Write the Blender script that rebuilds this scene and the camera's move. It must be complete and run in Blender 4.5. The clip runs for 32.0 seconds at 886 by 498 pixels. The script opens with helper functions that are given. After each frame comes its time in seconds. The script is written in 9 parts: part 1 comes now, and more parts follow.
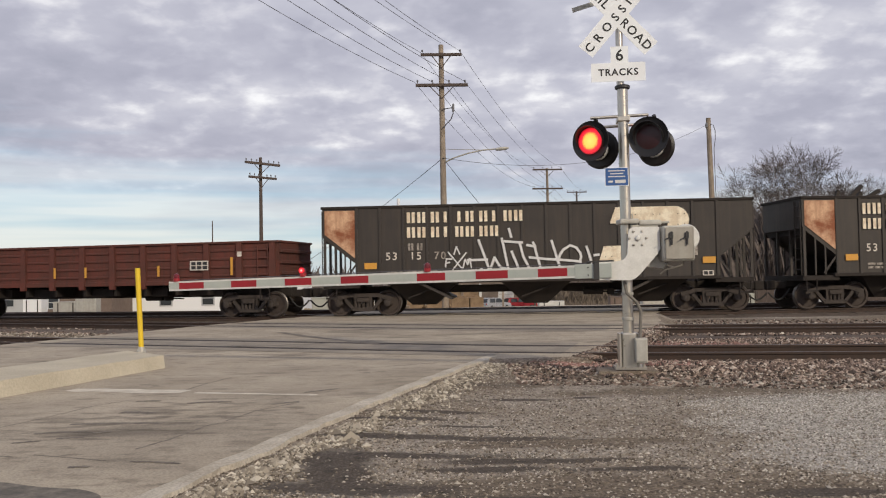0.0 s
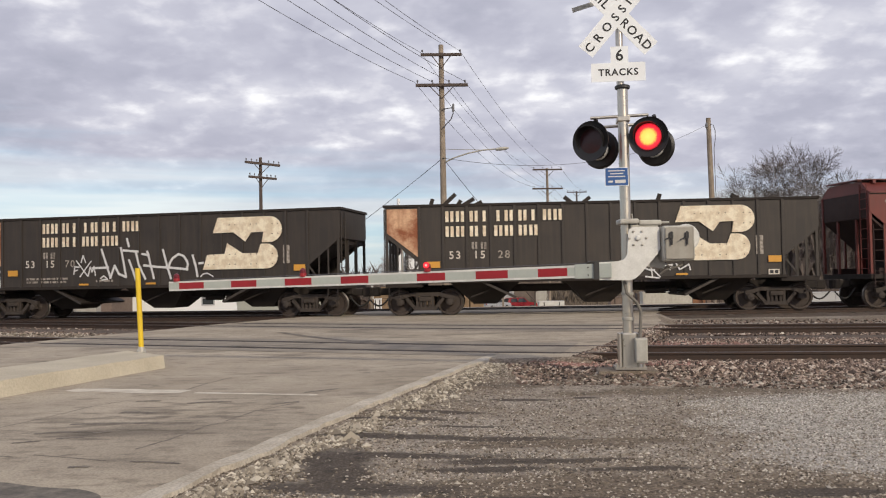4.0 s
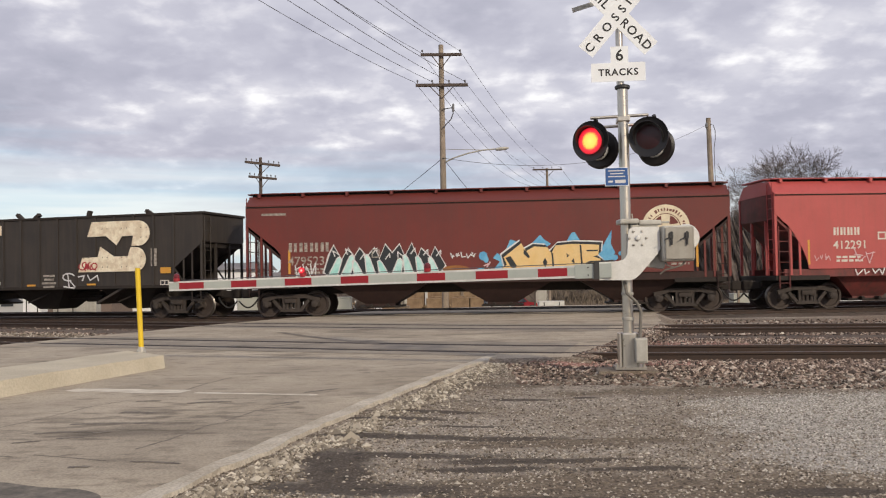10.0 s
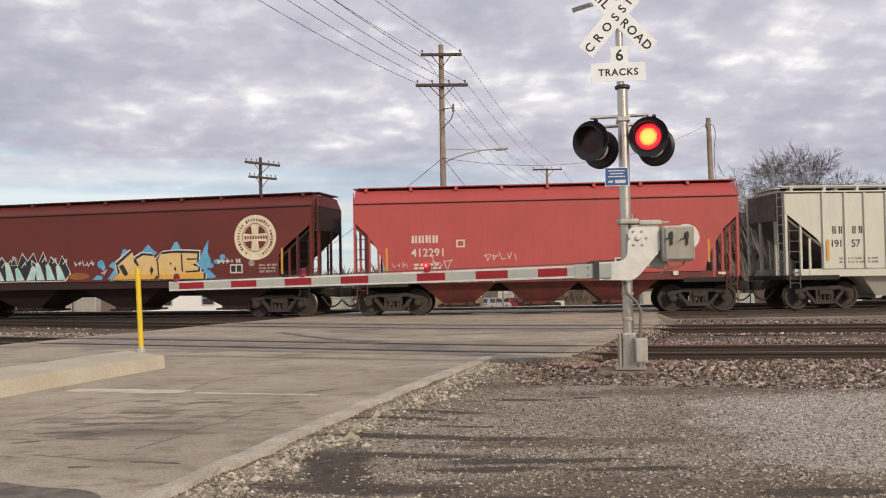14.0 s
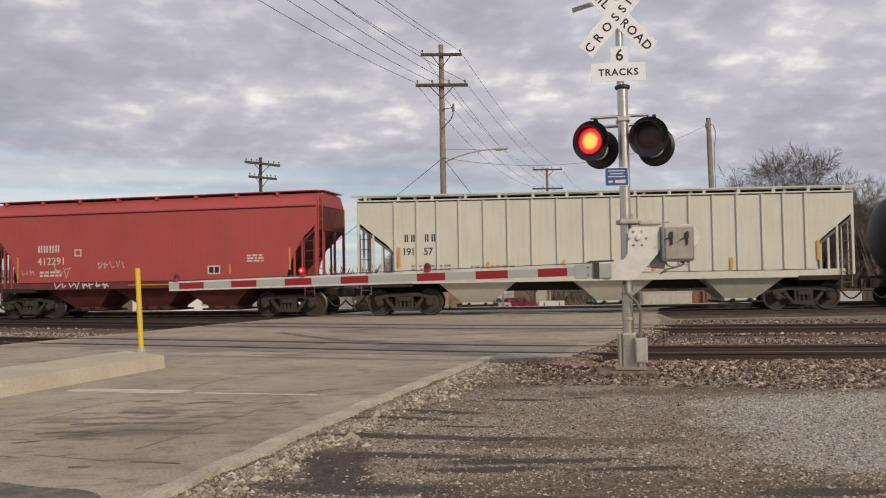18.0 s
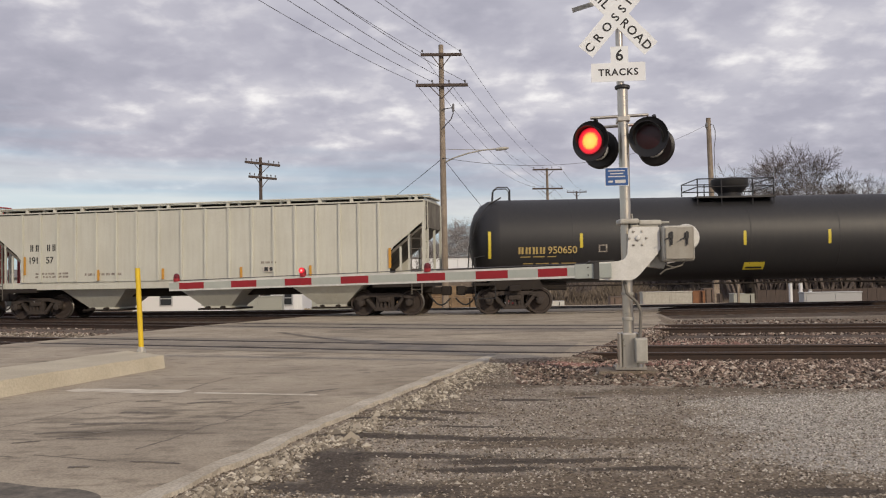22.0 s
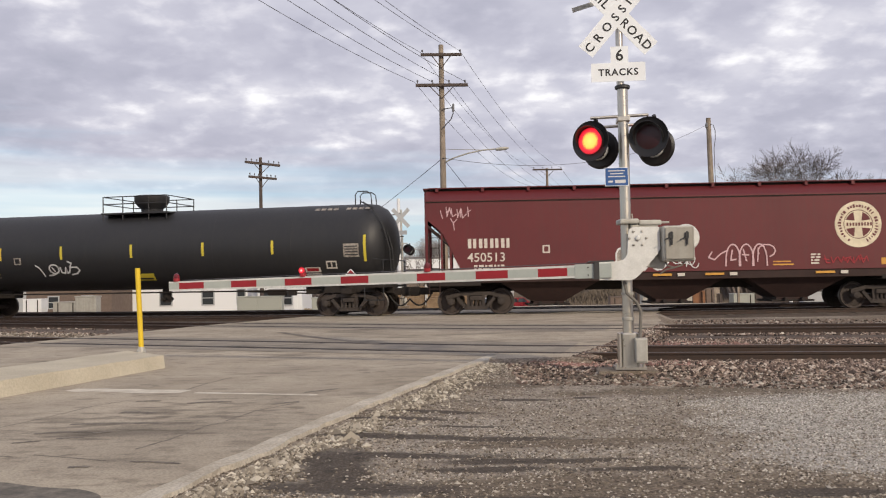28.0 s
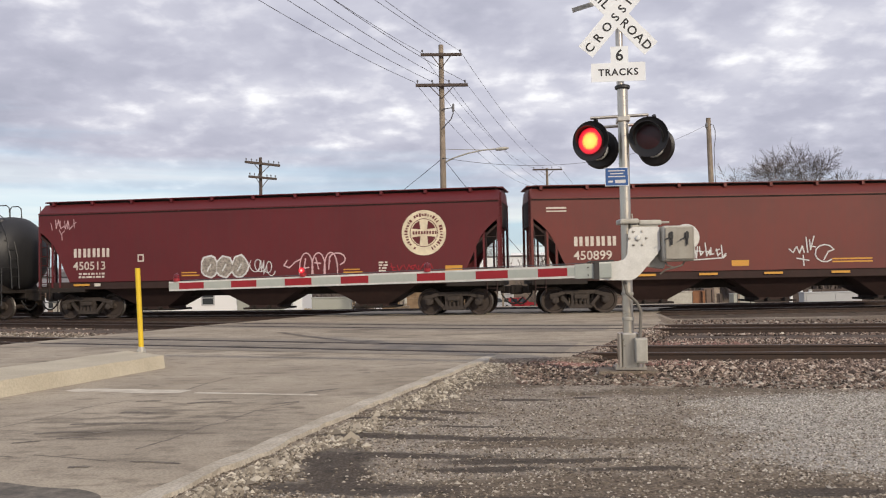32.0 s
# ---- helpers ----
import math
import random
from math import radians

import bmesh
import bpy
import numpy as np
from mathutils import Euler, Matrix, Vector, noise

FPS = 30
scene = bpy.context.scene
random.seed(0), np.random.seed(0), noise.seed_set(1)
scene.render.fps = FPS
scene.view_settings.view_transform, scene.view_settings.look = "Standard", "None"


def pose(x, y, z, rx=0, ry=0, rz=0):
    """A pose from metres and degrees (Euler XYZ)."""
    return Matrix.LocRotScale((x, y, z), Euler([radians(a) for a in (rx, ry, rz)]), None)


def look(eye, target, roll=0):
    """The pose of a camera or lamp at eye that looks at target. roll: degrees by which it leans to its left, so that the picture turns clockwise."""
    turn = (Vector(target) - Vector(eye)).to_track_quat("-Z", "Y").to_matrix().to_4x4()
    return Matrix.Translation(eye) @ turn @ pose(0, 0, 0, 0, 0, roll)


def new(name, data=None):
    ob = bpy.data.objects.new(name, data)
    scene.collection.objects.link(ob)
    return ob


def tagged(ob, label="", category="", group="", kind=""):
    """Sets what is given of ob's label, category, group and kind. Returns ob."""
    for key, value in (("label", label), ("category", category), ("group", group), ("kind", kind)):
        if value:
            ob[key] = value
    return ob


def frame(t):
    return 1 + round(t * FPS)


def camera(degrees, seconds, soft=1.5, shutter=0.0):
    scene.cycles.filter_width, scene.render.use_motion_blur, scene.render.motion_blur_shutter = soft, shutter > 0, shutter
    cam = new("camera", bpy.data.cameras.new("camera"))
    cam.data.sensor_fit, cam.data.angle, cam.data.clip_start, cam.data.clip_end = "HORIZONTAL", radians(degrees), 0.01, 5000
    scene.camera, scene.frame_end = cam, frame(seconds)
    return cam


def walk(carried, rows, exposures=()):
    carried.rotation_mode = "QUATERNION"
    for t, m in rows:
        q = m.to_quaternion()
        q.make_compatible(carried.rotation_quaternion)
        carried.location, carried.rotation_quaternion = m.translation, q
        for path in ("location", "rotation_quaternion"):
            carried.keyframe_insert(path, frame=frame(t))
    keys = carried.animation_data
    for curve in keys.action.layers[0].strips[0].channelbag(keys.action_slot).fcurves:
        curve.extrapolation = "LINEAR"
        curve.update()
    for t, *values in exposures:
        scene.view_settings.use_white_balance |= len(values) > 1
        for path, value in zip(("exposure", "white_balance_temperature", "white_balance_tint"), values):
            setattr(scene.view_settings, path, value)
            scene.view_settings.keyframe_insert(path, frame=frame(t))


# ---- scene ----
SECONDS = 32.0
EYE_HEIGHT = 1.274
cam = camera(53.11, SECONDS, soft=1.12, shutter=0.2)
TILT, LEAN = 1.943, 1.012
CAM_POSE = look((0, 0, EYE_HEIGHT), (0, 100 * math.cos(radians(TILT)), EYE_HEIGHT + 100 * math.sin(radians(TILT))), -LEAN)
EXPOSURES = [(0, -0.08, 6500, 10), (3, 0.0, 6500, 10), (6, 0.1, 6500, 10), (9, 0.06, 6550, 10), (12, 0.08, 6650, 11), (14, 0.05, 6750, 11), (17, -0.16, 6800, 11), (19, -0.2, 6800, 11), (21, -0.2, 6750, 11), (22, -0.16, 6700, 11), (23, 0.0, 6700, 11), (25, 0.03, 6650, 10), (28, 0.08, 6550, 11), (32, 0.1, 6500, 10)]
walk(cam, [(0, CAM_POSE), (SECONDS, CAM_POSE)], EXPOSURES)

# ---- sky, sun ----
SUN_AZIMUTH, SUN_HEIGHT = 150, 27   # degrees from north (y) over east (x)


def make_world():
    world = bpy.data.worlds.new("sky")
    scene.world = world
    world.use_nodes = True
    nt = world.node_tree
    nt.nodes.clear()
    N, L = nt.nodes.new, nt.links.new
    out, bg = N("ShaderNodeOutputWorld"), N("ShaderNodeBackground")
    L(bg.outputs[0], out.inputs[0])
    sky = N("ShaderNodeTexSky")
    sky.sky_type, sky.sun_disc = "NISHITA", False
    sky.sun_elevation, sky.sun_rotation = radians(SUN_HEIGHT), radians(SUN_AZIMUTH)
    sky.air_density, sky.dust_density = 1.0, 1.0
    co = N("ShaderNodeTexCoord")
    sep = N("ShaderNodeSeparateXYZ")
    L(co.outputs["Generated"], sep.inputs[0])

    def math_node(op, a, b=None, clamp=False):
        n = N("ShaderNodeMath")
        n.operation, n.use_clamp = op, clamp
        for i, v in enumerate((a, b)):
            if v is None:
                continue
            if isinstance(v, (int, float)):
                n.inputs[i].default_value = v
            else:
                L(v, n.inputs[i])
        return n.outputs[0]

    up = math_node("MAXIMUM", sep.outputs[2], 0.0)
    deep = math_node("ADD", up, 0.28)
    px, py = math_node("DIVIDE", sep.outputs[0], deep), math_node("DIVIDE", sep.outputs[1], deep)
    flat = N("ShaderNodeCombineXYZ")
    L(px, flat.inputs[0]), L(py, flat.inputs[1])

    def cloud_noise(scale, detail, rough, shift):
        mp = N("ShaderNodeMapping")
        mp.inputs["Location"].default_value = shift
        L(flat.outputs[0], mp.inputs[0])
        n = N("ShaderNodeTexNoise")
        n.inputs["Scale"].default_value, n.inputs["Detail"].default_value, n.inputs["Roughness"].default_value = scale, detail, rough
        L(mp.outputs[0], n.inputs["Vector"])
        return n.outputs["Fac"]

    def ramp(fac, stops):
        r = N("ShaderNodeValToRGB")
        while len(r.color_ramp.elements) < len(stops):
            r.color_ramp.elements.new(0.5)
        for e, (p, c) in zip(r.color_ramp.elements, stops):
            e.position, e.color = p, (*c, 1)
        L(fac, r.inputs[0])
        return r.outputs[0]

    big = cloud_noise(1.5, 3, 0.5, (3.1, 1.7, 0))
    small = cloud_noise(4.6, 5, 0.50, (7.4, 2.2, 0))
    both = math_node("ADD", math_node("MULTIPLY", big, 0.46), math_node("MULTIPLY", small, 0.46))
    puff = cloud_noise(11.0, 4, 0.5, (1.3, 4.4, 0))
    both = math_node("ADD", both, math_node("MULTIPLY", math_node("MAXIMUM", math_node("SUBTRACT", puff, 0.47), 0.0), 0.42))
    both = math_node("ADD", both, 0.015)
    grey = ramp(both, [(0.36, (0.42, 0.43, 0.52)), (0.45, (0.49, 0.495, 0.59)), (0.53, (0.58, 0.585, 0.675)), (0.59, (0.72, 0.72, 0.79)), (0.67, (1.02, 1.02, 1.04))])
    # clear strip near the horizon, streaked
    mp = N("ShaderNodeMapping")
    mp.inputs["Scale"].default_value = (2.2, 2.2, 22)
    L(co.outputs["Generated"], mp.inputs[0])
    st = N("ShaderNodeTexNoise")
    st.inputs["Scale"].default_value, st.inputs["Detail"].default_value = 1.6, 4
    L(mp.outputs[0], st.inputs["Vector"])
    strip = math_node("ADD", up, math_node("MULTIPLY", math_node("SUBTRACT", st.outputs["Fac"], 0.5), 0.17))
    strip = math_node("ADD", strip, math_node("MULTIPLY", sep.outputs[0], 0.07))
    cover = N("ShaderNodeMapRange")
    cover.inputs["From Min"].default_value, cover.inputs["From Max"].default_value = 0.05, 0.14
    L(strip, cover.inputs["Value"])
    clear = N("ShaderNodeMixRGB")
    clear.inputs["Fac"].default_value = 0.6
    sc = N("ShaderNodeMixRGB")
    sc.blend_type, sc.inputs["Fac"].default_value, sc.inputs["Color2"].default_value = "MULTIPLY", 1.0, (0.10, 0.10, 0.10, 1)
    L(sky.outputs[0], sc.inputs["Color1"])
    L(sc.outputs[0], clear.inputs["Color1"])
    veil = N("ShaderNodeMixRGB")
    veil.inputs["Color1"].default_value, veil.inputs["Color2"].default_value = (0.50, 0.70, 0.88, 1), (0.95, 0.97, 1.0, 1)
    mp2 = N("ShaderNodeMapping")
    mp2.inputs["Scale"].default_value, mp2.inputs["Location"].default_value = (1.6, 1.6, 30), (4, 2, 1.7)
    L(co.outputs["Generated"], mp2.inputs[0])
    wisp = N("ShaderNodeTexNoise")
    wisp.inputs["Scale"].default_value, wisp.inputs["Detail"].default_value = 1.3, 3
    L(mp2.outputs[0], wisp.inputs["Vector"])
    thick = N("ShaderNodeMapRange")
    thick.inputs["From Min"].default_value, thick.inputs["From Max"].default_value = 0.42, 0.62
    L(wisp.outputs["Fac"], thick.inputs["Value"])
    L(thick.outputs[0], veil.inputs["Fac"])
    L(veil.outputs[0], clear.inputs["Color2"])
    mix = N("ShaderNodeMixRGB")
    L(cover.outputs[0], mix.inputs["Fac"]), L(clear.outputs[0], mix.inputs["Color1"]), L(grey, mix.inputs["Color2"])
    L(mix.outputs[0], bg.inputs["Color"])
    bg.inputs["Strength"].default_value = 1.0


make_world()
sun = new("sun", bpy.data.lights.new("sun", "SUN"))
sun.data.energy, sun.data.angle, sun.data.color = 2.35, radians(3), (1.0, 0.86, 0.66)
az, el = radians(SUN_AZIMUTH), radians(SUN_HEIGHT)
sun.matrix_world = look((60 * math.sin(az) * math.cos(el), 60 * math.cos(az) * math.cos(el), 60 * math.sin(el)), (0, 0, 0))


# ---- materials ----
def mat(name, color, rough=0.7, metal=0.0, spots=None, spot_scale=3.0, spot_amount=0.5, grain=0.12, grain_scale=40.0, bump=0.15, streak=0.0,
        streak_color=(0.05, 0.04, 0.03), glow=None, glow_power=0.0, sharp=0.12, per_piece=0.0):
    """Paint, metal, stone, wood: a base colour with large stains, fine grain, runs down the face and relief."""
    m = bpy.data.materials.new(name)
    m.use_nodes = True
    nt = m.node_tree
    N, L = nt.nodes.new, nt.links.new
    b = nt.nodes["Principled BSDF"]
    b.inputs["Roughness"].default_value, b.inputs["Metallic"].default_value = rough, metal
    co = N("ShaderNodeTexCoord")

    def noise_tex(scale, detail, stretch=(1, 1, 1), rough_=0.6):
        mp = N("ShaderNodeMapping")
        mp.inputs["Scale"].default_value = stretch
        L(co.outputs["Object"], mp.inputs[0])
        n = N("ShaderNodeTexNoise")
        n.inputs["Scale"].default_value, n.inputs["Detail"].default_value, n.inputs["Roughness"].default_value = scale, detail, rough_
        L(mp.outputs[0], n.inputs["Vector"])
        return n.outputs["Fac"]

    def spread(fac, lo, hi, a, z):
        r = N("ShaderNodeMapRange")
        for k, v in zip(("From Min", "From Max", "To Min", "To Max"), (lo, hi, a, z)):
            r.inputs[k].default_value = v
        L(fac, r.inputs["Value"])
        return r.outputs[0]

    col = N("ShaderNodeRGB")
    col.outputs[0].default_value = (*color, 1)
    col = col.outputs[0]

    def mixed(fac, a, c2, mode="MIX"):
        x = N("ShaderNodeMixRGB")
        x.blend_type = mode
        L(fac, x.inputs[0]) if not isinstance(fac, float) else None
        if isinstance(fac, float):
            x.inputs[0].default_value = fac
        L(a, x.inputs[1])
        if isinstance(c2, tuple):
            x.inputs[2].default_value = (*c2, 1)
        else:
            L(c2, x.inputs[2])
        return x.outputs[0]

    if spots:
        f = noise_tex(spot_scale, 6)
        col = mixed(spread(f, 0.5 - sharp, 0.5 + sharp, 0, spot_amount), col, spots)
    if streak:
        f = noise_tex(2.2, 4, (3.2, 3.2, 0.22))
        col = mixed(spread(f, 0.45, 0.75, 0, streak), col, streak_color)
    g = noise_tex(grain_scale, 4)
    gv = N("ShaderNodeCombineXYZ")
    gs = spread(g, 0.3, 0.7, 1 - grain, 1 + grain)
    for i in range(3):
        L(gs, gv.inputs[i])
    col = mixed(1.0, col, gv.outputs[0], "MULTIPLY")
    if per_piece:
        oi = N("ShaderNodeObjectInfo")
        pv = N("ShaderNodeCombineXYZ")
        ps = spread(oi.outputs["Random"], 0, 1, 1 - per_piece, 1 + per_piece)
        for i in range(3):
            L(ps, pv.inputs[i])
        col = mixed(1.0, col, pv.outputs[0], "MULTIPLY")
    L(col, b.inputs["Base Color"])
    if bump:
        bp = N("ShaderNodeBump")
        bp.inputs["Strength"].default_value, bp.inputs["Distance"].default_value = bump, 0.02
        L(g, bp.inputs["Height"])
        L(bp.outputs[0], b.inputs["Normal"])
    L(spread(g, 0.3, 0.7, max(rough - 0.08, 0.05), min(rough + 0.08, 1)), b.inputs["Roughness"])
    if glow:
        b.inputs["Emission Color"].default_value, b.inputs["Emission Strength"].default_value = (*glow, 1), glow_power
    return m


M = {}
M["kerb"] = mat("kerb_concrete", (0.53, 0.48, 0.395), 0.9, spots=(0.37, 0.32, 0.25), spot_scale=2.2, spot_amount=0.8, grain=0.3, bump=0.5)
M["median"] = mat("median_concrete", (0.53, 0.475, 0.365), 0.9, spots=(0.44, 0.39, 0.295), spot_scale=1.3, spot_amount=0.8, grain=0.12, bump=0.3)
# dark tone of the cast shadow painted on the road
M["tar"] = mat("tar_patch", (0.10, 0.088, 0.072), 0.85, spots=(0.20, 0.175, 0.14), spot_scale=6, spot_amount=0.8, grain=0.3, grain_scale=30)
M["line"] = mat("worn_white_line", (0.64, 0.59, 0.49), 0.85, spots=(0.40, 0.35, 0.275), spot_scale=5, spot_amount=0.6, grain=0.2)
M["oil"] = mat("old_oil_stain", (0.155, 0.135, 0.108), 0.85, spots=(0.27, 0.235, 0.185), spot_scale=5, spot_amount=0.8, grain=0.25, grain_scale=40)
M["soil"] = mat("dark_damp_soil", (0.075, 0.058, 0.043), 0.95, spots=(0.13, 0.105, 0.08), spot_scale=7, spot_amount=0.8, grain=0.45, grain_scale=45, bump=0.5)
M["pale_gravel"] = mat("pale_fine_gravel", (0.36, 0.34, 0.305), 0.95, spots=(0.22, 0.195, 0.16), spot_scale=3.5, spot_amount=0.8, grain=0.6, grain_scale=70, bump=0.8)
M["brown_dirt"] = mat("brown_packed_dirt", (0.16, 0.125, 0.09), 0.95, spots=(0.25, 0.21, 0.165), spot_scale=6, spot_amount=0.6, grain=0.5, grain_scale=55, bump=0.7)
M["rail"] = mat("rail_steel_brown", (0.048, 0.033, 0.027), 0.75, 0.2, spots=(0.075, 0.042, 0.028), spot_scale=6, grain=0.2)
M["railtop"] = mat("rail_head_steel", (0.13, 0.11, 0.10), 0.5, 0.6, spots=(0.08, 0.06, 0.05), spot_scale=5, grain=0.15)
M["tie_dark"] = mat("dark_creosoted_tie", (0.030, 0.024, 0.021), 0.9, spots=(0.055, 0.045, 0.038), spot_scale=4, grain=0.3)
M["bed"] = mat("dark_track_bed", (0.075, 0.056, 0.045), 0.95, spots=(0.14, 0.108, 0.086), spot_scale=1.6, spot_amount=0.7, grain=0.5, grain_scale=30, bump=0.6)
M["tie"] = mat("old_tie_wood", (0.085, 0.065, 0.05), 0.9, spots=(0.15, 0.13, 0.11), spot_scale=8, grain=0.3, per_piece=0.3)
M["galv"] = mat("galvanised_steel", (0.60, 0.56, 0.49), 0.34, 0.95, spots=(0.52, 0.48, 0.42), spot_scale=3, spot_amount=0.4, grain=0.04, grain_scale=12, bump=0.0, streak=0.25, streak_color=(0.30, 0.26, 0.21))
M["conduit"] = mat("weathered_grey_conduit", (0.17, 0.155, 0.135), 0.6, 0.1, spots=(0.11, 0.10, 0.085), spot_scale=6, grain=0.1, bump=0.05)
M["alu"] = mat("grey_enamel", (0.47, 0.46, 0.42), 0.55, 0.25, spots=(0.36, 0.34, 0.30), spot_scale=6, spot_amount=0.6, grain=0.06, bump=0.06, streak=0.3, streak_color=(0.24, 0.21, 0.17))
M["case_door"] = mat("weathered_grey_door", (0.34, 0.325, 0.29), 0.55, 0.2, spots=(0.27, 0.25, 0.215), spot_scale=5, spot_amount=0.7, grain=0.08, bump=0.08, streak=0.3, streak_color=(0.2, 0.175, 0.14))
M["alu_light"] = mat("light_grey_casting", (0.66, 0.66, 0.64), 0.5, 0.25, spots=(0.5, 0.5, 0.48), spot_scale=7, spot_amount=0.5, grain=0.06, bump=0.08, streak=0.2, streak_color=(0.4, 0.38, 0.34))
M["white"] = mat("white_sheeting", (0.83, 0.86, 0.89), 0.45, spots=(0.75, 0.775, 0.79), spot_scale=5, spot_amount=0.4, grain=0.03, bump=0)
M["black"] = mat("black_paint", (0.022, 0.022, 0.024), 0.5, spots=(0.035, 0.033, 0.032), spot_scale=5, grain=0.15)
M["hood"] = mat("matt_black_hood", (0.012, 0.011, 0.012), 0.45, grain=0.1, grain_scale=15)
M["letter"] = mat("black_letter_film", (0.015, 0.015, 0.017), 0.5, bump=0)
M["lens_dark"] = mat("unlit_red_lens", (0.026, 0.003, 0.005), 0.38, grain=0.2, grain_scale=90)


def lamp_material(name, stops, strength, wobble):
    """A lit lamp: bright in the middle, deep red at its rim, with the facets of the lens."""
    m = bpy.data.materials.new(name)
    m.use_nodes = True
    nt = m.node_tree
    N, L = nt.nodes.new, nt.links.new
    b = nt.nodes["Principled BSDF"]
    co = N("ShaderNodeTexCoord")
    flatten = N("ShaderNodeVectorMath")
    flatten.operation, flatten.inputs[1].default_value = "MULTIPLY", (1, 0, 1)
    L(co.outputs["Object"], flatten.inputs[0])
    size = N("ShaderNodeVectorMath")
    size.operation = "LENGTH"
    L(flatten.outputs[0], size.inputs[0])
    n = N("ShaderNodeTexNoise")
    n.inputs["Scale"].default_value, n.inputs["Detail"].default_value = 45, 3
    L(co.outputs["Object"], n.inputs["Vector"])
    wob = N("ShaderNodeMath")
    wob.operation, wob.inputs[1].default_value, wob.inputs[2].default_value = "MULTIPLY_ADD", wobble, -wobble / 2
    L(n.outputs["Fac"], wob.inputs[0])
    add = N("ShaderNodeMath")
    add.operation = "ADD"
    L(size.outputs["Value"], add.inputs[0]), L(wob.outputs[0], add.inputs[1])
    r = N("ShaderNodeValToRGB")
    while len(r.color_ramp.elements) < len(stops):
        r.color_ramp.elements.new(0.5)
    for e, (q, c) in zip(r.color_ramp.elements, stops):
        e.position, e.color = q, (*c, 1)
    L(add.outputs[0], r.inputs[0])
    b.inputs["Base Color"].default_value = (0.08, 0.01, 0.01, 1)
    L(r.outputs[0], b.inputs["Emission Color"])
    b.inputs["Emission Strength"].default_value = strength
    return m


M["lamp_glow"] = lamp_material("lit_signal_lamp", [(0.0, (1.0, 0.64, 0.14)), (0.095, (1.0, 0.52, 0.09)), (0.118, (1.0, 0.22, 0.05)), (0.132, (1.0, 0.03, 0.045)), (0.165, (0.70, 0.010, 0.026)), (0.19, (0.22, 0.004, 0.010))], 1.45, 0.035)
M["arm_glow"] = lamp_material("lit_arm_lamp", [(0.0, (1.0, 0.62, 0.50)), (0.012, (1.0, 0.30, 0.26)), (0.024, (1.0, 0.03, 0.05)), (0.036, (0.75, 0.008, 0.02)), (0.05, (0.35, 0.004, 0.01))], 1.5, 0.012)
M["arm_lens"] = mat("dark_red_arm_lens", (0.13, 0.008, 0.016), 0.3, grain=0.2, grain_scale=80, bump=0)
M["arm_pale"] = mat("grey_green_gate_sheeting", (0.44, 0.47, 0.43), 0.5, spots=(0.38, 0.41, 0.375), spot_scale=5, spot_amount=0.5, grain=0.05, bump=0)
M["arm_white"] = mat("white_gate_edge", (0.70, 0.70, 0.67), 0.5, spots=(0.42, 0.42, 0.40), spot_scale=4, spot_amount=0.5, grain=0.05, bump=0)
M["arm_red"] = mat("red_gate_sheeting", (0.33, 0.014, 0.022), 0.45, spots=(0.26, 0.012, 0.018), spot_scale=5, spot_amount=0.6, grain=0.05, bump=0)
M["blue"] = mat("blue_notice_sheeting", (0.03, 0.10, 0.30), 0.45, grain=0.05, bump=0)
M["yellow"] = mat("yellow_post_plastic", (0.75, 0.52, 0.02), 0.5, spots=(0.62, 0.42, 0.03), spot_scale=5, spot_amount=0.5, grain=0.05)
M["rubber"] = mat("black_rubber", (0.025, 0.024, 0.023), 0.7, grain=0.15)
M["pole"] = mat("weathered_pole_wood", (0.34, 0.28, 0.22), 0.9, spots=(0.19, 0.155, 0.12), spot_scale=1.4, spot_amount=0.8, grain=0.18, grain_scale=18, streak=0.5, streak_color=(0.15, 0.12, 0.095))
M["pole_dark"] = mat("dark_pole_wood", (0.10, 0.075, 0.065), 0.9, spots=(0.06, 0.05, 0.045), spot_scale=2, grain=0.2, streak=0.4)
M["wire"] = mat("overhead_wire", (0.07, 0.07, 0.08), 0.6, bump=0)
M["ceramic"] = mat("grey_insulator", (0.16, 0.16, 0.17), 0.3, bump=0)
M["bark"] = mat("grey_brown_bark", (0.095, 0.076, 0.066), 0.95, spots=(0.09, 0.07, 0.06), spot_scale=3, grain=0.25, grain_scale=14)
M["straw"] = mat("dry_straw_grass", (0.40, 0.29, 0.165), 0.95, grain=0.3, grain_scale=2, bump=0)
M["rust_box"] = mat("rusty_orange_steel", (0.26, 0.12, 0.06), 0.85, spots=(0.13, 0.07, 0.045), spot_scale=3, grain=0.2)
M["panel"] = mat("dark_crossing_asphalt", (0.29, 0.252, 0.20), 0.9, spots=(0.20, 0.172, 0.14), spot_scale=1.6, spot_amount=0.8, grain=0.2, grain_scale=40)
M["stain"] = mat("dark_road_stain", (0.12, 0.10, 0.08), 0.85, spots=(0.24, 0.205, 0.16), spot_scale=7, spot_amount=0.8, grain=0.25, grain_scale=60)
M["twig"] = mat("bare_twigs", (0.135, 0.112, 0.102), 0.95, grain=0.3, grain_scale=3, bump=0)
# lighter copy of the twigs, with sunlit haze put into the colour
M["twig_haze"] = mat("pale_bare_twigs", (0.36, 0.335, 0.32), 0.95, grain=0.3, grain_scale=3, bump=0)
M["brush"] = mat("dry_brush", (0.16, 0.13, 0.10), 0.95, grain=0.3, grain_scale=2, bump=0)
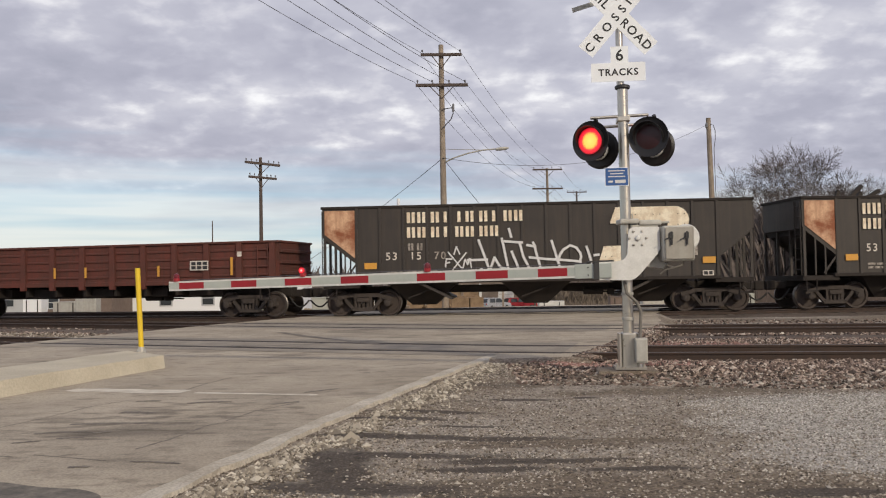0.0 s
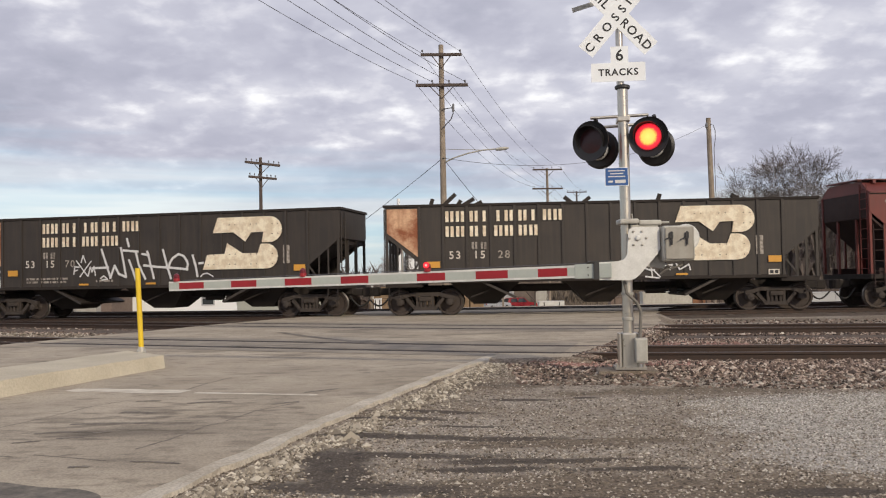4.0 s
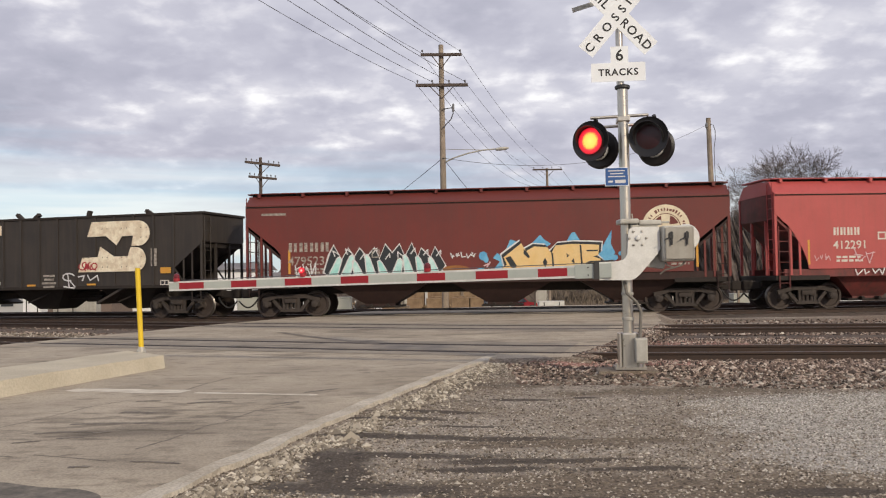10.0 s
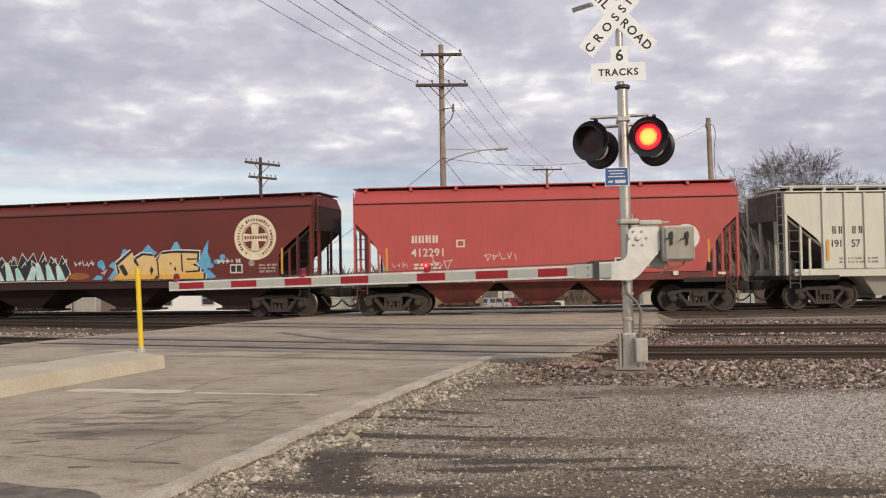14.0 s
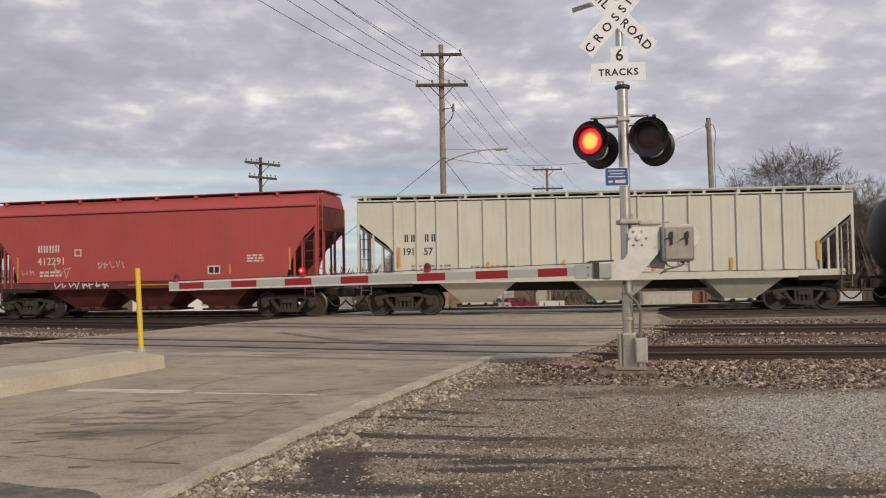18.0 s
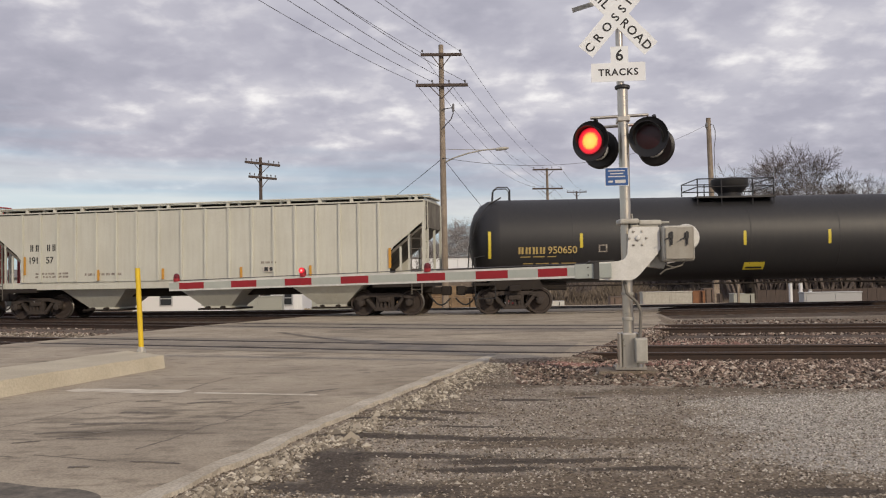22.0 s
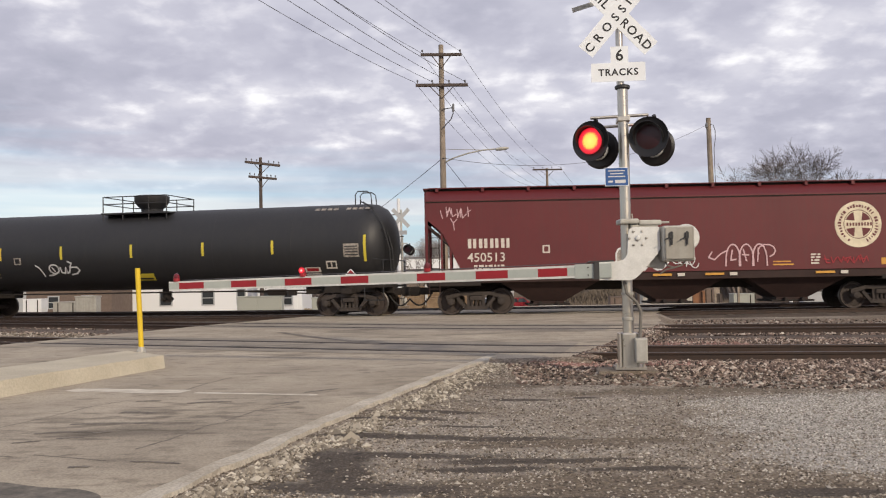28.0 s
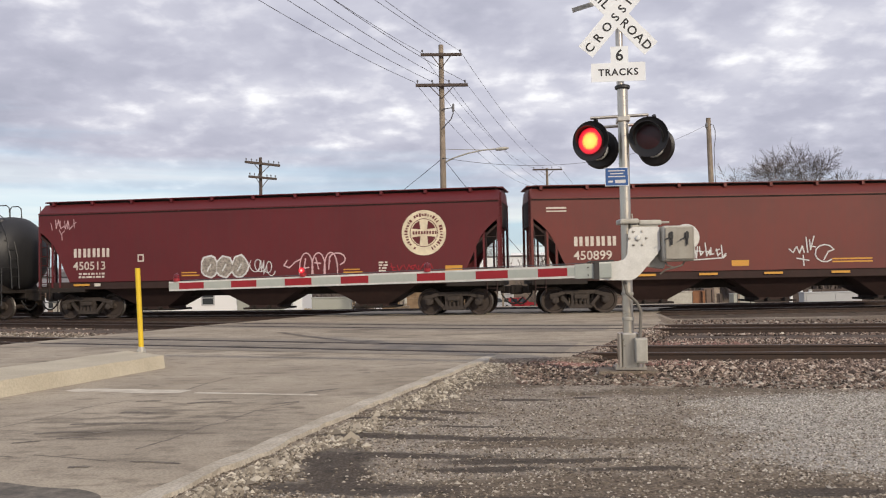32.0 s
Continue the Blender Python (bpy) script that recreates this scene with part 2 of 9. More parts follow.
# rolling stock
M["bn_green"] = mat("black_green_hopper_paint", (0.032, 0.0265, 0.0235), 0.62, spots=(0.046, 0.037, 0.031), spot_scale=0.8, spot_amount=0.7, grain=0.12, grain_scale=30, streak=0.4, streak_color=(0.075, 0.055, 0.04))
M["bn_rust"] = mat("peeling_cream_and_rust", (0.60, 0.38, 0.24), 0.85, spots=(0.23, 0.07, 0.03), spot_scale=1.3, spot_amount=0.95, sharp=0.09, grain=0.2, grain_scale=25, streak=0.5, streak_color=(0.25, 0.09, 0.04))
M["bn_white"] = mat("worn_white_lettering", (0.84, 0.76, 0.60), 0.8, spots=(0.52, 0.38, 0.24), spot_scale=3.2, spot_amount=0.5, sharp=0.07, grain=0.1, streak=0.2, streak_color=(0.3, 0.22, 0.15))
M["num_grey"] = mat("faded_grey_numbers", (0.42, 0.38, 0.33), 0.85, spots=(0.12, 0.10, 0.09), spot_scale=9, spot_amount=0.8, grain=0.1, bump=0)
M["num_white"] = mat("white_numbers", (0.66, 0.62, 0.56), 0.8, spots=(0.45, 0.38, 0.32), spot_scale=7, spot_amount=0.5, grain=0.1, bump=0)
M["brown"] = mat("brown_red_hopper_paint", (0.150, 0.026, 0.020), 0.55, spots=(0.112, 0.024, 0.019), spot_scale=0.5, spot_amount=0.8, grain=0.07, grain_scale=25, bump=0.05, streak=0.35, streak_color=(0.10, 0.035, 0.03))
M["maroon"] = mat("dark_maroon_hopper_paint", (0.122, 0.0125, 0.016), 0.55, spots=(0.098, 0.0105, 0.0135), spot_scale=0.5, spot_amount=0.8, grain=0.07, grain_scale=25, bump=0.05, streak=0.35, streak_color=(0.085, 0.025, 0.025))
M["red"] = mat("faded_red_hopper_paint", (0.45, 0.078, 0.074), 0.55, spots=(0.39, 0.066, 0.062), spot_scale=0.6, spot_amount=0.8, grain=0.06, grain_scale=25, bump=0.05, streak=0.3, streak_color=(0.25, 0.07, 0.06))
# grimy red, also darkened for the shade on chutes, sills and ends
M["red_grimy_shaded"] = mat("grimy_red_chute_paint", (0.20, 0.042, 0.038), 0.7, spots=(0.09, 0.03, 0.027), spot_scale=1.5, spot_amount=0.8, grain=0.15, streak=0.5)
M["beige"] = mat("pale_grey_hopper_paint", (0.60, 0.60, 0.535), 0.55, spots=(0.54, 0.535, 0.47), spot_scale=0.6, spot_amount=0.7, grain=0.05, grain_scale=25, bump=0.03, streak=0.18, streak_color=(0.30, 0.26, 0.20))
# pale paint darkened to put the shade of the car ends into its colour
M["beige_shaded"] = mat("grimy_pale_paint_in_dust", (0.20, 0.185, 0.155), 0.8, spots=(0.10, 0.088, 0.075), spot_scale=1.4, spot_amount=0.9, grain=0.15, streak=0.5)
M["tank_letter"] = mat("faded_yellow_letters", (0.50, 0.37, 0.13), 0.7, spots=(0.32, 0.23, 0.09), spot_scale=8, spot_amount=0.6, grain=0.1, bump=0)
M["tank"] = mat("black_tank_paint", (0.0195, 0.0198, 0.0225), 0.52, spots=(0.025, 0.0245, 0.026), spot_scale=0.7, spot_amount=0.6, grain=0.06, grain_scale=20, bump=0.0, streak=0.15, streak_color=(0.05, 0.045, 0.04))
M["gondola"] = mat("rusty_red_gondola_paint", (0.125, 0.034, 0.024), 0.8, spots=(0.075, 0.030, 0.022), spot_scale=1.2, spot_amount=0.8, grain=0.2, grain_scale=25, streak=0.5, streak_color=(0.05, 0.028, 0.022))
M["under"] = mat("grimy_underframe", (0.019, 0.0145, 0.0125), 0.85, spots=(0.033, 0.024, 0.019), spot_scale=4, grain=0.25, grain_scale=25)
# grimy red-brown, its dark tone also holds the shade on ends and sills
M["under_red_shaded"] = mat("grimy_red_brown_underframe", (0.030, 0.0135, 0.0115), 0.8, spots=(0.045, 0.022, 0.018), spot_scale=3, grain=0.2, grain_scale=25, streak=0.4, streak_color=(0.02, 0.014, 0.012))
M["truck"] = mat("grimy_truck_casting", (0.055, 0.043, 0.037), 0.85, spots=(0.032, 0.027, 0.024), spot_scale=5, grain=0.25, grain_scale=25)
M["wheel"] = mat("wheel_steel_brown", (0.060, 0.044, 0.037), 0.7, 0.2, spots=(0.036, 0.029, 0.025), spot_scale=7, grain=0.2)
M["tread"] = mat("polished_wheel_tread", (0.20, 0.185, 0.17), 0.4, 0.8, bump=0)
M["cream"] = mat("cream_emblem_paint", (0.78, 0.70, 0.52), 0.75, spots=(0.5, 0.42, 0.3), spot_scale=3, spot_amount=0.5, grain=0.06, bump=0)
M["orange"] = mat("orange_reflector", (0.60, 0.30, 0.045), 0.6, grain=0.1, bump=0)
M["yellow_tape"] = mat("yellow_reflector_tape", (0.62, 0.50, 0.05), 0.5, grain=0.08, bump=0)
M["graf_teal"] = mat("teal_spray_paint", (0.30, 0.62, 0.58), 0.6, spots=(0.62, 0.78, 0.76), spot_scale=2.0, spot_amount=0.8, bump=0)
M["graf_blue"] = mat("blue_spray_paint", (0.09, 0.33, 0.56), 0.6, spots=(0.2, 0.5, 0.7), spot_scale=3, bump=0)
M["graf_orange"] = mat("cream_orange_spray_paint", (0.70, 0.48, 0.20), 0.6, spots=(0.72, 0.54, 0.28), spot_scale=3, bump=0)
M["graf_yellow"] = mat("deep_orange_spray_paint", (0.74, 0.38, 0.05), 0.6, spots=(0.72, 0.44, 0.10), spot_scale=3, bump=0)
M["graf_ochre"] = mat("ochre_spray_paint", (0.30, 0.13, 0.03), 0.7, spots=(0.22, 0.06, 0.03), spot_scale=4, bump=0)
M["graf_white"] = mat("white_spray_paint", (0.62, 0.62, 0.62), 0.6, grain=0.15, grain_scale=12, bump=0)
M["graf_pink"] = mat("pale_pink_spray_paint", (0.62, 0.42, 0.44), 0.6, grain=0.15, bump=0)
M["graf_black"] = mat("black_spray_paint", (0.02, 0.025, 0.03), 0.6, bump=0)
M["graf_red"] = mat("red_spray_paint", (0.35, 0.02, 0.03), 0.6, bump=0)
# background
M["siding"] = mat("white_painted_siding", (0.78, 0.79, 0.80), 0.6, grain=0.03, bump=0.03)
M["siding_grey"] = mat("grey_painted_siding", (0.42, 0.43, 0.44), 0.7, grain=0.05, bump=0.03)
M["brick_red"] = mat("brown_red_wall", (0.155, 0.115, 0.095), 0.9, spots=(0.22, 0.17, 0.14), spot_scale=4, grain=0.2)
M["roof_grey"] = mat("grey_shingles", (0.20, 0.19, 0.19), 0.9, grain=0.25, grain_scale=9)
M["glass"] = mat("dark_window_glass", (0.04, 0.045, 0.05), 0.12, bump=0)
M["dull_wall"] = mat("dull_brown_block_wall", (0.20, 0.165, 0.135), 0.9, spots=(0.11, 0.085, 0.07), spot_scale=0.5, spot_amount=0.8, grain=0.2)
M["tan"] = mat("tan_concrete_block", (0.29, 0.205, 0.125), 0.9, spots=(0.15, 0.095, 0.055), spot_scale=1.1, spot_amount=0.9, grain=0.3)
M["cabinet"] = mat("grey_green_cabinet", (0.36, 0.37, 0.33), 0.6, grain=0.06)
M["car_silver"] = mat("silver_car_paint", (0.50, 0.51, 0.53), 0.3, 0.5, bump=0)
M["car_red"] = mat("dark_red_car_paint", (0.26, 0.015, 0.025), 0.3, 0.2, bump=0)


PALE_PATCHES = ((4.5, 9.2, 1.9, 0.75), (3.8, 8.0, 1.5, 0.9), (3.25, 6.7, 0.95, 0.85), (6.4, 9.3, 1.8, 0.8))
BARE_PATCHES = ((0.8, 5.75, 1.2, 0.38), (1.9, 5.6, 0.9, 0.25), (0.9, 7.3, 1.2, 0.25), (2.6, 10.3, 1.6, 0.3), (0.4, 11.0, 0.9, 0.4), (2.9, 11.7, 2.2, 0.5))
SOIL_PATCHES = ((-0.05, 8.9, 0.55, 0.10), (-0.48, 8.45, 0.6, 0.11), (-0.37, 7.55, 0.8, 0.12), (-0.3, 6.80, 0.75, 0.12), (0.55, 6.58, 0.75, 0.12), (-0.6, 5.75, 0.7, 0.2), (-0.78, 6.4, 0.28, 0.65), (0.35, 11.84, 0.25, 0.09), (1.42, 11.55, 0.25, 0.10), (0.86, 9.84, 0.4, 0.10), (1.55, 9.95, 0.2, 0.08), (0.2, 8.1, 0.4, 0.06), (2.3, 5.5, 0.5, 0.12), (0.45, 7.5, 0.6, 0.10), (0.3, 6.32, 0.5, 0.12), (1.25, 6.27, 0.5, 0.09), (0.3, 5.42, 0.8, 0.13))


def ground_material():
    """Packed gravel and dirt: pale patches of fine stone, brown dirt, reddish ballast near the rails, fine speckle."""
    m = bpy.data.materials.new("packed_gravel_and_dirt")
    m.use_nodes = True
    nt = m.node_tree
    N, L = nt.nodes.new, nt.links.new
    b = nt.nodes["Principled BSDF"]
    b.inputs["Roughness"].default_value = 0.95
    co = N("ShaderNodeTexCoord")

    def tex(scale, detail, stretch=(1, 1, 1), shift=(0, 0, 0)):
        mp = N("ShaderNodeMapping")
        mp.inputs["Scale"].default_value, mp.inputs["Location"].default_value = stretch, shift
        L(co.outputs["Object"], mp.inputs[0])
        n = N("ShaderNodeTexNoise")
        n.inputs["Scale"].default_value, n.inputs["Detail"].default_value = scale, detail
        L(mp.outputs[0], n.inputs["Vector"])
        return n.outputs["Fac"]

    def ramp(fac, stops):
        r = N("ShaderNodeValToRGB")
        while len(r.color_ramp.elements) < len(stops):
            r.color_ramp.elements.new(0.5)
        for e, (p, c) in zip(r.color_ramp.elements, stops):
            e.position, e.color = p, (*c, 1)
        L(fac, r.inputs[0])
        return r.outputs[0]

    def mixed(fac, a, c):
        x = N("ShaderNodeMixRGB")
        L(fac, x.inputs[0]), L(a, x.inputs[1]), L(c, x.inputs[2])
        return x.outputs[0]

    dirt = ramp(tex(28, 6), [(0.3, (0.092, 0.072, 0.054)), (0.5, (0.20, 0.16, 0.12)), (0.72, (0.38, 0.318, 0.245))])
    pale = ramp(tex(60, 6), [(0.3, (0.145, 0.124, 0.10)), (0.5, (0.32, 0.283, 0.235)), (0.7, (0.55, 0.50, 0.435))])
    patch = ramp(tex(0.32, 5, (0.7, 1.3, 1), (4.1, 0.3, 0)), [(0.46, (0, 0, 0)), (0.60, (1, 1, 1))])
    col = mixed(patch, dirt, pale)
    ragged = N("ShaderNodeMath")
    ragged.operation, ragged.inputs[1].default_value, ragged.inputs[2].default_value = "MULTIPLY_ADD", 1.5, -0.75
    L(tex(2.6, 6, (0.8, 1.4, 1), (3, 1, 0)), ragged.inputs[0])

    def patch_mask(x, y, rx, ry):
        """A ragged patch of ground about (x, y)."""
        mp = N("ShaderNodeMapping")
        mp.vector_type = "POINT"
        mp.inputs["Scale"].default_value, mp.inputs["Location"].default_value = (1 / rx, 1 / ry, 0), (-x / rx, -y / ry, 0)
        L(co.outputs["Object"], mp.inputs[0])
        ln = N("ShaderNodeVectorMath")
        ln.operation = "LENGTH"
        L(mp.outputs[0], ln.inputs[0])
        s = N("ShaderNodeMath")
        s.operation = "ADD"
        L(ln.outputs["Value"], s.inputs[0]), L(ragged.outputs[0], s.inputs[1])
        r = N("ShaderNodeMapRange")
        r.interpolation_type = "SMOOTHSTEP"
        for k, v in zip(("From Min", "From Max", "To Min", "To Max"), (0.65, 1.25, 1.0, 0.0)):
            r.inputs[k].default_value = v
        L(s.outputs[0], r.inputs["Value"])
        return r.outputs[0]

    pale_fine = ramp(tex(75, 5), [(0.3, (0.19, 0.172, 0.147)), (0.5, (0.40, 0.37, 0.328)), (0.7, (0.62, 0.585, 0.53))])
    bare = ramp(tex(40, 6), [(0.3, (0.085, 0.064, 0.045)), (0.5, (0.155, 0.12, 0.085)), (0.7, (0.26, 0.21, 0.155))])
    soil = ramp(tex(50, 6), [(0.3, (0.035, 0.027, 0.020)), (0.55, (0.085, 0.066, 0.049)), (0.72, (0.17, 0.14, 0.11))])
    for x, y, rx, ry in PALE_PATCHES:
        col = mixed(patch_mask(x, y, rx, ry), col, pale_fine)
    for x, y, rx, ry in BARE_PATCHES:
        col = mixed(patch_mask(x, y, rx, ry), col, bare)
    for x, y, rx, ry in SOIL_PATCHES:
        col = mixed(patch_mask(x, y, rx, ry), col, soil)
    dark = ramp(tex(0.9, 5, (0.35, 1.5, 1), (1.0, 7.2, 0)), [(0.54, (0, 0, 0)), (0.70, (0.5, 0.5, 0.5))])
    wet = ramp(tex(35, 5), [(0.3, (0.05, 0.042, 0.036)), (0.7, (0.11, 0.092, 0.078))])
    col = mixed(dark, col, wet)
    pocks = ramp(tex(11, 6), [(0.30, (0.45, 0.43, 0.40)), (0.46, (1, 1, 1)), (0.62, (1.0, 1.0, 1.0)), (0.75, (1.5, 1.45, 1.4))])
    mul = N("ShaderNodeMixRGB")
    mul.blend_type, mul.inputs[0].default_value = "MULTIPLY", 1.0
    L(col, mul.inputs[1]), L(pocks, mul.inputs[2])
    L(mul.outputs[0], b.inputs["Base Color"])
    bp = N("ShaderNodeBump")
    bp.inputs["Strength"].default_value, bp.inputs["Distance"].default_value = 0.8, 0.03
    L(tex(45, 6), bp.inputs["Height"])
    L(bp.outputs[0], b.inputs["Normal"])
    return m


M["gravel"] = ground_material()


def road_material():
    """Old concrete: warm grey, blotched, with dark wheel marks, oil spots and fine dark pits."""
    m = bpy.data.materials.new("worn_concrete_road")
    m.use_nodes = True
    nt = m.node_tree
    N, L = nt.nodes.new, nt.links.new
    b = nt.nodes["Principled BSDF"]
    b.inputs["Roughness"].default_value = 0.9
    co = N("ShaderNodeTexCoord")

    def tex(scale, detail, stretch=(1, 1, 1), turn=0.0, shift=(0, 0, 0)):
        mp = N("ShaderNodeMapping")
        mp.inputs["Scale"].default_value, mp.inputs["Location"].default_value, mp.inputs["Rotation"].default_value = stretch, shift, (0, 0, turn)
        L(co.outputs["Object"], mp.inputs[0])
        n = N("ShaderNodeTexNoise")
        n.inputs["Scale"].default_value, n.inputs["Detail"].default_value = scale, detail
        L(mp.outputs[0], n.inputs["Vector"])
        return n.outputs["Fac"]

    def ramp(fac, stops):
        r = N("ShaderNodeValToRGB")
        while len(r.color_ramp.elements) < len(stops):
            r.color_ramp.elements.new(0.5)
        for e, (p, c) in zip(r.color_ramp.elements, stops):
            e.position, e.color = p, (*c, 1)
        L(fac, r.inputs[0])
        return r.outputs[0]

    def times(a, c):
        x = N("ShaderNodeMixRGB")
        x.blend_type, x.inputs[0].default_value = "MULTIPLY", 1.0
        L(a, x.inputs[1]), L(c, x.inputs[2])
        return x.outputs[0]

    col = ramp(tex(0.7, 6), [(0.32, (0.31, 0.263, 0.20)), (0.5, (0.37, 0.317, 0.245)), (0.68, (0.43, 0.373, 0.29))])
    col = times(col, ramp(tex(3.0, 6, (1, 1, 1), 0, (5, 2, 0)), [(0.26, (0.80, 0.79, 0.78)), (0.40, (0.98, 0.98, 0.975)), (0.7, (1.04, 1.035, 1.03))]))
    col = times(col, ramp(tex(0.45, 4, (0.8, 1.3, 1), 0.12, (2, 9, 0)), [(0.30, (0.88, 0.875, 0.87)), (0.46, (1, 1, 1)), (0.7, (1.04, 1.035, 1.02))]))
    for cx, cy, rx, ry, sc, turn in ((-3.3, 8.1, 1.2, 0.9, 3.2, 0.1), (-2.3, 8.9, 1.1, 1.0, 3.4, 0.3), (-0.6, 17.2, 5.0, 2.2, 0.9, 0.35), (1.5, 22.5, 6.0, 3.5, 0.7, 0.35)):
        mp = N("ShaderNodeMapping")
        mp.inputs["Scale"].default_value, mp.inputs["Location"].default_value = (1 / rx, 1 / ry, 0), (-cx / rx, -cy / ry, 0)
        L(co.outputs["Object"], mp.inputs[0])
        ln = N("ShaderNodeVectorMath")
        ln.operation = "LENGTH"
        L(mp.outputs[0], ln.inputs[0])
        fade = N("ShaderNodeMapRange")
        for k, v in zip(("From Min", "From Max", "To Min", "To Max"), (0.4, 1.15, 0.12, 0.0)):
            fade.inputs[k].default_value = v
        L(ln.outputs["Value"], fade.inputs["Value"])
        sm = N("ShaderNodeMath")
        sm.operation = "SUBTRACT"
        L(tex(sc, 4, (0.8, 1.7, 1), turn, (cx, cy * 3, 0)), sm.inputs[0]), L(fade.outputs[0], sm.inputs[1])
        col = times(col, ramp(sm.outputs[0], [(0.27, (0.58, 0.57, 0.56)), (0.36, (0.85, 0.845, 0.84)), (0.42, (1, 1, 1))]))
    col = times(col, ramp(tex(55, 4), [(0.3, (0.72, 0.72, 0.72)), (0.5, (1, 1, 1)), (0.7, (1.18, 1.17, 1.15))]))
    L(col, b.inputs["Base Color"])
    bp = N("ShaderNodeBump")
    bp.inputs["Strength"].default_value, bp.inputs["Distance"].default_value = 0.4, 0.01
    L(tex(70, 5), bp.inputs["Height"])
    L(bp.outputs[0], b.inputs["Normal"])
    return m


M["asphalt"] = road_material()


def stone_material(name, stops):
    """Loose stones whose colour changes from stone to stone."""
    m = bpy.data.materials.new(name)
    m.use_nodes = True
    nt = m.node_tree
    b = nt.nodes["Principled BSDF"]
    b.inputs["Roughness"].default_value = 0.95
    g = nt.nodes.new("ShaderNodeNewGeometry")
    r = nt.nodes.new("ShaderNodeValToRGB")
    while len(r.color_ramp.elements) < len(stops):
        r.color_ramp.elements.new(0.5)
    for e, (p, c) in zip(r.color_ramp.elements, stops):
        e.position, e.color = p, (*c, 1)
    nt.links.new(g.outputs["Random Per Island"], r.inputs[0])
    nt.links.new(r.outputs[0], b.inputs["Base Color"])
    return m


M["ballast"] = stone_material("pinkish_ballast_stones", [(0, (0.022, 0.017, 0.014)), (0.4, (0.105, 0.074, 0.058)), (0.72, (0.25, 0.182, 0.145)), (0.92, (0.41, 0.33, 0.27)), (1, (0.62, 0.56, 0.48))])
M["ballast_red"] = stone_material("red_ballast_stones", [(0, (0.14, 0.075, 0.062)), (0.5, (0.29, 0.155, 0.13)), (1, (0.40, 0.28, 0.24))])
M["pebbles"] = stone_material("grey_gravel_stones", [(0, (0.06, 0.047, 0.036)), (0.4, (0.20, 0.163, 0.125)), (0.75, (0.32, 0.277, 0.222)), (0.93, (0.45, 0.405, 0.345)), (1, (0.62, 0.57, 0.50))])

M["pale_stones"] = stone_material("pale_crumbled_concrete", [(0, (0.12, 0.10, 0.077)), (0.4, (0.26, 0.225, 0.175)), (0.8, (0.42, 0.375, 0.30)), (1, (0.58, 0.53, 0.44))])
M["fine_pale"] = stone_material("fine_pale_gravel", [(0, (0.14, 0.126, 0.107)), (0.4, (0.33, 0.306, 0.27)), (0.8, (0.52, 0.49, 0.445)), (1, (0.72, 0.69, 0.64))])


# ---- mesh helpers ----
def part(name, bm, material, parent=None, label="", smooth=False):
    me = bpy.data.meshes.new(name)
    bm.normal_update()
    bm.to_mesh(me)
    bm.free()
    me.materials.append(material if not isinstance(material, str) else M[material])
    if smooth:
        me.shade_smooth()
        me.set_sharp_from_angle(angle=radians(35))
    ob = new(name, me)
    if parent is not None:
        ob.parent = parent
    if label:
        tagged(ob, label)
    return ob


def thing(name, x, y, z, turn=0, label="", category="", group="", kind=""):
    e = new(name)
    e.matrix_basis = pose(x, y, z, 0, 0, turn)
    return tagged(e, label, category, group, kind)


def again(ob, parent, m, name=""):
    """Another part on the mesh of ob, with its own pose."""
    o = new(name or ob.name.split(".")[0], ob.data)
    o.parent = parent
    o.matrix_basis = m
    return o


def box(bm, x0, x1, y0, y1, z0, z1, bevel=0.0):
    r = bmesh.ops.create_cube(bm, size=1.0, matrix=Matrix.Translation(((x0 + x1) / 2, (y0 + y1) / 2, (z0 + z1) / 2)) @ Matrix.Diagonal((x1 - x0, y1 - y0, z1 - z0, 1)))
    if bevel:
        es = {e for v in r["verts"] for e in v.link_edges}
        bmesh.ops.bevel(bm, geom=list(es), offset=bevel, segments=2, affect="EDGES", profile=0.5)
    return bm


def bar(bm, p, q, w, d):
    """A square bar from p to q; d is its depth across y where it can be."""
    p, q = Vector(p), Vector(q)
    a = (q - p).normalized()
    side = Vector((0, 1, 0)) if abs(a.y) < 0.9 else Vector((1, 0, 0))
    n = a.cross(side).normalized() * w / 2
    s = n.cross(a).normalized() * d / 2
    vs = [bm.verts.new(c + i * n + j * s) for c in (p, q) for i, j in ((-1, -1), (1, -1), (1, 1), (-1, 1))]
    for f in ((3, 2, 1, 0), (4, 5, 6, 7), (0, 1, 5, 4), (1, 2, 6, 5), (2, 3, 7, 6), (3, 0, 4, 7)):
        bm.faces.new([vs[i] for i in f])
    return bm


def tube(bm, pts, r, seg=8, r_end=None):
    """A round rod along points, tapering to r_end."""
    pts = [Vector(p) for p in pts]
    rings = []
    for i, p in enumerate(pts):
        a = (pts[min(i + 1, len(pts) - 1)] - pts[max(i - 1, 0)]).normalized()
        u = a.orthogonal().normalized() if i == 0 else (rings_u - a * rings_u.dot(a)).normalized()
        rings_u = u
        v = a.cross(u)
        rr = r if r_end is None else r + (r_end - r) * i / (len(pts) - 1)
        rings.append([bm.verts.new(p + rr * (math.cos(k * 2 * math.pi / seg) * u + math.sin(k * 2 * math.pi / seg) * v)) for k in range(seg)])
    for a, b in zip(rings, rings[1:]):
        for k in range(seg):
            bm.faces.new((a[k], a[(k + 1) % seg], b[(k + 1) % seg], b[k]))
    bm.faces.new(rings[0][::-1])
    bm.faces.new(rings[-1])
    return bm


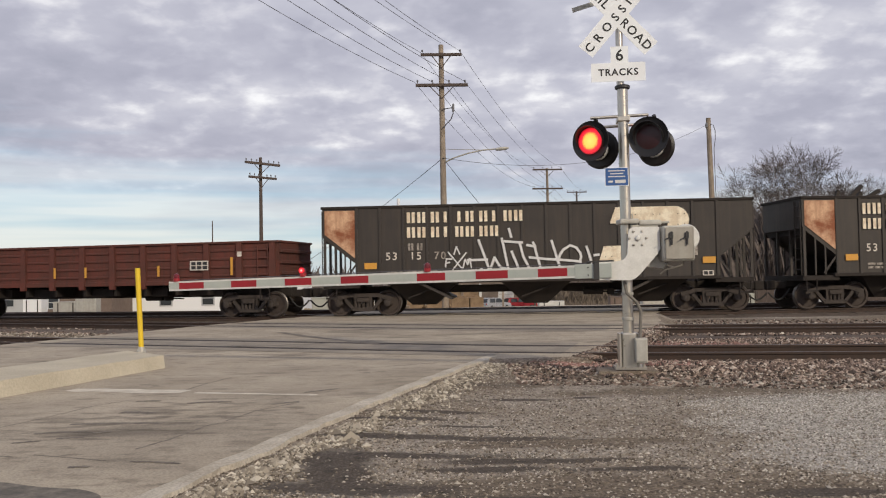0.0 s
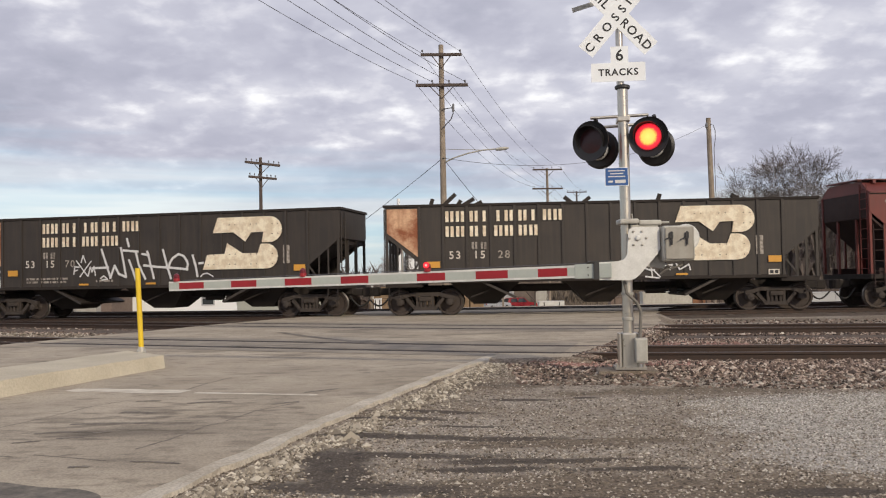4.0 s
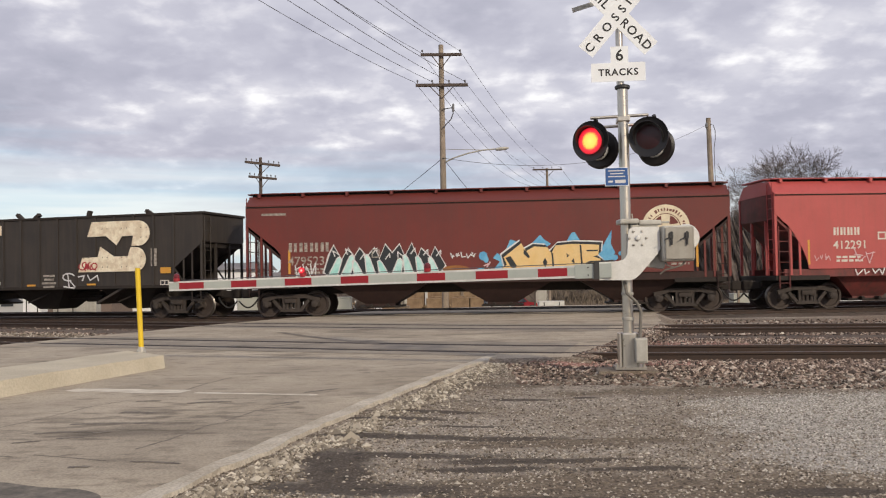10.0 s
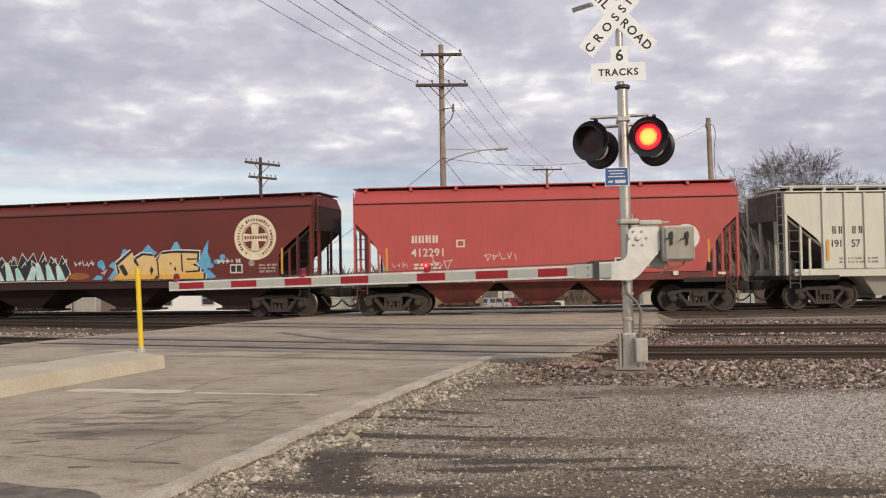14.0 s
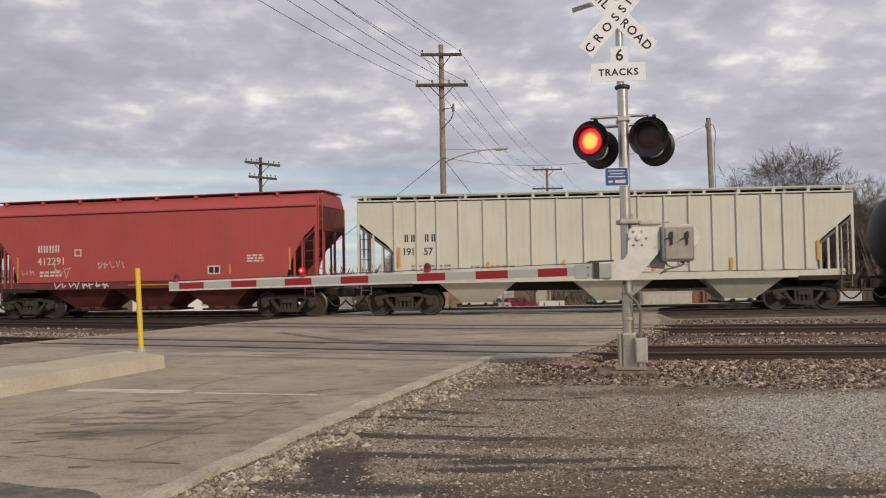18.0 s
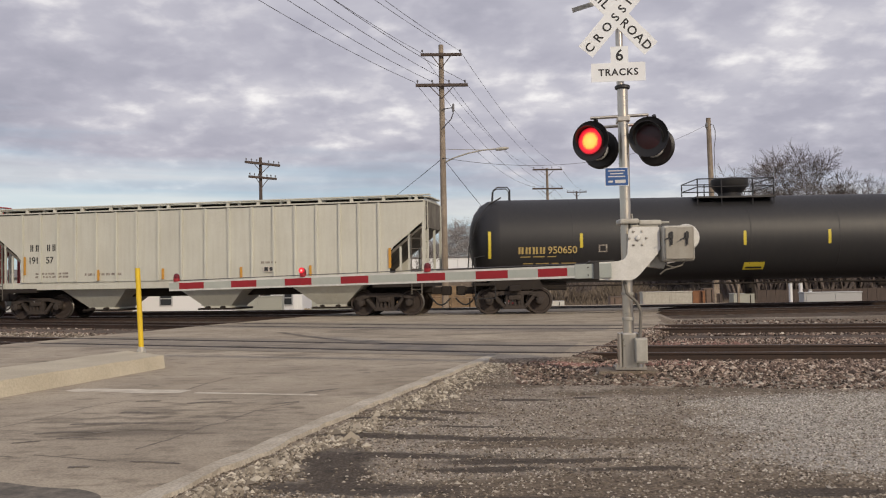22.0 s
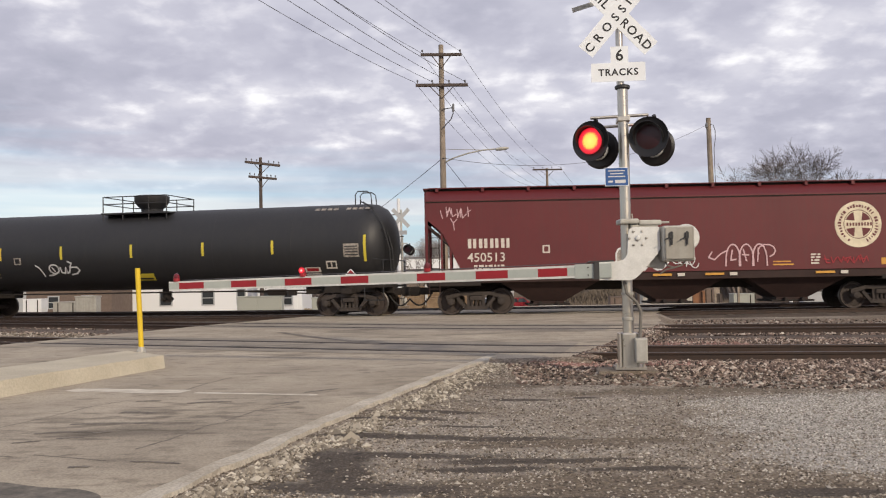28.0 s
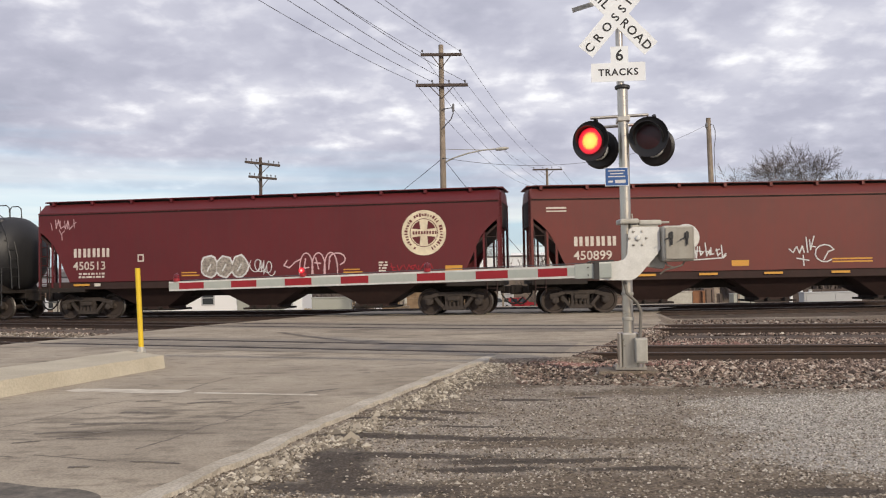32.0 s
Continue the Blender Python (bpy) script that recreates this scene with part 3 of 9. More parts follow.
def lathe(bm, prof, m, seg=24, caps=True):
    """Turns a profile of (r, h) round the z axis of m."""
    rings = []
    for r, h in prof:
        rings.append([bm.verts.new(m @ Vector((max(r, 0.0005) * math.cos(k * 2 * math.pi / seg), max(r, 0.0005) * math.sin(k * 2 * math.pi / seg), h))) for k in range(seg)])
    for a, b in zip(rings, rings[1:]):
        for k in range(seg):
            bm.faces.new((a[k], a[(k + 1) % seg], b[(k + 1) % seg], b[k]))
    if caps:
        bm.faces.new(rings[0][::-1])
        bm.faces.new(rings[-1])
    return bm


def prism(bm, outline, y0, y1):
    """An outline of (x, z), drawn through from y0 to y1."""
    a = [bm.verts.new((x, y0, z)) for x, z in outline]
    b = [bm.verts.new((x, y1, z)) for x, z in outline]
    n = len(a)
    bm.faces.new(a), bm.faces.new(b[::-1])
    for i in range(n):
        bm.faces.new((a[i], b[i], b[(i + 1) % n], a[(i + 1) % n]))
    bmesh.ops.recalc_face_normals(bm, faces=bm.faces)
    return bm


def along(bm, outline, x0, x1):
    """An outline of (y, z), drawn through from x0 to x1."""
    a = [bm.verts.new((x0, y, z)) for y, z in outline]
    b = [bm.verts.new((x1, y, z)) for y, z in outline]
    n = len(a)
    bm.faces.new(a), bm.faces.new(b[::-1])
    for i in range(n):
        bm.faces.new((a[i], b[i], b[(i + 1) % n], a[(i + 1) % n]))
    bmesh.ops.recalc_face_normals(bm, faces=bm.faces)
    return bm


def B():
    return bmesh.new()


def lettering(text, size, material, parent, m, name="lettering", bold=0.0, spacing=1.0, align="LEFT"):
    """Words in the built-in font as one thin mesh; they stand in the x-z plane, facing -y."""
    c = bpy.data.curves.new(name, "FONT")
    c.body, c.size, c.extrude, c.offset, c.space_character, c.align_x = text, size, 0.001, bold, spacing, align
    c.resolution_u = 3
    tmp = bpy.data.objects.new("tmp_text", c)
    scene.collection.objects.link(tmp)
    me = bpy.data.meshes.new_from_object(tmp.evaluated_get(bpy.context.evaluated_depsgraph_get()))
    bpy.data.objects.remove(tmp)
    bpy.data.curves.remove(c)
    me.name = name
    me.materials.clear()
    me.materials.append(M[material])
    ob = new(name, me)
    ob.parent = parent
    ob.matrix_basis = m @ pose(0, 0, 0, 90, 0, 0)
    return ob


# ---- the tracks' lines ----
FROM, SWING = 31.08, 5.817          # where the near side of the train crosses straight ahead; its turn in degrees
BENDS, BEND_END = (0.01039, 0.00917), 30.0
DIR = Vector((math.cos(radians(SWING)), -math.sin(radians(SWING)), 0))
OUT = Vector((math.sin(radians(SWING)), math.cos(radians(SWING)), 0))
HALF = 1.55


def line_at(u, lat):
    """A place on the bent main track: u along it, lat away from the side that faces the street."""
    bend = BENDS[u > 0]
    b = bend * u * u / 2 if abs(u) < BEND_END else bend * BEND_END * (abs(u) - BEND_END / 2)
    slope = bend * max(-BEND_END, min(BEND_END, u))
    n = (OUT - DIR * slope).normalized()
    return Vector((0, FROM, 0)) + DIR * u + OUT * b + n * lat


def car_pose(u, wheelbase):
    a, b = line_at(u - wheelbase / 2, HALF), line_at(u + wheelbase / 2, HALF)
    return Matrix.Translation((a + b) / 2) @ pose(0, 0, 0, 0, 0, math.degrees(math.atan2(b.y - a.y, b.x - a.x)))


TIMES = list(range(33))
GONE = [0.0, 3.57, 7.14, 10.73, 14.31, 17.86, 21.45, 25.09, 28.70, 32.35, 35.98, 39.65, 43.17, 46.79, 50.50, 54.16, 57.81, 61.48, 65.17, 68.87, 72.57, 76.26, 79.91, 83.61, 87.35, 91.07, 94.82, 98.58, 102.36, 106.12, 109.88, 113.64, 117.38]


def run(t):
    """Metres that the train has gone at t seconds."""
    h = [b - a for a, b in zip(TIMES, TIMES[1:])]
    v = [(b - a) / d for a, b, d in zip(GONE, GONE[1:], h)]
    k = max(i for i in range(len(h)) if TIMES[i] <= t or i == 0)
    m0 = v[0] if k == 0 else (v[k - 1] + v[k]) / 2
    m1 = v[k] if k == len(v) - 1 else (v[k] + v[k + 1]) / 2
    x = (t - TIMES[k]) / h[k]
    return ((2 * x**3 - 3 * x**2 + 1) * GONE[k] + (x**3 - 2 * x**2 + x) * h[k] * m0 + (3 * x**2 - 2 * x**3) * GONE[k + 1] + (x**3 - x**2) * h[k] * m1)


def side_y(track, x):
    """The near rail of the two nearer tracks."""
    y0, x0, s = ((14.29, 6.47, 0.144), (20.69, 9.39, 0.194))[track]
    t = (1.7 - x) / 0.8
    return y0 + s * (x0 - x) + 0.326 * 0.8 * (math.log1p(math.exp(t)) if t < 30 else t)


# ---- ground, road, tracks ----
def fall(x, y):
    """The land is level up to the tracks and falls away gently behind them."""
    d = max(0.0, y - 40.0 - 0.0 * x)
    kerb = x + 1.55 - (y - 6) * 0.27
    heap = 0.048 * max(0.0, min(1.0, 1.35 - kerb)) if kerb > -1.0 and 4 < y < 13.5 else 0.0
    heap += 0.11 * math.exp(-((x - 2.45) ** 2 + (y - 11.75) ** 2) / 0.9)
    return heap - min(d * 0.036, 3.3) - 0.08 - 0.13 * min(1.0, max(0.0, (y - 12.5) / 1.7)) * (1.0 if y > 16 else min(1.0, max(0.0, (x - 1.6) / 1.2)))


def make_ground():
    xs = [-900, -500, -250, -120, -70] + [-45 + 1.5 * i for i in range(28)] + [-3 + 0.4 * i for i in range(50)] + [18 + 1.5 * i for i in range(20)] + [55, 80, 130, 260, 520, 900]
    ys = [-300, -120, -50, -20, -8] + [-4 + 0.6 * i for i in range(42)] + [22.5 + 2.5 * i for i in range(48)] + [160, 220, 320, 520, 900, 1600]
    vs, fs = [], []
    for y in ys:
        for x in xs:
            z = fall(x, y)
            vs.append((x, y, z))
    w = len(xs)
    for j in range(len(ys) - 1):
        for i in range(w - 1):
            fs.append((j * w + i, j * w + i + 1, (j + 1) * w + i + 1, (j + 1) * w + i))
    me = bpy.data.meshes.new("ground")
    me.from_pydata(vs, [], fs)
    me.materials.append(M["gravel"])
    me.shade_smooth()
    tagged(new("ground", me), "packed gravel and brown dirt beside the road", "ground", kind="structure")


make_ground()

ROAD_RIGHT = [(-5.1, -8), (-2.15, 4.0), (-1.68, 6.0), (-0.94, 9.0), (0.62, 14.20), (2.05, 14.35), (5.65, 23.3), (8.3, 34.5), (15.2, 47), (50, 122)]
ROAD_LEFT = [(-18.5, -8), (-14.5, 4.0), (-13.8, 6.0), (-12.6, 9.0), (-10.6, 15.2), (-9.9, 19.5), (-7.2, 27.5), (-3.6, 36.5), (1.5, 47), (36, 122)]


def ragged_edges():
    """The two edges with more points, frayed where the road crosses the tracks."""
    rng = random.Random(21)
    for (a, b), (c, d) in zip(zip(ROAD_LEFT, ROAD_LEFT[1:]), zip(ROAD_RIGHT, ROAD_RIGHT[1:])):
        n = 10 if a[1] > 12 and a[1] < 36 else 1
        for i in range(n):
            f = i / n
            j = 0.10 if n > 1 and i else 0.0
            yield (a[0] + (b[0] - a[0]) * f + rng.uniform(-j, j), a[1] + (b[1] - a[1]) * f), (c[0] + (d[0] - c[0]) * f + rng.uniform(-j, j), c[1] + (d[1] - c[1]) * f)
    yield ROAD_LEFT[-1], ROAD_RIGHT[-1]


def make_road():
    bm = B()
    rows = []
    for (x0, y0), (x1, y1) in ragged_edges():
        row = []
        for i in range(9):
            f = i / 8
            x, y = x0 + (x1 - x0) * f, y0 + (y1 - y0) * f
            row.append(bm.verts.new((x, y, min(-0.012, fall(x, y) + 0.23))))
        rows.append(row)
    for a, b in zip(rows, rows[1:]):
        for i in range(8):
            bm.faces.new((a[i], a[i + 1], b[i + 1], b[i]))
    tagged(part("road", bm, "asphalt"), "worn grey-brown concrete road with dark cracks and stains", "road", kind="structure")


make_road()


def make_shoulders():
    """Earth and stone banked up against the edge of the road where it crosses the tracks."""
    rng = random.Random(5)
    edges = list(ragged_edges())
    for side, sign in ((0, -1), (1, 1)):
        line = [Vector((*e[side], 0)) for e in edges if 14.1 < e[1][1] < 31]
        bm = B()
        rings = []
        for i, p in enumerate(line):
            d = (line[min(i + 1, len(line) - 1)] - line[max(i - 1, 0)]).normalized()
            n = Vector((d.y, -d.x, 0)) * sign
            ring = []
            for w, z in ((-0.15, -0.018), (0.0, -0.012), (0.15, -0.035), (0.32, -0.11), (0.55, -0.24)):
                w2 = w * rng.uniform(0.75, 1.25)
                ring.append(bm.verts.new((p.x + n.x * w2, p.y + n.y * w2, z + rng.uniform(-0.012, 0.012) * (w > 0))))
            rings.append(ring)
        for r, s in zip(rings, rings[1:]):
            for i in range(4):
                bm.faces.new((r[i], r[i + 1], s[i + 1], s[i]))
        bmesh.ops.recalc_face_normals(bm, faces=bm.faces)
        if sum(f.normal.z for f in bm.faces) < 0:
            bmesh.ops.reverse_faces(bm, faces=bm.faces)
        tagged(part("shoulder", bm, "gravel", smooth=True), "packed earth and stones along the edge of the crossing", "shoulder", kind="structure")


make_shoulders()


def strip_on_road(name, pts, width, z, material, label):
    """A thin worn strip on the road: a crack, a patch, a line."""
    bm = B()
    rng = random.Random(len(pts) * 7 + int(width * 1000))
    left, right = [], []
    dense = []
    for (a, b) in zip(pts, pts[1:]):
        for i in range(8):
            dense.append(Vector((a[0] + (b[0] - a[0]) * i / 8, a[1] + (b[1] - a[1]) * i / 8, z)))
    dense.append(Vector((*pts[-1], z)))
    for i, p in enumerate(dense):
        d = (dense[min(i + 1, len(dense) - 1)] - dense[max(i - 1, 0)]).normalized()
        n = Vector((-d.y, d.x, 0)) * width / 2
        w = rng.uniform(0.6, 1.25)
        left.append(bm.verts.new(p + n * w)), right.append(bm.verts.new(p - n * rng.uniform(0.6, 1.25)))
    for i in range(len(dense) - 1):
        bm.faces.new((right[i], right[i + 1], left[i + 1], left[i]))
    return tagged(part(name, bm, material), label, "road marking", kind="structure")


def solid_strip(name, inner, outer, z0, z1, material, label, slope=0.04):
    """A kerb or median between two lines, with sloped faces."""
    bm = B()
    rings = []
    for (a, b) in zip(inner, outer):
        a, b = Vector((*a, 0)), Vector((*b, 0))
        d = (b - a).normalized() * slope
        rings.append([bm.verts.new((p.x, p.y, z)) for p, z in ((a, z0), (a + d, z1), (b - d, z1), (b, z0))])
    for r, s in zip(rings, rings[1:]):
        for i in range(3):
            bm.faces.new((r[i], r[i + 1], s[i + 1], s[i]))
    bm.faces.new(rings[0]), bm.faces.new(rings[-1][::-1])
    bmesh.ops.recalc_face_normals(bm, faces=bm.faces)
    for v in bm.verts:
        v.co += Vector((0, 0, 0.012 * noise.noise(v.co * 2.0)))
    return tagged(part(name, bm, material), label, name, kind="structure")


def subdivided_curve(pts, n):
    """A closed outline rounded between its points."""
    out = []
    k = len(pts)
    for i in range(k):
        p0, p1, p2, p3 = (Vector((*pts[(i + o) % k], 0)) for o in (-1, 0, 1, 2))
        for j in range(n):
            f = j / n
            q = 0.5 * (2 * p1 + (p2 - p0) * f + (2 * p0 - 5 * p1 + 4 * p2 - p3) * f * f + (3 * p1 - p0 - 3 * p2 + p3) * f ** 3)
            out.append((q.x, q.y))
    return out


def subdivided(pts, n):
    out = []
    for a, b in zip(pts, pts[1:]):
        out += [(a[0] + (b[0] - a[0]) * i / n, a[1] + (b[1] - a[1]) * i / n) for i in range(n)]
    return out + [pts[-1]]


KERB_IN = subdivided([(-5.2, -8), (-2.24, 4.0), (-1.91, 5.34), (-1.55, 6.79), (-1.25, 8.06), (-0.89, 9.43), (-0.59, 10.45), (-0.17, 11.92), (0.68, 14.64)], 12)
rk = random.Random(4)
KERB_OUT = [(x + 0.20 + 0.05 * noise.noise(Vector((x * 2.1, y * 1.3, 0))) + rk.uniform(-0.02, 0.02), y - 0.05) for x, y in KERB_IN]
solid_strip("kerb", KERB_IN, KERB_OUT, -0.12, 0.004, "kerb", "low crumbling pale concrete kerb along the gravel", 0.02)
MED_IN = subdivided([(-7.6, 1.0), (-5.16, 10.31), (-4.28, 13.62)], 8)
MED_OUT = [(x - 1.32 + 0.28 * k / 16, y + 0.36 + 0.85 * k / 16) for k, (x, y) in enumerate(MED_IN)]
solid_strip("median", MED_IN, MED_OUT, -0.03, 0.18, "median", "raised pale concrete median with a blunt end", 0.07)

strip_on_road("stop_line", [(-4.62, 11.0), (-3.1, 10.6)], 0.34, -0.0105, "line", "worn white stop line on the concrete road")
strip_on_road("stop_line", [(-2.95, 10.5), (-1.46, 10.09)], 0.11, -0.0108, "line", "almost worn away stop line on the concrete road")
for cr, cw in (([(-4.08, 8.15), (-3.95, 8.56), (-3.74, 9.52), (-3.47, 9.97)], 0.02), ([(-2.43, 6.97), (-2.29, 7.37), (-2.15, 8.1), (-2.03, 8.21)], 0.030), ([(-2.05, 8.31), (-1.91, 8.9), (-1.56, 9.5)], 0.026),
               ([(-3.14, 10.79), (-3.05, 11.47), (-2.91, 12.11)], 0.03), ([(-3.15, 6.81), (-2.49, 6.54)], 0.022), ([(-3.39, 6.77), (-3.29, 6.76)], 0.03), ([(-1.2, 13.0), (0.1, 13.9)], 0.03)):
    strip_on_road("crack", cr, cw, -0.0104, "stain", "thin dark crack in the concrete road")
for k, (sx, sy, ex, ey, sw) in enumerate(((-3.27, 8.98, -2.9, 8.9, 0.13), (-3.48, 8.27, -2.61, 8.24, 0.10), (-3.59, 7.77, -3.18, 7.84, 0.09), (-3.28, 7.5, -3.06, 7.55, 0.07), (-3.57, 7.32, -3.37, 7.4, 0.06), (-3.07, 7.75, -2.92, 7.82, 0.06),
                                           (-1.83, 9.36, -1.57, 9.55, 0.07), (-2.78, 9.57, -2.32, 9.64, 0.10), (-2.3, 6.49, -1.9, 6.38, 0.045), (-2.68, 6.31, -2.53, 6.33, 0.06), (-1.63, 10.31, -1.27, 10.63, 0.07), (-1.16, 12.33, -1.04, 12.38, 0.09), (-3.4, 9.78, -3.13, 9.79, 0.07))):
    strip_on_road("stain", [(sx, sy), ((sx + ex) / 2, (sy + ey) / 2 + 0.02), (ex, ey)], sw, -0.0100 + 0.0001 * k, "stain", "dark old stain on the concrete road")
# flat dark shape that paints a cast shadow onto the concrete
bm = B()
bm.faces.new([bm.verts.new((x, y, -0.0082)) for x, y in subdivided_curve([(-3.9, 5.0), (-2.6, 5.0), (-2.12, 5.2), (-2.10, 5.42), (-2.3, 5.62), (-2.62, 5.72), (-3.0, 5.9), (-3.6, 6.0)], 4)])
tagged(part("tar_patch", bm, "tar"), "smooth dark patch painted as a cast shadow on the concrete road", "road patch", kind="structure")


def rail_mesh(pts, z_top=0.0):
    """A rail along points: foot, web and head."""
    prof = [(-0.075, -0.172), (0.075, -0.172), (0.075, -0.158), (0.012, -0.14), (0.012, -0.045), (0.036, -0.035), (0.036, -0.004), (0.028, 0.0), (-0.028, 0.0), (-0.036, -0.004), (-0.036, -0.035), (-0.012, -0.045), (-0.012, -0.14), (-0.075, -0.158)]
    bm = B()
    rings = []
    for i, p in enumerate(pts):
        d = (pts[min(i + 1, len(pts) - 1)] - pts[max(i - 1, 0)]).normalized()
        n = Vector((-d.y, d.x, 0))
        rings.append([bm.verts.new(p + n * a + Vector((0, 0, b + z_top))) for a, b in prof])
    k = len(prof)
    for r, s in zip(rings, rings[1:]):
        for i in range(k):
            f = bm.faces.new((r[i], s[i], s[(i + 1) % k], r[(i + 1) % k]))
            f.material_index = 1 if 6 <= i <= 8 else 0
    bmesh.ops.recalc_face_normals(bm, faces=bm.faces)
    return bm


def near_line(track, off):
    pts = []
    x = -75.0
    while x < 75:
        d = (side_y(track, x + 0.1) - side_y(track, x - 0.1)) / 0.2
        n = Vector((-d, 1, 0)).normalized()
        pts.append(Vector((x, side_y(track, x), 0)) + n * off)
        x += 1.0 if abs(x) < 15 else 4.0
    return pts


def main_line(lat):
    return [line_at(u, lat) for u in list(range(-150, -32, 6)) + list(range(-32, 33, 2)) + list(range(36, 160, 6))]


LINES = []
for k in (0, 1):
    LINES.append((near_line(k, 0.0), near_line(k, 1.5), near_line(k, 0.75)))
LINES.append((main_line(HALF - 0.75), main_line(HALF + 0.75), main_line(HALF)))
LINES.append((main_line(HALF + 5.0), main_line(HALF + 6.5), main_line(HALF + 5.75)))
for a, b, c in LINES:
    for pts in (a, b):
        ob = part("rail", rail_mesh(pts, 0.0), "rail")
        ob.data.materials.append(M["railtop"])
        tagged(ob, "long brown steel rail with a shiny head", "rail", kind="structure")


def inside_road(p, grow=0.0):
    for (l0, l1), (r0, r1) in zip(zip(ROAD_LEFT, ROAD_LEFT[1:]), zip(ROAD_RIGHT, ROAD_RIGHT[1:])):
        for lo, hi in (((l0, l1), (r0, r1)),):
            yr0, yr1 = hi[0][1], hi[1][1]
            fr = (p[1] - yr0) / (yr1 - yr0)
            if 0 <= fr <= 1:
                xr = hi[0][0] + (hi[1][0] - hi[0][0]) * fr
                i = max(0, min(len(ROAD_LEFT) - 2, sum(1 for q in ROAD_LEFT[1:] if q[1] < p[1])))
                (ax, ay), (bx, by) = ROAD_LEFT[i], ROAD_LEFT[i + 1]
                xl = ax + (bx - ax) * (p[1] - ay) / (by - ay)
                return xl - grow < p[0] < xr + grow
    return False


def make_bed(k, pts):
    """A low bank of ballast under a track, and its ties."""
    bm = B()
    rings = []
    for i, p in enumerate(pts):
        d = (pts[min(i + 1, len(pts) - 1)] - pts[max(i - 1, 0)]).normalized()
        n = Vector((-d.y, d.x, 0))
        rings.append([bm.verts.new(p + n * o + Vector((0, 0, z + 0.02 * noise.noise(p * 0.7 + n * o)))) for o, z in ((-2.4, -0.26), (-1.6, -0.15), (0, -0.145), (1.6, -0.15), (2.4, -0.26))])
    for r, s in zip(rings, rings[1:]):
        for i in range(4):
            bm.faces.new((r[i], s[i], s[i + 1], r[i + 1]))
    bmesh.ops.recalc_face_normals(bm, faces=bm.faces)
    bed = tagged(part("ballast_bed", bm, "bed"), "low bank of stones under the track", "ballast", kind="structure")
    tie_bm = box(B(), -1.28, 1.28, -0.115, 0.115, -0.29, -0.135)
    first = None
    run_ = 0.0
    for a, b in zip(pts, pts[1:]):
        seg = (b - a).length
        while run_ < seg:
            p = a + (b - a) * (run_ / seg)
            run_ += 0.55
            if p.length > 46 or p.y < 5 or inside_road(p, 0.2):
                continue
            m = Matrix.Translation(p) @ pose(0, 0, 0, 0, 0, math.degrees(math.atan2(b.y - a.y, b.x - a.x)) + 90)
            if first is None:
                first = part("tie", tie_bm, "tie", bed)
                first.matrix_basis = m
            else:
                again(first, bed, m)
        run_ -= seg


for k, (a, b, c) in enumerate(LINES):
    make_bed(k, c)

# flangeways and timber beside the rails where the road crosses
for k, (a, b, c) in enumerate(LINES):
    for pts in (a, b):
        on = [p for i, p in enumerate(pts) if inside_road(p, 0.3)]
        if len(on) < 2:
            continue
        dense = []
        for p, q in zip(on, on[1:]):
            dense += [p + (q - p) * i / 4 for i in range(4)]
        dense.append(on[-1])
        bm = B()
        rings = []
        for i, p in enumerate(dense):
            d = (dense[min(i + 1, len(dense) - 1)] - dense[max(i - 1, 0)]).normalized()
            n = Vector((-d.y, d.x, 0))
            rings.append([bm.verts.new(p + n * o + Vector((0, 0, z))) for o, z in ((-0.10, -0.1), (-0.10, -0.008), (0.10, -0.008), (0.10, -0.1))])
        for r, s in zip(rings, rings[1:]):
            for i in range(3):
                bm.faces.new((r[i], s[i], s[i + 1], r[i + 1]))
        bmesh.ops.recalc_face_normals(bm, faces=bm.faces)
        tagged(part("crossing_seal", bm, "rubber"), "dark rubber seal along a rail in the road", "seal", kind="structure")


for k in (0, 1):
    for lo, hi in ((-0.75, -0.17), (0.17, 1.33), (1.67, 2.3)):
        low, high = near_line(k, lo), near_line(k, hi)
        bm = B()
        rows = []
        for p, q in zip(low, high):
            if inside_road(p, -0.25) and inside_road(q, -0.25):
                rows.append([bm.verts.new((v.x, v.y, -0.0070)) for v in (p, q)])
        for r, s in zip(rows, rows[1:]):
            bm.faces.new((r[0], s[0], s[1], r[1]))
        tagged(part("crossing_panel", bm, "panel"), "darker worn asphalt panel between the rails", "crossing panel", kind="structure")
strip_on_road("tyre_mark", [(-4.19, 22.6), (-2.93, 20.3), (-1.71, 18.4), (-1.2, 17.6)], 0.22, -0.0052, "stain", "dark rubber tyre mark across the tracks")
strip_on_road("tyre_mark", [(-5.7, 18.4), (-3.6, 17.85), (-1.5, 18.8)], 0.16, -0.0050, "stain", "dark rubber tyre mark across the tracks")


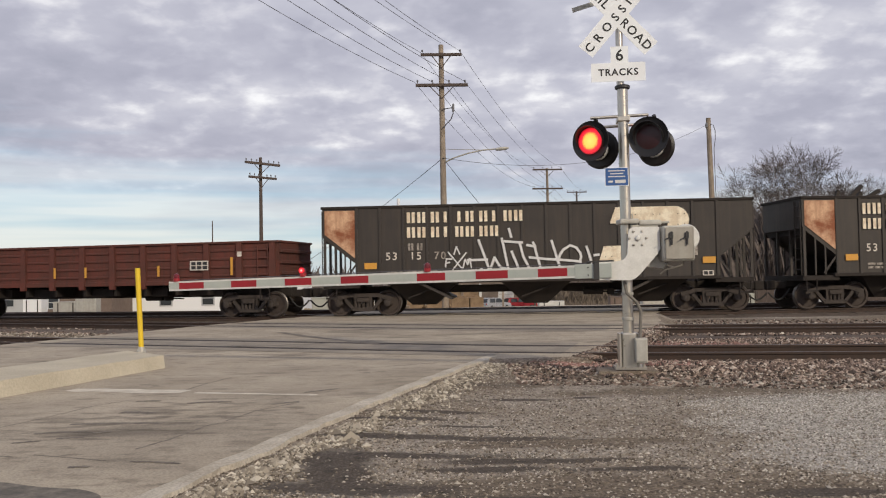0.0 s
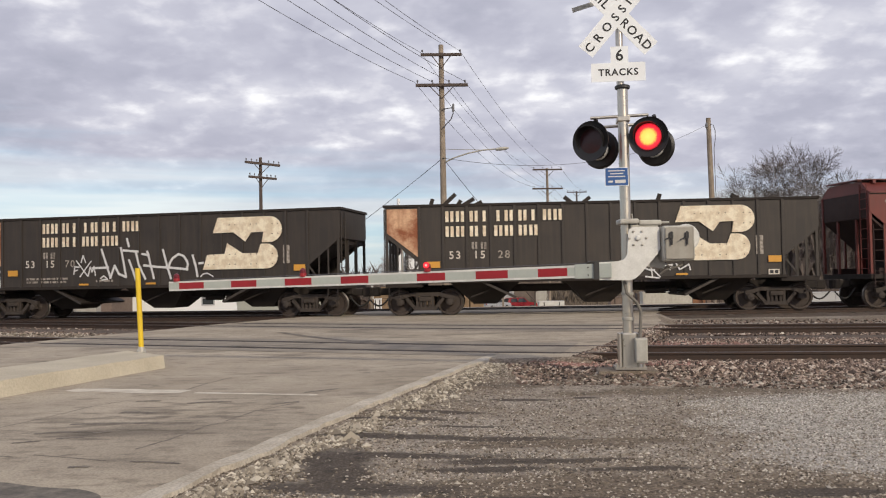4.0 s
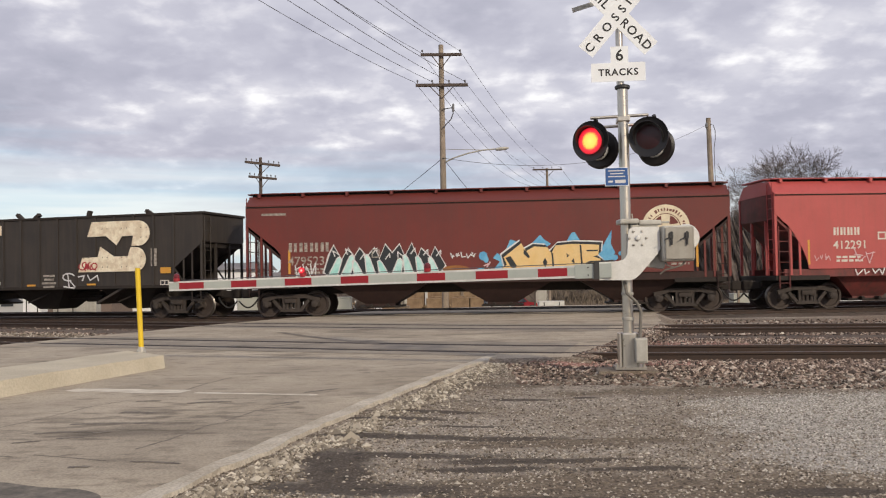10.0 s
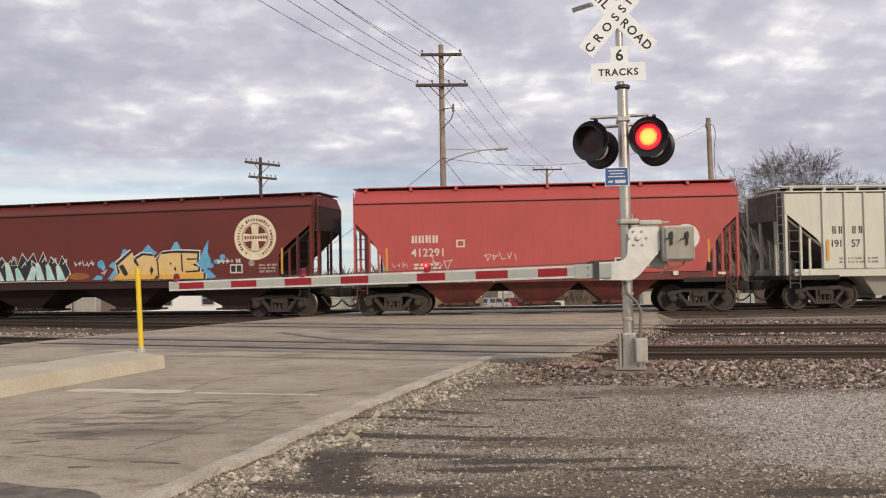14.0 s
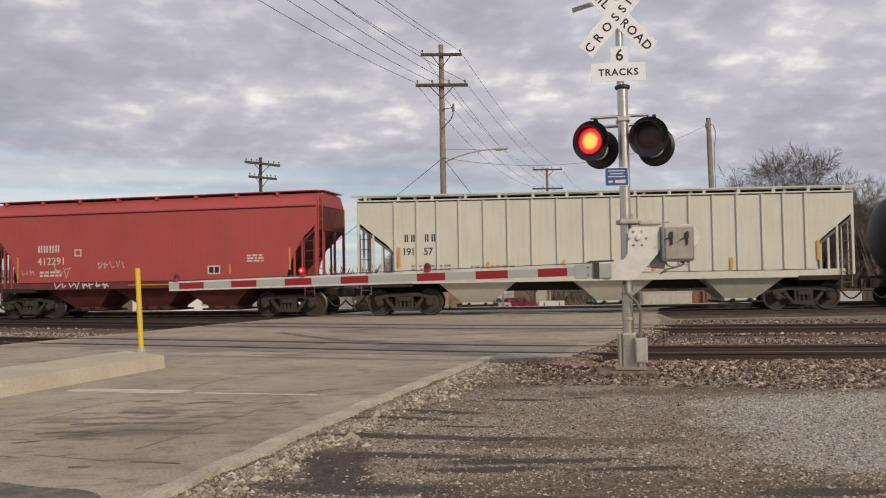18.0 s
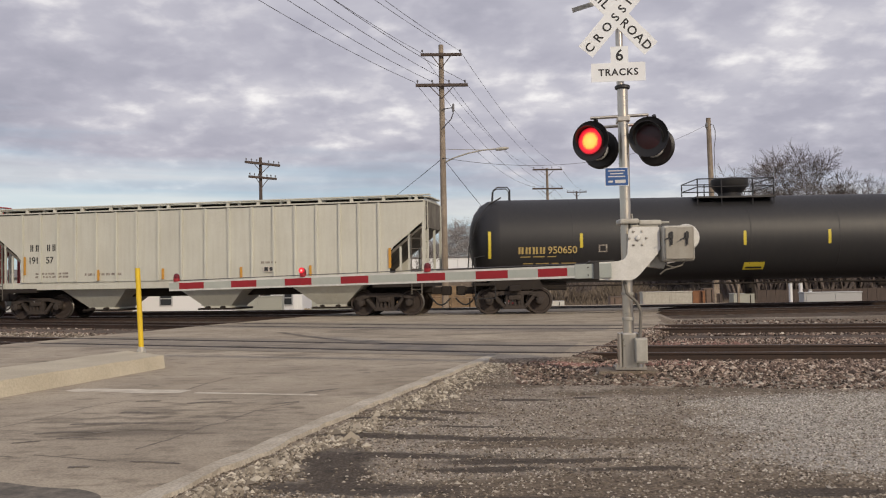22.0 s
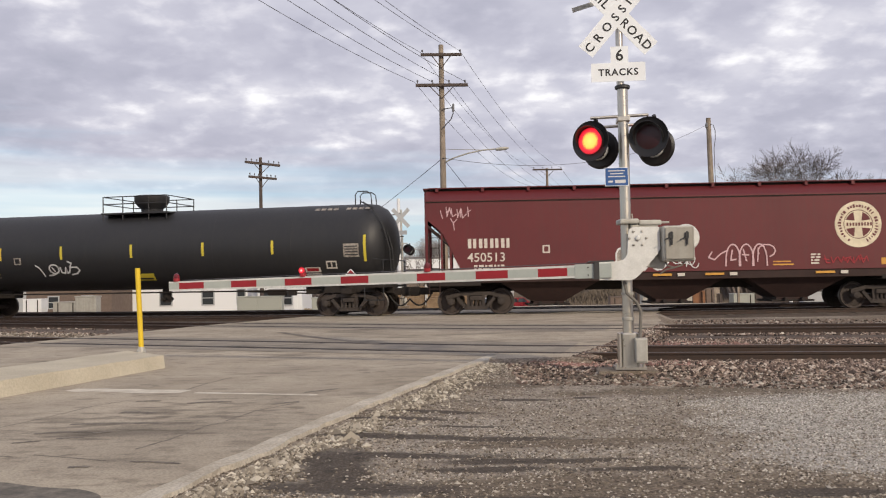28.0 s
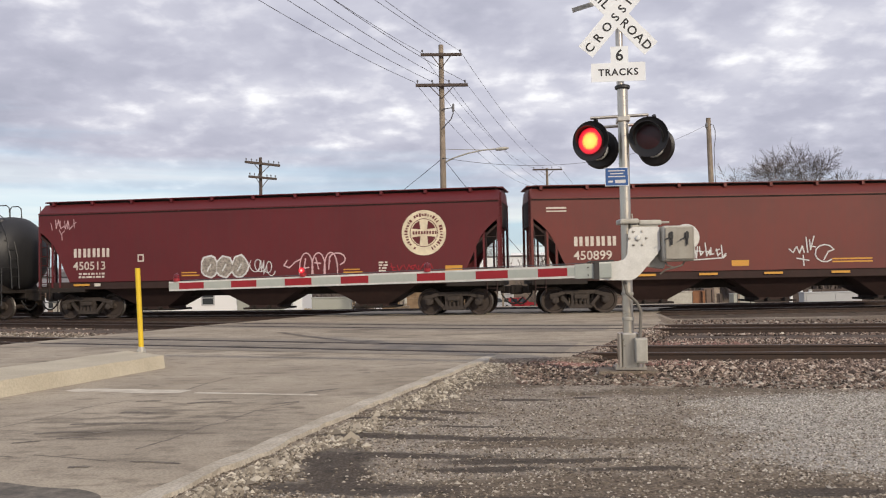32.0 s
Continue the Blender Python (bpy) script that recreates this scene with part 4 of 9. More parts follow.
def scatter_stones(name, n, place, size, material, label, seed):
    rng = random.Random(seed)
    base = [(1, 0, 0), (-1, 0, 0), (0, 1, 0), (0, -1, 0), (0, 0, 1), (0, 0, -1)]
    tri = [(0, 2, 4), (2, 1, 4), (1, 3, 4), (3, 0, 4), (2, 0, 5), (1, 2, 5), (3, 1, 5), (0, 3, 5)]
    vs, fs = [], []
    for _ in range(n):
        p = place(rng)
        if p is None:
            continue
        s = rng.uniform(*size) * (1.5 if rng.random() < 0.06 else 1)
        t = rng.uniform(0, 6.28)
        o = len(vs)
        sx, sy, sz = s * rng.uniform(0.7, 1.3), s * rng.uniform(0.6, 1.1), s * rng.uniform(0.45, 0.8)
        for x, y, z in base:
            x, y, z = x * sx * rng.uniform(0.7, 1.2), y * sy * rng.uniform(0.7, 1.2), z * sz + (x * rng.uniform(-0.3, 0.3) * sz)
            vs.append((p[0] + x * math.cos(t) - y * math.sin(t), p[1] + x * math.sin(t) + y * math.cos(t), p[2] + z))
        fs += [tuple(o + i for i in f) for f in tri]
    me = bpy.data.meshes.new(name)
    me.from_pydata(vs, [], fs)
    me.materials.append(M[material])
    tagged(new(name, me), label, "stones", kind="stuff")


def on_bed(k, span, lo, hi):
    def place(rng):
        x = rng.uniform(*span)
        o = rng.uniform(lo, hi)
        y = side_y(k, x) + o
        p = (x, y, -0.135 if -0.8 < o < 2.3 else max(fall(x, y) + 0.02, -0.19))
        return None if inside_road(p, -0.02) else p
    return place


def on_gravel(rng):
    y = 5.0 + 10.5 * rng.random() ** 1.5
    x = rng.uniform(-2.5, 0.62 * y + 0.5)
    kerb = -1.75 + (y - 6) * 0.27
    for patches, keep in ((SOIL_PATCHES, 0.06), (BARE_PATCHES, 0.4), (PALE_PATCHES, 0.3)):
        if any(((x - a) / c) ** 2 + ((y - b) / d) ** 2 < rng.uniform(0.5, 1.1) for a, b, c, d in patches) and rng.random() > keep:
            return None
    return (x, y, fall(x, y) + 0.002) if x > kerb + 0.15 else None


def on_pale(rng):
    """Fine pale stone lies in patches on the gravel."""
    a, b, c, d = PALE_PATCHES[rng.choice((0, 0, 0, 1, 1, 2, 3, 3))]
    r, t = rng.random() ** 0.6, rng.uniform(0, 6.283)
    x, y = a + c * r * math.cos(t) * 1.1, b + d * r * math.sin(t) * 1.1
    return (x, y, fall(x, y) + 0.002)


def by_kerb(rng):
    y = rng.uniform(4.5, 14.3)
    kerb = -1.55 + (y - 6) * 0.27
    x = kerb + abs(rng.gauss(0, 0.24)) + 0.08
    if any(((x - a) / c) ** 2 + ((y - b) / d) ** 2 < 1 for a, b, c, d in SOIL_PATCHES):
        return None
    return (x, y, fall(x, y) + 0.006)


def near_bank(rng):
    """The bank before the nearest rail, thinning out towards its foot."""
    x = rng.uniform(1.4, 13)
    o = 0.1 + 2.7 * (1 - math.sqrt(rng.random()))
    y = side_y(0, x) - o
    p = (x, y, -0.135 if o < 0.8 else max(fall(x, y) + 0.02, -0.19))
    return None if inside_road(p, -0.02) else p


scatter_stones("gravel_stones", 90000, on_gravel, (0.005, 0.0155), "pebbles", "loose grey gravel on packed dirt", 1)
scatter_stones("gravel_stones", 4200, by_kerb, (0.008, 0.030), "pale_stones", "broken pale stones along the kerb", 2)
scatter_stones("gravel_stones", 150, by_kerb, (0.028, 0.062), "pale_stones", "flat broken pieces of pale concrete along the kerb", 21)
scatter_stones("gravel_stones", 32000, on_pale, (0.004, 0.013), "fine_pale", "fine pale stones in patches on the gravel", 9)
scatter_stones("ballast_stones", 13000, near_bank, (0.022, 0.055), "ballast", "pinkish brown ballast stones beside the nearest rail", 3)


def before_bed(rng):
    """Stones that have rolled forward from the bank, fewer further away."""
    x = rng.uniform(0.9, 11)
    y = side_y(0, x) - 0.9 - 3.4 * rng.random() ** 1.5
    return (x, y, fall(x, y) + 0.008)


def road_edge(rng):
    f = rng.random()
    x, y = 2.05 + 3.6 * f, 14.35 + 8.95 * f
    o = abs(rng.gauss(0.05, 0.25))
    return (x + o, y, -0.012 - 0.17 * min(o, 1.0))


def by_mast(rng):
    """A spill of reddish stones between the road's edge and the signal."""
    x, y = rng.gauss(2.2, 0.28), rng.gauss(13.55, 0.2)
    p = (x, y, fall(x, y) + 0.035)
    return None if inside_road(p, -0.02) else p


scatter_stones("ballast_stones", 700, by_mast, (0.016, 0.036), "ballast_red", "reddish stones spilled beside the signal", 15)
scatter_stones("ballast_stones", 12000, before_bed, (0.012, 0.038), "ballast", "brown stones rolled forward from the track bank", 13)
scatter_stones("ballast_stones", 2600, road_edge, (0.015, 0.045), "ballast", "loose stones along the edge of the crossing", 14)
scatter_stones("ballast_stones", 7500, on_bed(0, (1.4, 17), 1.6, 5.6), (0.022, 0.045), "ballast", "pinkish ballast stones between two tracks", 4)
scatter_stones("ballast_stones", 1600, on_bed(0, (1.2, 4.2), -1.2, -0.2), (0.02, 0.045), "ballast_red", "reddish ballast stones at the crossing edge", 5)
scatter_stones("ballast_stones", 1500, on_bed(0, (3.6, 6.3), 2.0, 5.0), (0.02, 0.04), "ballast_red", "reddish ballast stones between two tracks", 6)
scatter_stones("ballast_stones", 11000, on_bed(1, (-18, 20), -2.6, 7.5), (0.025, 0.05), "ballast", "grey-brown ballast stones between far tracks", 7)
scatter_stones("ballast_stones", 4500, on_bed(1, (3, 17), -2.6, -0.1), (0.025, 0.05), "ballast", "brown ballast stones before the second track", 16)
scatter_stones("ballast_stones", 4500, on_bed(1, (3, 19), 1.6, 4.6), (0.025, 0.05), "ballast", "brown ballast stones behind the second track", 17)
scatter_stones("ballast_stones", 2500, on_bed(0, (-18, -9), 1.6, 6.0), (0.025, 0.05), "pebbles", "grey-brown ballast stones beside the road", 8)


# ---- crossing signal and gate ----
LAMPS_ONE, LAMPS_TWO = [], []       # the parts that light in turn


def lamp(parent, m, lit_list, front=True):
    """A round black background with a hood and a red lens; behind the lens sits the bright element."""
    bm = B()
    lathe(bm, [(0.02, 0.16), (0.14, 0.15), (0.17, 0.02), (0.255, 0.015), (0.285, -0.02), (0.285, -0.035), (0.245, -0.012), (0.175, -0.01), (0.175, -0.004)], pose(0, 0, 0, -90, 0, 0), 32, caps=False)
    bmesh.ops.recalc_face_normals(bm, faces=bm.faces)
    housing = part("lamp_housing", bm, "hood", parent, "round black lamp background", smooth=True)
    housing.matrix_basis = m
    bm = B()
    n = 22
    ring = []
    for i in range(n + 1):
        a = radians(-28 + 236 * i / n)
        reach = -0.15 if 40 < math.degrees(a) < 140 else -0.15 + 0.13 * min(1, (abs(math.degrees(a) - 90) - 50) / 68)
        ring.append([bm.verts.new((r * math.cos(a), y, r * math.sin(a))) for r, y in ((0.206, 0.0), (0.214, reach), (0.204, reach), (0.197, 0.0))])
    for a, b in zip(ring, ring[1:]):
        for k in range(4):
            bm.faces.new((a[k], a[(k + 1) % 4], b[(k + 1) % 4], b[k]))
    bmesh.ops.recalc_face_normals(bm, faces=bm.faces)
    if not front:
        part("back_cover", lathe(B(), [(0.02, 0.175), (0.10, 0.17), (0.135, 0.155), (0.165, 0.06)], pose(0, 0, 0, -90, 0, 0), 20, caps=False), "alu_light", housing, "pale back of the rear lamp", smooth=True)
    part("hood", bm, "hood", housing, "black hood over the lens", smooth=True)
    part("lens", lathe(B(), [(0.195, 0.0), (0.195, -0.006), (0.12, -0.022), (0.04, -0.03), (0.0, -0.031)], pose(0, 0, 0, 90, 0, 0) @ pose(0, 0, 0, 180, 0, 0), 28), "lens_dark", housing, "dark red glass lens", smooth=True)
    if front:
        bm = lathe(B(), [(0.190, 0.0), (0.12, -0.004), (0.06, -0.006), (0.0, -0.007)], pose(0, 0, 0, -90, 0, 0), 28, caps=False)
        glow = part("lamp_element", bm, "lamp_glow", housing, "bright red-orange light element")
        lit_list.append(glow)
    return housing


def crossbuck_blade(parent, m, words, size):
    """words: (text, place along the blade, spacing)."""
    bm = box(B(), -0.645, 0.645, -0.003, 0.003, -0.120, 0.120)
    blade = part("blade", bm, "white", parent, "white blade with black letters")
    blade.matrix_basis = m
    for text, start, spacing in words:
        lettering(text, size, "letter", blade, pose(start, -0.0045, -0.062), bold=0.003, spacing=spacing, align="CENTER")
    return blade


def crossbuck_front(s):
    crossbuck_blade(s, pose(-0.05, -0.015, 4.685, 0, -49, 0), (("CROSSING", 0.0, 1.85),), 0.160)
    crossbuck_blade(s, pose(-0.05, -0.002, 4.685, 0, 47, 0), (("RAIL", -0.36, 1.22), ("ROAD", 0.37, 1.22)), 0.165)
    pl = part("number_sign", box(B(), -0.115, 0.115, -0.003, 0.003, -0.115, 0.115), "white", s, "white plate with the number of tracks")
    pl.matrix_basis = pose(-0.03, -0.01, 4.14)
    lettering("6", 0.21, "letter", pl, pose(0, -0.0045, -0.072), bold=0.004, align="CENTER")
    pl = part("tracks_sign", box(B(), -0.355, 0.355, -0.003, 0.003, -0.125, 0.125), "white", s, "white plate with black letters")
    pl.matrix_basis = pose(-0.05, -0.02, 3.91)
    lettering("TRACKS", 0.128, "letter", pl, pose(0, -0.0045, -0.044), bold=0.003, spacing=1.15, align="CENTER")


def crossbuck_back(s):
    """The bare grey backs of the signs, as the far signal shows them."""
    for turn in (-48, 48):
        part("blade", box(B(), -0.645, 0.645, -0.003, 0.003, -0.10, 0.10), "siding_grey", s, "grey back of a blade").matrix_basis = pose(-0.05, -0.01 + 0.0002 * turn, 4.70, 0, turn, 0)
    part("tracks_sign", box(B(), -0.33, 0.33, -0.003, 0.003, -0.11, 0.11), "siding_grey", s, "grey back of a plate").matrix_basis = pose(-0.05, -0.02, 3.91)


def make_signal(name, x, y, z, turn, label, lists, full=True):
    s = thing(name, x, y, z, turn, label, "crossing signal")
    bm = B()
    tube(bm, [(0, 0, 0.40), (0, 0, 3.70)], 0.070, 20)
    part("mast", bm, "galv", s, "galvanised steel pipe", smooth=True)
    bm = B()
    lathe(bm, [(0.085, 3.68), (0.10, 3.69), (0.10, 3.72), (0.09, 3.73), (0.03, 3.75)], Matrix(), 18)
    part("mast_cap", bm, "black", s)
    bm = B()
    tube(bm, [(-0.02, 0.052, 3.72), (-0.02, 0.052, 5.15)], 0.050, 16)
    part("sign_post", bm, "galv", s, smooth=True)
    bm = box(B(), -0.095, 0.11, -0.13, 0.13, 0.0, 0.46, 0.02)
    for i in (-1, 1):
        box(bm, i * 0.118 - 0.012, i * 0.118 + 0.012, -0.15, 0.17, 0.0, 0.45)
    box(bm, -0.004, 0.012, -0.140, -0.128, 0.02, 0.44)
    box(bm, -0.19, 0.21, -0.2, 0.2, -0.01, 0.02)
    part("base", bm, "galv", s, "cast steel base")
    for bx in (-0.17, 0.17):
        part("bolt", lathe(B(), [(0.02, 0.02), (0.02, 0.06), (0.01, 0.07)], pose(bx, -0.17, 0), 8), "galv", s)
    bm = box(B(), 0.055, 0.215, -0.27, -0.14, 0.08, 0.40, 0.015)
    bx = part("junction_box", bm, "alu", s, "grey junction box")
    part("lid", box(B(), 0.068, 0.202, -0.283, -0.268, 0.10, 0.385, 0.006), "alu", bx)
    part("foundation", box(B(), -0.42, 0.36, -0.27, 0.33, -0.30, -0.022, 0.03), "brown_dirt", s, "stained concrete foundation")
    if not full:
        crossbuck_back(s)
    else:
        crossbuck_front(s)
    # rear crossbuck, seen from its back
    bm = B()
    bar(bm, (-0.62, 0.3, 4.86), (0.0, 0.12, 4.98), 0.06, 0.02)
    part("rear_blade", bm, "alu", s, "back of the rear crossbuck")
    # lamps
    bm = B()
    tube(bm, [(-0.43, 0.0, 3.31), (0.33, 0.0, 3.33)], 0.022, 10)
    tube(bm, [(-0.40, 0.25, 3.22), (0.42, 0.27, 3.26)], 0.022, 10)
    box(bm, -0.085, 0.085, -0.082, 0.16, 3.24, 3.31, 0.015)
    part("crossarm", bm, "galv", s, "pipe arm that carries the lamps")
    small = Matrix.Scale(0.93, 4)
    for i, lx in enumerate((-0.40, 0.37)):
        bm = B()
        tube(bm, [(lx + 0.03, 0.0, 3.32), (lx + 0.06, 0.06, 3.24), (lx + 0.06, 0.10, 3.08)], 0.028, 8)
        part("lamp_bracket", bm, "black", s)
        lamp(s, pose(lx - (0.03, 0.055)[i], -0.12, (2.985, 3.016)[i], 0, 0, -32 if i == 0 else -22) @ small, lists[i])
        lamp(s, pose(lx + (0.11, 0.08)[i], 0.30, (2.93, 2.945)[i], 0, 0, 150) @ small, None, front=False)
    if full:
        sign = part("notice", box(B(), -0.145, 0.145, -0.003, 0.003, -0.115, 0.115), "blue", s, "small blue notice")
        sign.matrix_basis = pose(-0.11, -0.082, 2.51)
        part("border", box(B(), -0.152, 0.152, -0.002, 0.002, -0.122, 0.122), "white", sign, "white border")
        for k, (w, zz) in enumerate(((0.22, 0.078), (0.17, 0.040), (0.22, 0.002))):
            part("text_bar", box(B(), -w / 2, w / 2, -0.006, -0.004, zz - 0.007, zz + 0.007), "graf_white", sign)
        part("text_bar", box(B(), -0.11, -0.05, -0.006, -0.004, -0.075, -0.05), "graf_white", sign)
        part("text_bar", box(B(), -0.02, 0.115, -0.006, -0.004, -0.085, -0.042), "graf_white", sign)
        bm = B()
        tube(bm, [(-0.05, -0.10, 1.14), (-0.02, -0.13, 0.98), (0.10, -0.15, 0.86), (0.155, -0.15, 0.74), (0.14, -0.16, 0.55), (0.13, -0.18, 0.40)], 0.021, 10)
        part("conduit", bm, "conduit", s, "flexible grey conduit", smooth=True)
        for zz in (0.62, 0.95):
            part("clamp", lathe(B(), [(0.076, zz), (0.079, zz + 0.005), (0.079, zz + 0.035), (0.076, zz + 0.04)], Matrix(), 18), "alu", s)
    return s


make_signal("crossing_signal", 2.42, 11.7, 0.07, -6, "railroad crossing signal with crossbuck and red lamps on a steel mast", (LAMPS_ONE, LAMPS_TWO))

ARM_LAMPS_ONE, ARM_LAMPS_TWO = [], []


def make_gate():
    g = thing("crossing_gate", 2.365, 11.70, 0, 0, "lowered crossing gate with a red and grey-white striped arm", "gate")
    # drive box and the motor housing on the mast
    bm = box(B(), 0.09, 0.46, -0.12, 0.16, 1.50, 1.95, 0.03)
    part("drive_box", bm, "alu", g, "grey drive housing on the mast")
    bm = box(B(), -0.05, 0.20, -0.16, 0.14, 1.95, 2.02, 0.02)
    box(bm, 0.20, 0.50, -0.14, 0.14, 1.93, 2.00, 0.02)
    part("cover", bm, "alu", g)
    bm = B()
    tube(bm, [(0.02, -0.02, 2.02), (0.02, -0.02, 2.08), (0.14, -0.02, 2.08), (0.14, -0.02, 2.02)], 0.012, 6)
    part("handle", bm, "alu", g)
    part("rod", tube(B(), [(0.5, -0.02, 1.97), (0.62, -0.05, 1.97)], 0.014, 6), "alu", g)
    bm = box(B(), 0.46, 0.87, -0.34, 0.0, 1.45, 1.91, 0.035)
    door = part("motor_case", bm, "alu", g, "square grey steel case with two latches")
    part("door", box(B(), 0.485, 0.845, -0.352, -0.338, 1.475, 1.885, 0.012), "case_door", door)
    for lx in (0.56, 0.76):
        bm = B()
        tube(bm, [(lx, -0.375, 1.83), (lx, -0.375, 1.66)], 0.013, 6)
        box(bm, lx - 0.02, lx + 0.02, -0.385, -0.352, 1.74, 1.82)
        tube(bm, [(lx, -0.375, 1.77), (lx - 0.10, -0.40, 1.72)], 0.007, 6)
        part("latch", bm, "black", door, "black latch")
    bm = lathe(B(), [(0.17, 0.0), (0.175, 0.01), (0.175, 0.05), (0.16, 0.06)], pose(0.80, -0.13, 1.76, 90, 0, 0), 28)
    part("round_plate", bm, "alu_light", g)
    bm = prism(B(), [(0.25, 1.40), (0.52, 1.36), (0.56, 1.46), (0.52, 1.58), (0.30, 1.56)], -0.10, 0.14)
    part("counterweight", bm, "alu", g)
    # cranked bracket
    out = [(-0.345, 1.225), (0.05, 1.215), (0.11, 1.235), (0.17, 1.28), (0.42, 1.56), (0.45, 1.62), (0.44, 1.90), (0.10, 1.905), (0.05, 1.875), (0.035, 1.80), (0.02, 1.55), (-0.02, 1.49), (-0.10, 1.465), (-0.345, 1.455)]
    bm = prism(B(), out, -0.23, -0.205)
    br = part("arm_bracket", bm, "alu_light", g, "pale cranked steel bracket")
    part("bracket_flange", prism(B(), [(-0.50, 1.456), (-0.15, 1.456), (-0.15, 1.485), (-0.45, 1.476)], -0.20, -0.06), "black", br, "dark flange behind the bracket")
    part("end_plate", box(B(), -0.42, -0.349, -0.238, -0.12, 1.238, 1.452), "black", br, "dark end plate of the bracket")
    bm = B()
    tube(bm, [(0.50, -0.22, 1.48), (0.53, -0.24, 1.40), (0.62, -0.25, 1.37), (0.72, -0.24, 1.40), (0.77, -0.22, 1.46)], 0.012, 6)
    tube(bm, [(0.62, -0.25, 1.37), (0.51, -0.24, 1.345), (0.44, -0.22, 1.29)], 0.012, 6)
    part("case_cable", bm, "conduit", g, "grey cable under the case", smooth=True)
    part("pivot", lathe(B(), [(0.035, 0), (0.035, 0.02), (0.02, 0.03)], pose(0.16, -0.231, 1.76, 90, 0, 0), 12), "alu_light", br)
    for k in range(6):
        a = k * math.pi / 3
        part("bolt", lathe(B(), [(0.015, 0), (0.015, 0.014), (0.008, 0.02)], pose(0.16 + 0.11 * math.cos(a), -0.231, 1.76 + 0.10 * math.sin(a), 90, 0, 0), 8), "galv", br)
    # the arm: a tapering board of red and pale fields
    a0, a1 = Vector((-0.345, -0.215, 1.345)), Vector((-6.81, 2.42, 1.232))
    length = (a1 - a0).length
    ex = (a1 - a0).normalized()
    turn = Matrix((ex, Vector((0, 0, 1)).cross(ex).normalized(), ex.cross(Vector((0, 0, 1)).cross(ex).normalized()))).transposed().to_4x4()
    arm = new("arm")
    arm.parent = g
    arm.matrix_basis = Matrix.Translation(a0) @ turn
    tagged(arm, "striped gate arm")
    edges = [0.0, 0.42, 0.82, 1.24, 1.70, 2.15, 2.58, 3.34, 3.79, 4.28, 4.74, 5.24, 5.70, 6.21, 6.68, 6.88]
    for i, (s0, s1) in enumerate(zip(edges, edges[1:])):
        h0, h1 = (0.084 - 0.010 * s / length for s in (s0, s1))
        bm = B()
        vs = [bm.verts.new(p) for s, h in ((s0, h0), (s1, h1)) for p in ((s, -0.015, -h), (s, 0.015, -h), (s, 0.015, h), (s, -0.015, h))]
        for f in ((0, 1, 2, 3), (7, 6, 5, 4), (0, 4, 5, 1), (1, 5, 6, 2), (2, 6, 7, 3), (3, 7, 4, 0)):
            bm.faces.new([vs[k] for k in f])
        bmesh.ops.recalc_face_normals(bm, faces=bm.faces)
        field = part("field", bm, "arm_white", arm)
        if i < 15:
            bm = B()
            vs = [bm.verts.new((s, y, zz)) for y in (0.0162, -0.0162) for s, zz in ((s0, -h0 * 0.66), (s1, -h0 * 0.66), (s1, h0 * 0.66), (s0, h0 * 0.66))]
            bm.faces.new(vs[:4]), bm.faces.new(vs[4:])
            red = i % 2 == 1
            part("panel", bm, "arm_red" if red else "arm_pale", field, "red reflective panel" if red else "grey-green reflective panel")
    part("arm_root", box(B(), -0.16, 0.32, -0.022, 0.022, -0.094, 0.094, 0.006), "arm_pale", arm, "pale steel splice")
    for s in (0.14,):
        for zz in (-0.05, 0.05):
            part("bolt", lathe(B(), [(0.009, 0), (0.009, 0.012)], pose(s, 0.023, zz, -90, 0, 0), 8), "black", arm)
    bm = B()
    tube(bm, [(0.1, 0, 0.105), (length * 0.35, 0, 0.10), (length * 0.7, 0, 0.095), (6.6, 0, 0.088)], 0.006, 5)
    part("cable", bm, "wire", arm)
    for s, lit in ((2.42, ARM_LAMPS_TWO), (4.43, ARM_LAMPS_ONE), (6.74, None)):
        bm = lathe(B(), [(0.045, 0.0), (0.05, 0.01), (0.05, 0.05), (0.03, 0.06)], pose(s, 0, 0.072), 12)
        body = part("arm_lamp", bm, "arm_red", arm, "small red arm lamp")
        part("lens", lathe(B(), [(0.048, 0.0), (0.05, 0.012), (0.045, 0.06), (0.02, 0.085), (0.0, 0.088)], pose(s, 0, 0.115), 14), "arm_lens", body, smooth=True)
        glow = part("lamp_element", lathe(B(), [(0.045, -0.014), (0.045, 0.008), (0.032, 0.020), (0.0, 0.026)], pose(0, 0, 0, 90, 0, 0), 18), "arm_glow", body, "glowing red element")
        glow.matrix_basis = pose(s, 0.036, 0.165)
        if lit is not None:
            lit.append(glow)
            glow["seat"] = s
        else:
            glow.matrix_basis = pose(s, 0.0, 0.15)


make_gate()


def make_marker_post():
    p = thing("marker_post", -4.93, 14.45, 0.17, 0, "leaning yellow plastic marker post on the median", "post")
    bm = B()
    tube(bm, [(0.0, 0, 0.06), (-0.028, 0, 0.7), (-0.055, 0, 1.37)], 0.041, 14)
    part("post", bm, "yellow", p, smooth=True)
    part("foot", lathe(B(), [(0.075, -0.02), (0.075, 0.02), (0.055, 0.07), (0.05, 0.09)], Matrix(), 14), "alu", p, "grey rubber foot")


make_marker_post()


# ---- poles and wires ----
def insulator(x, y, z):
    return lathe(B(), [(0.015, -0.08), (0.02, 0.0), (0.05, 0.02), (0.035, 0.05), (0.05, 0.07), (0.03, 0.11), (0.01, 0.12)], pose(x, y, z), 8)


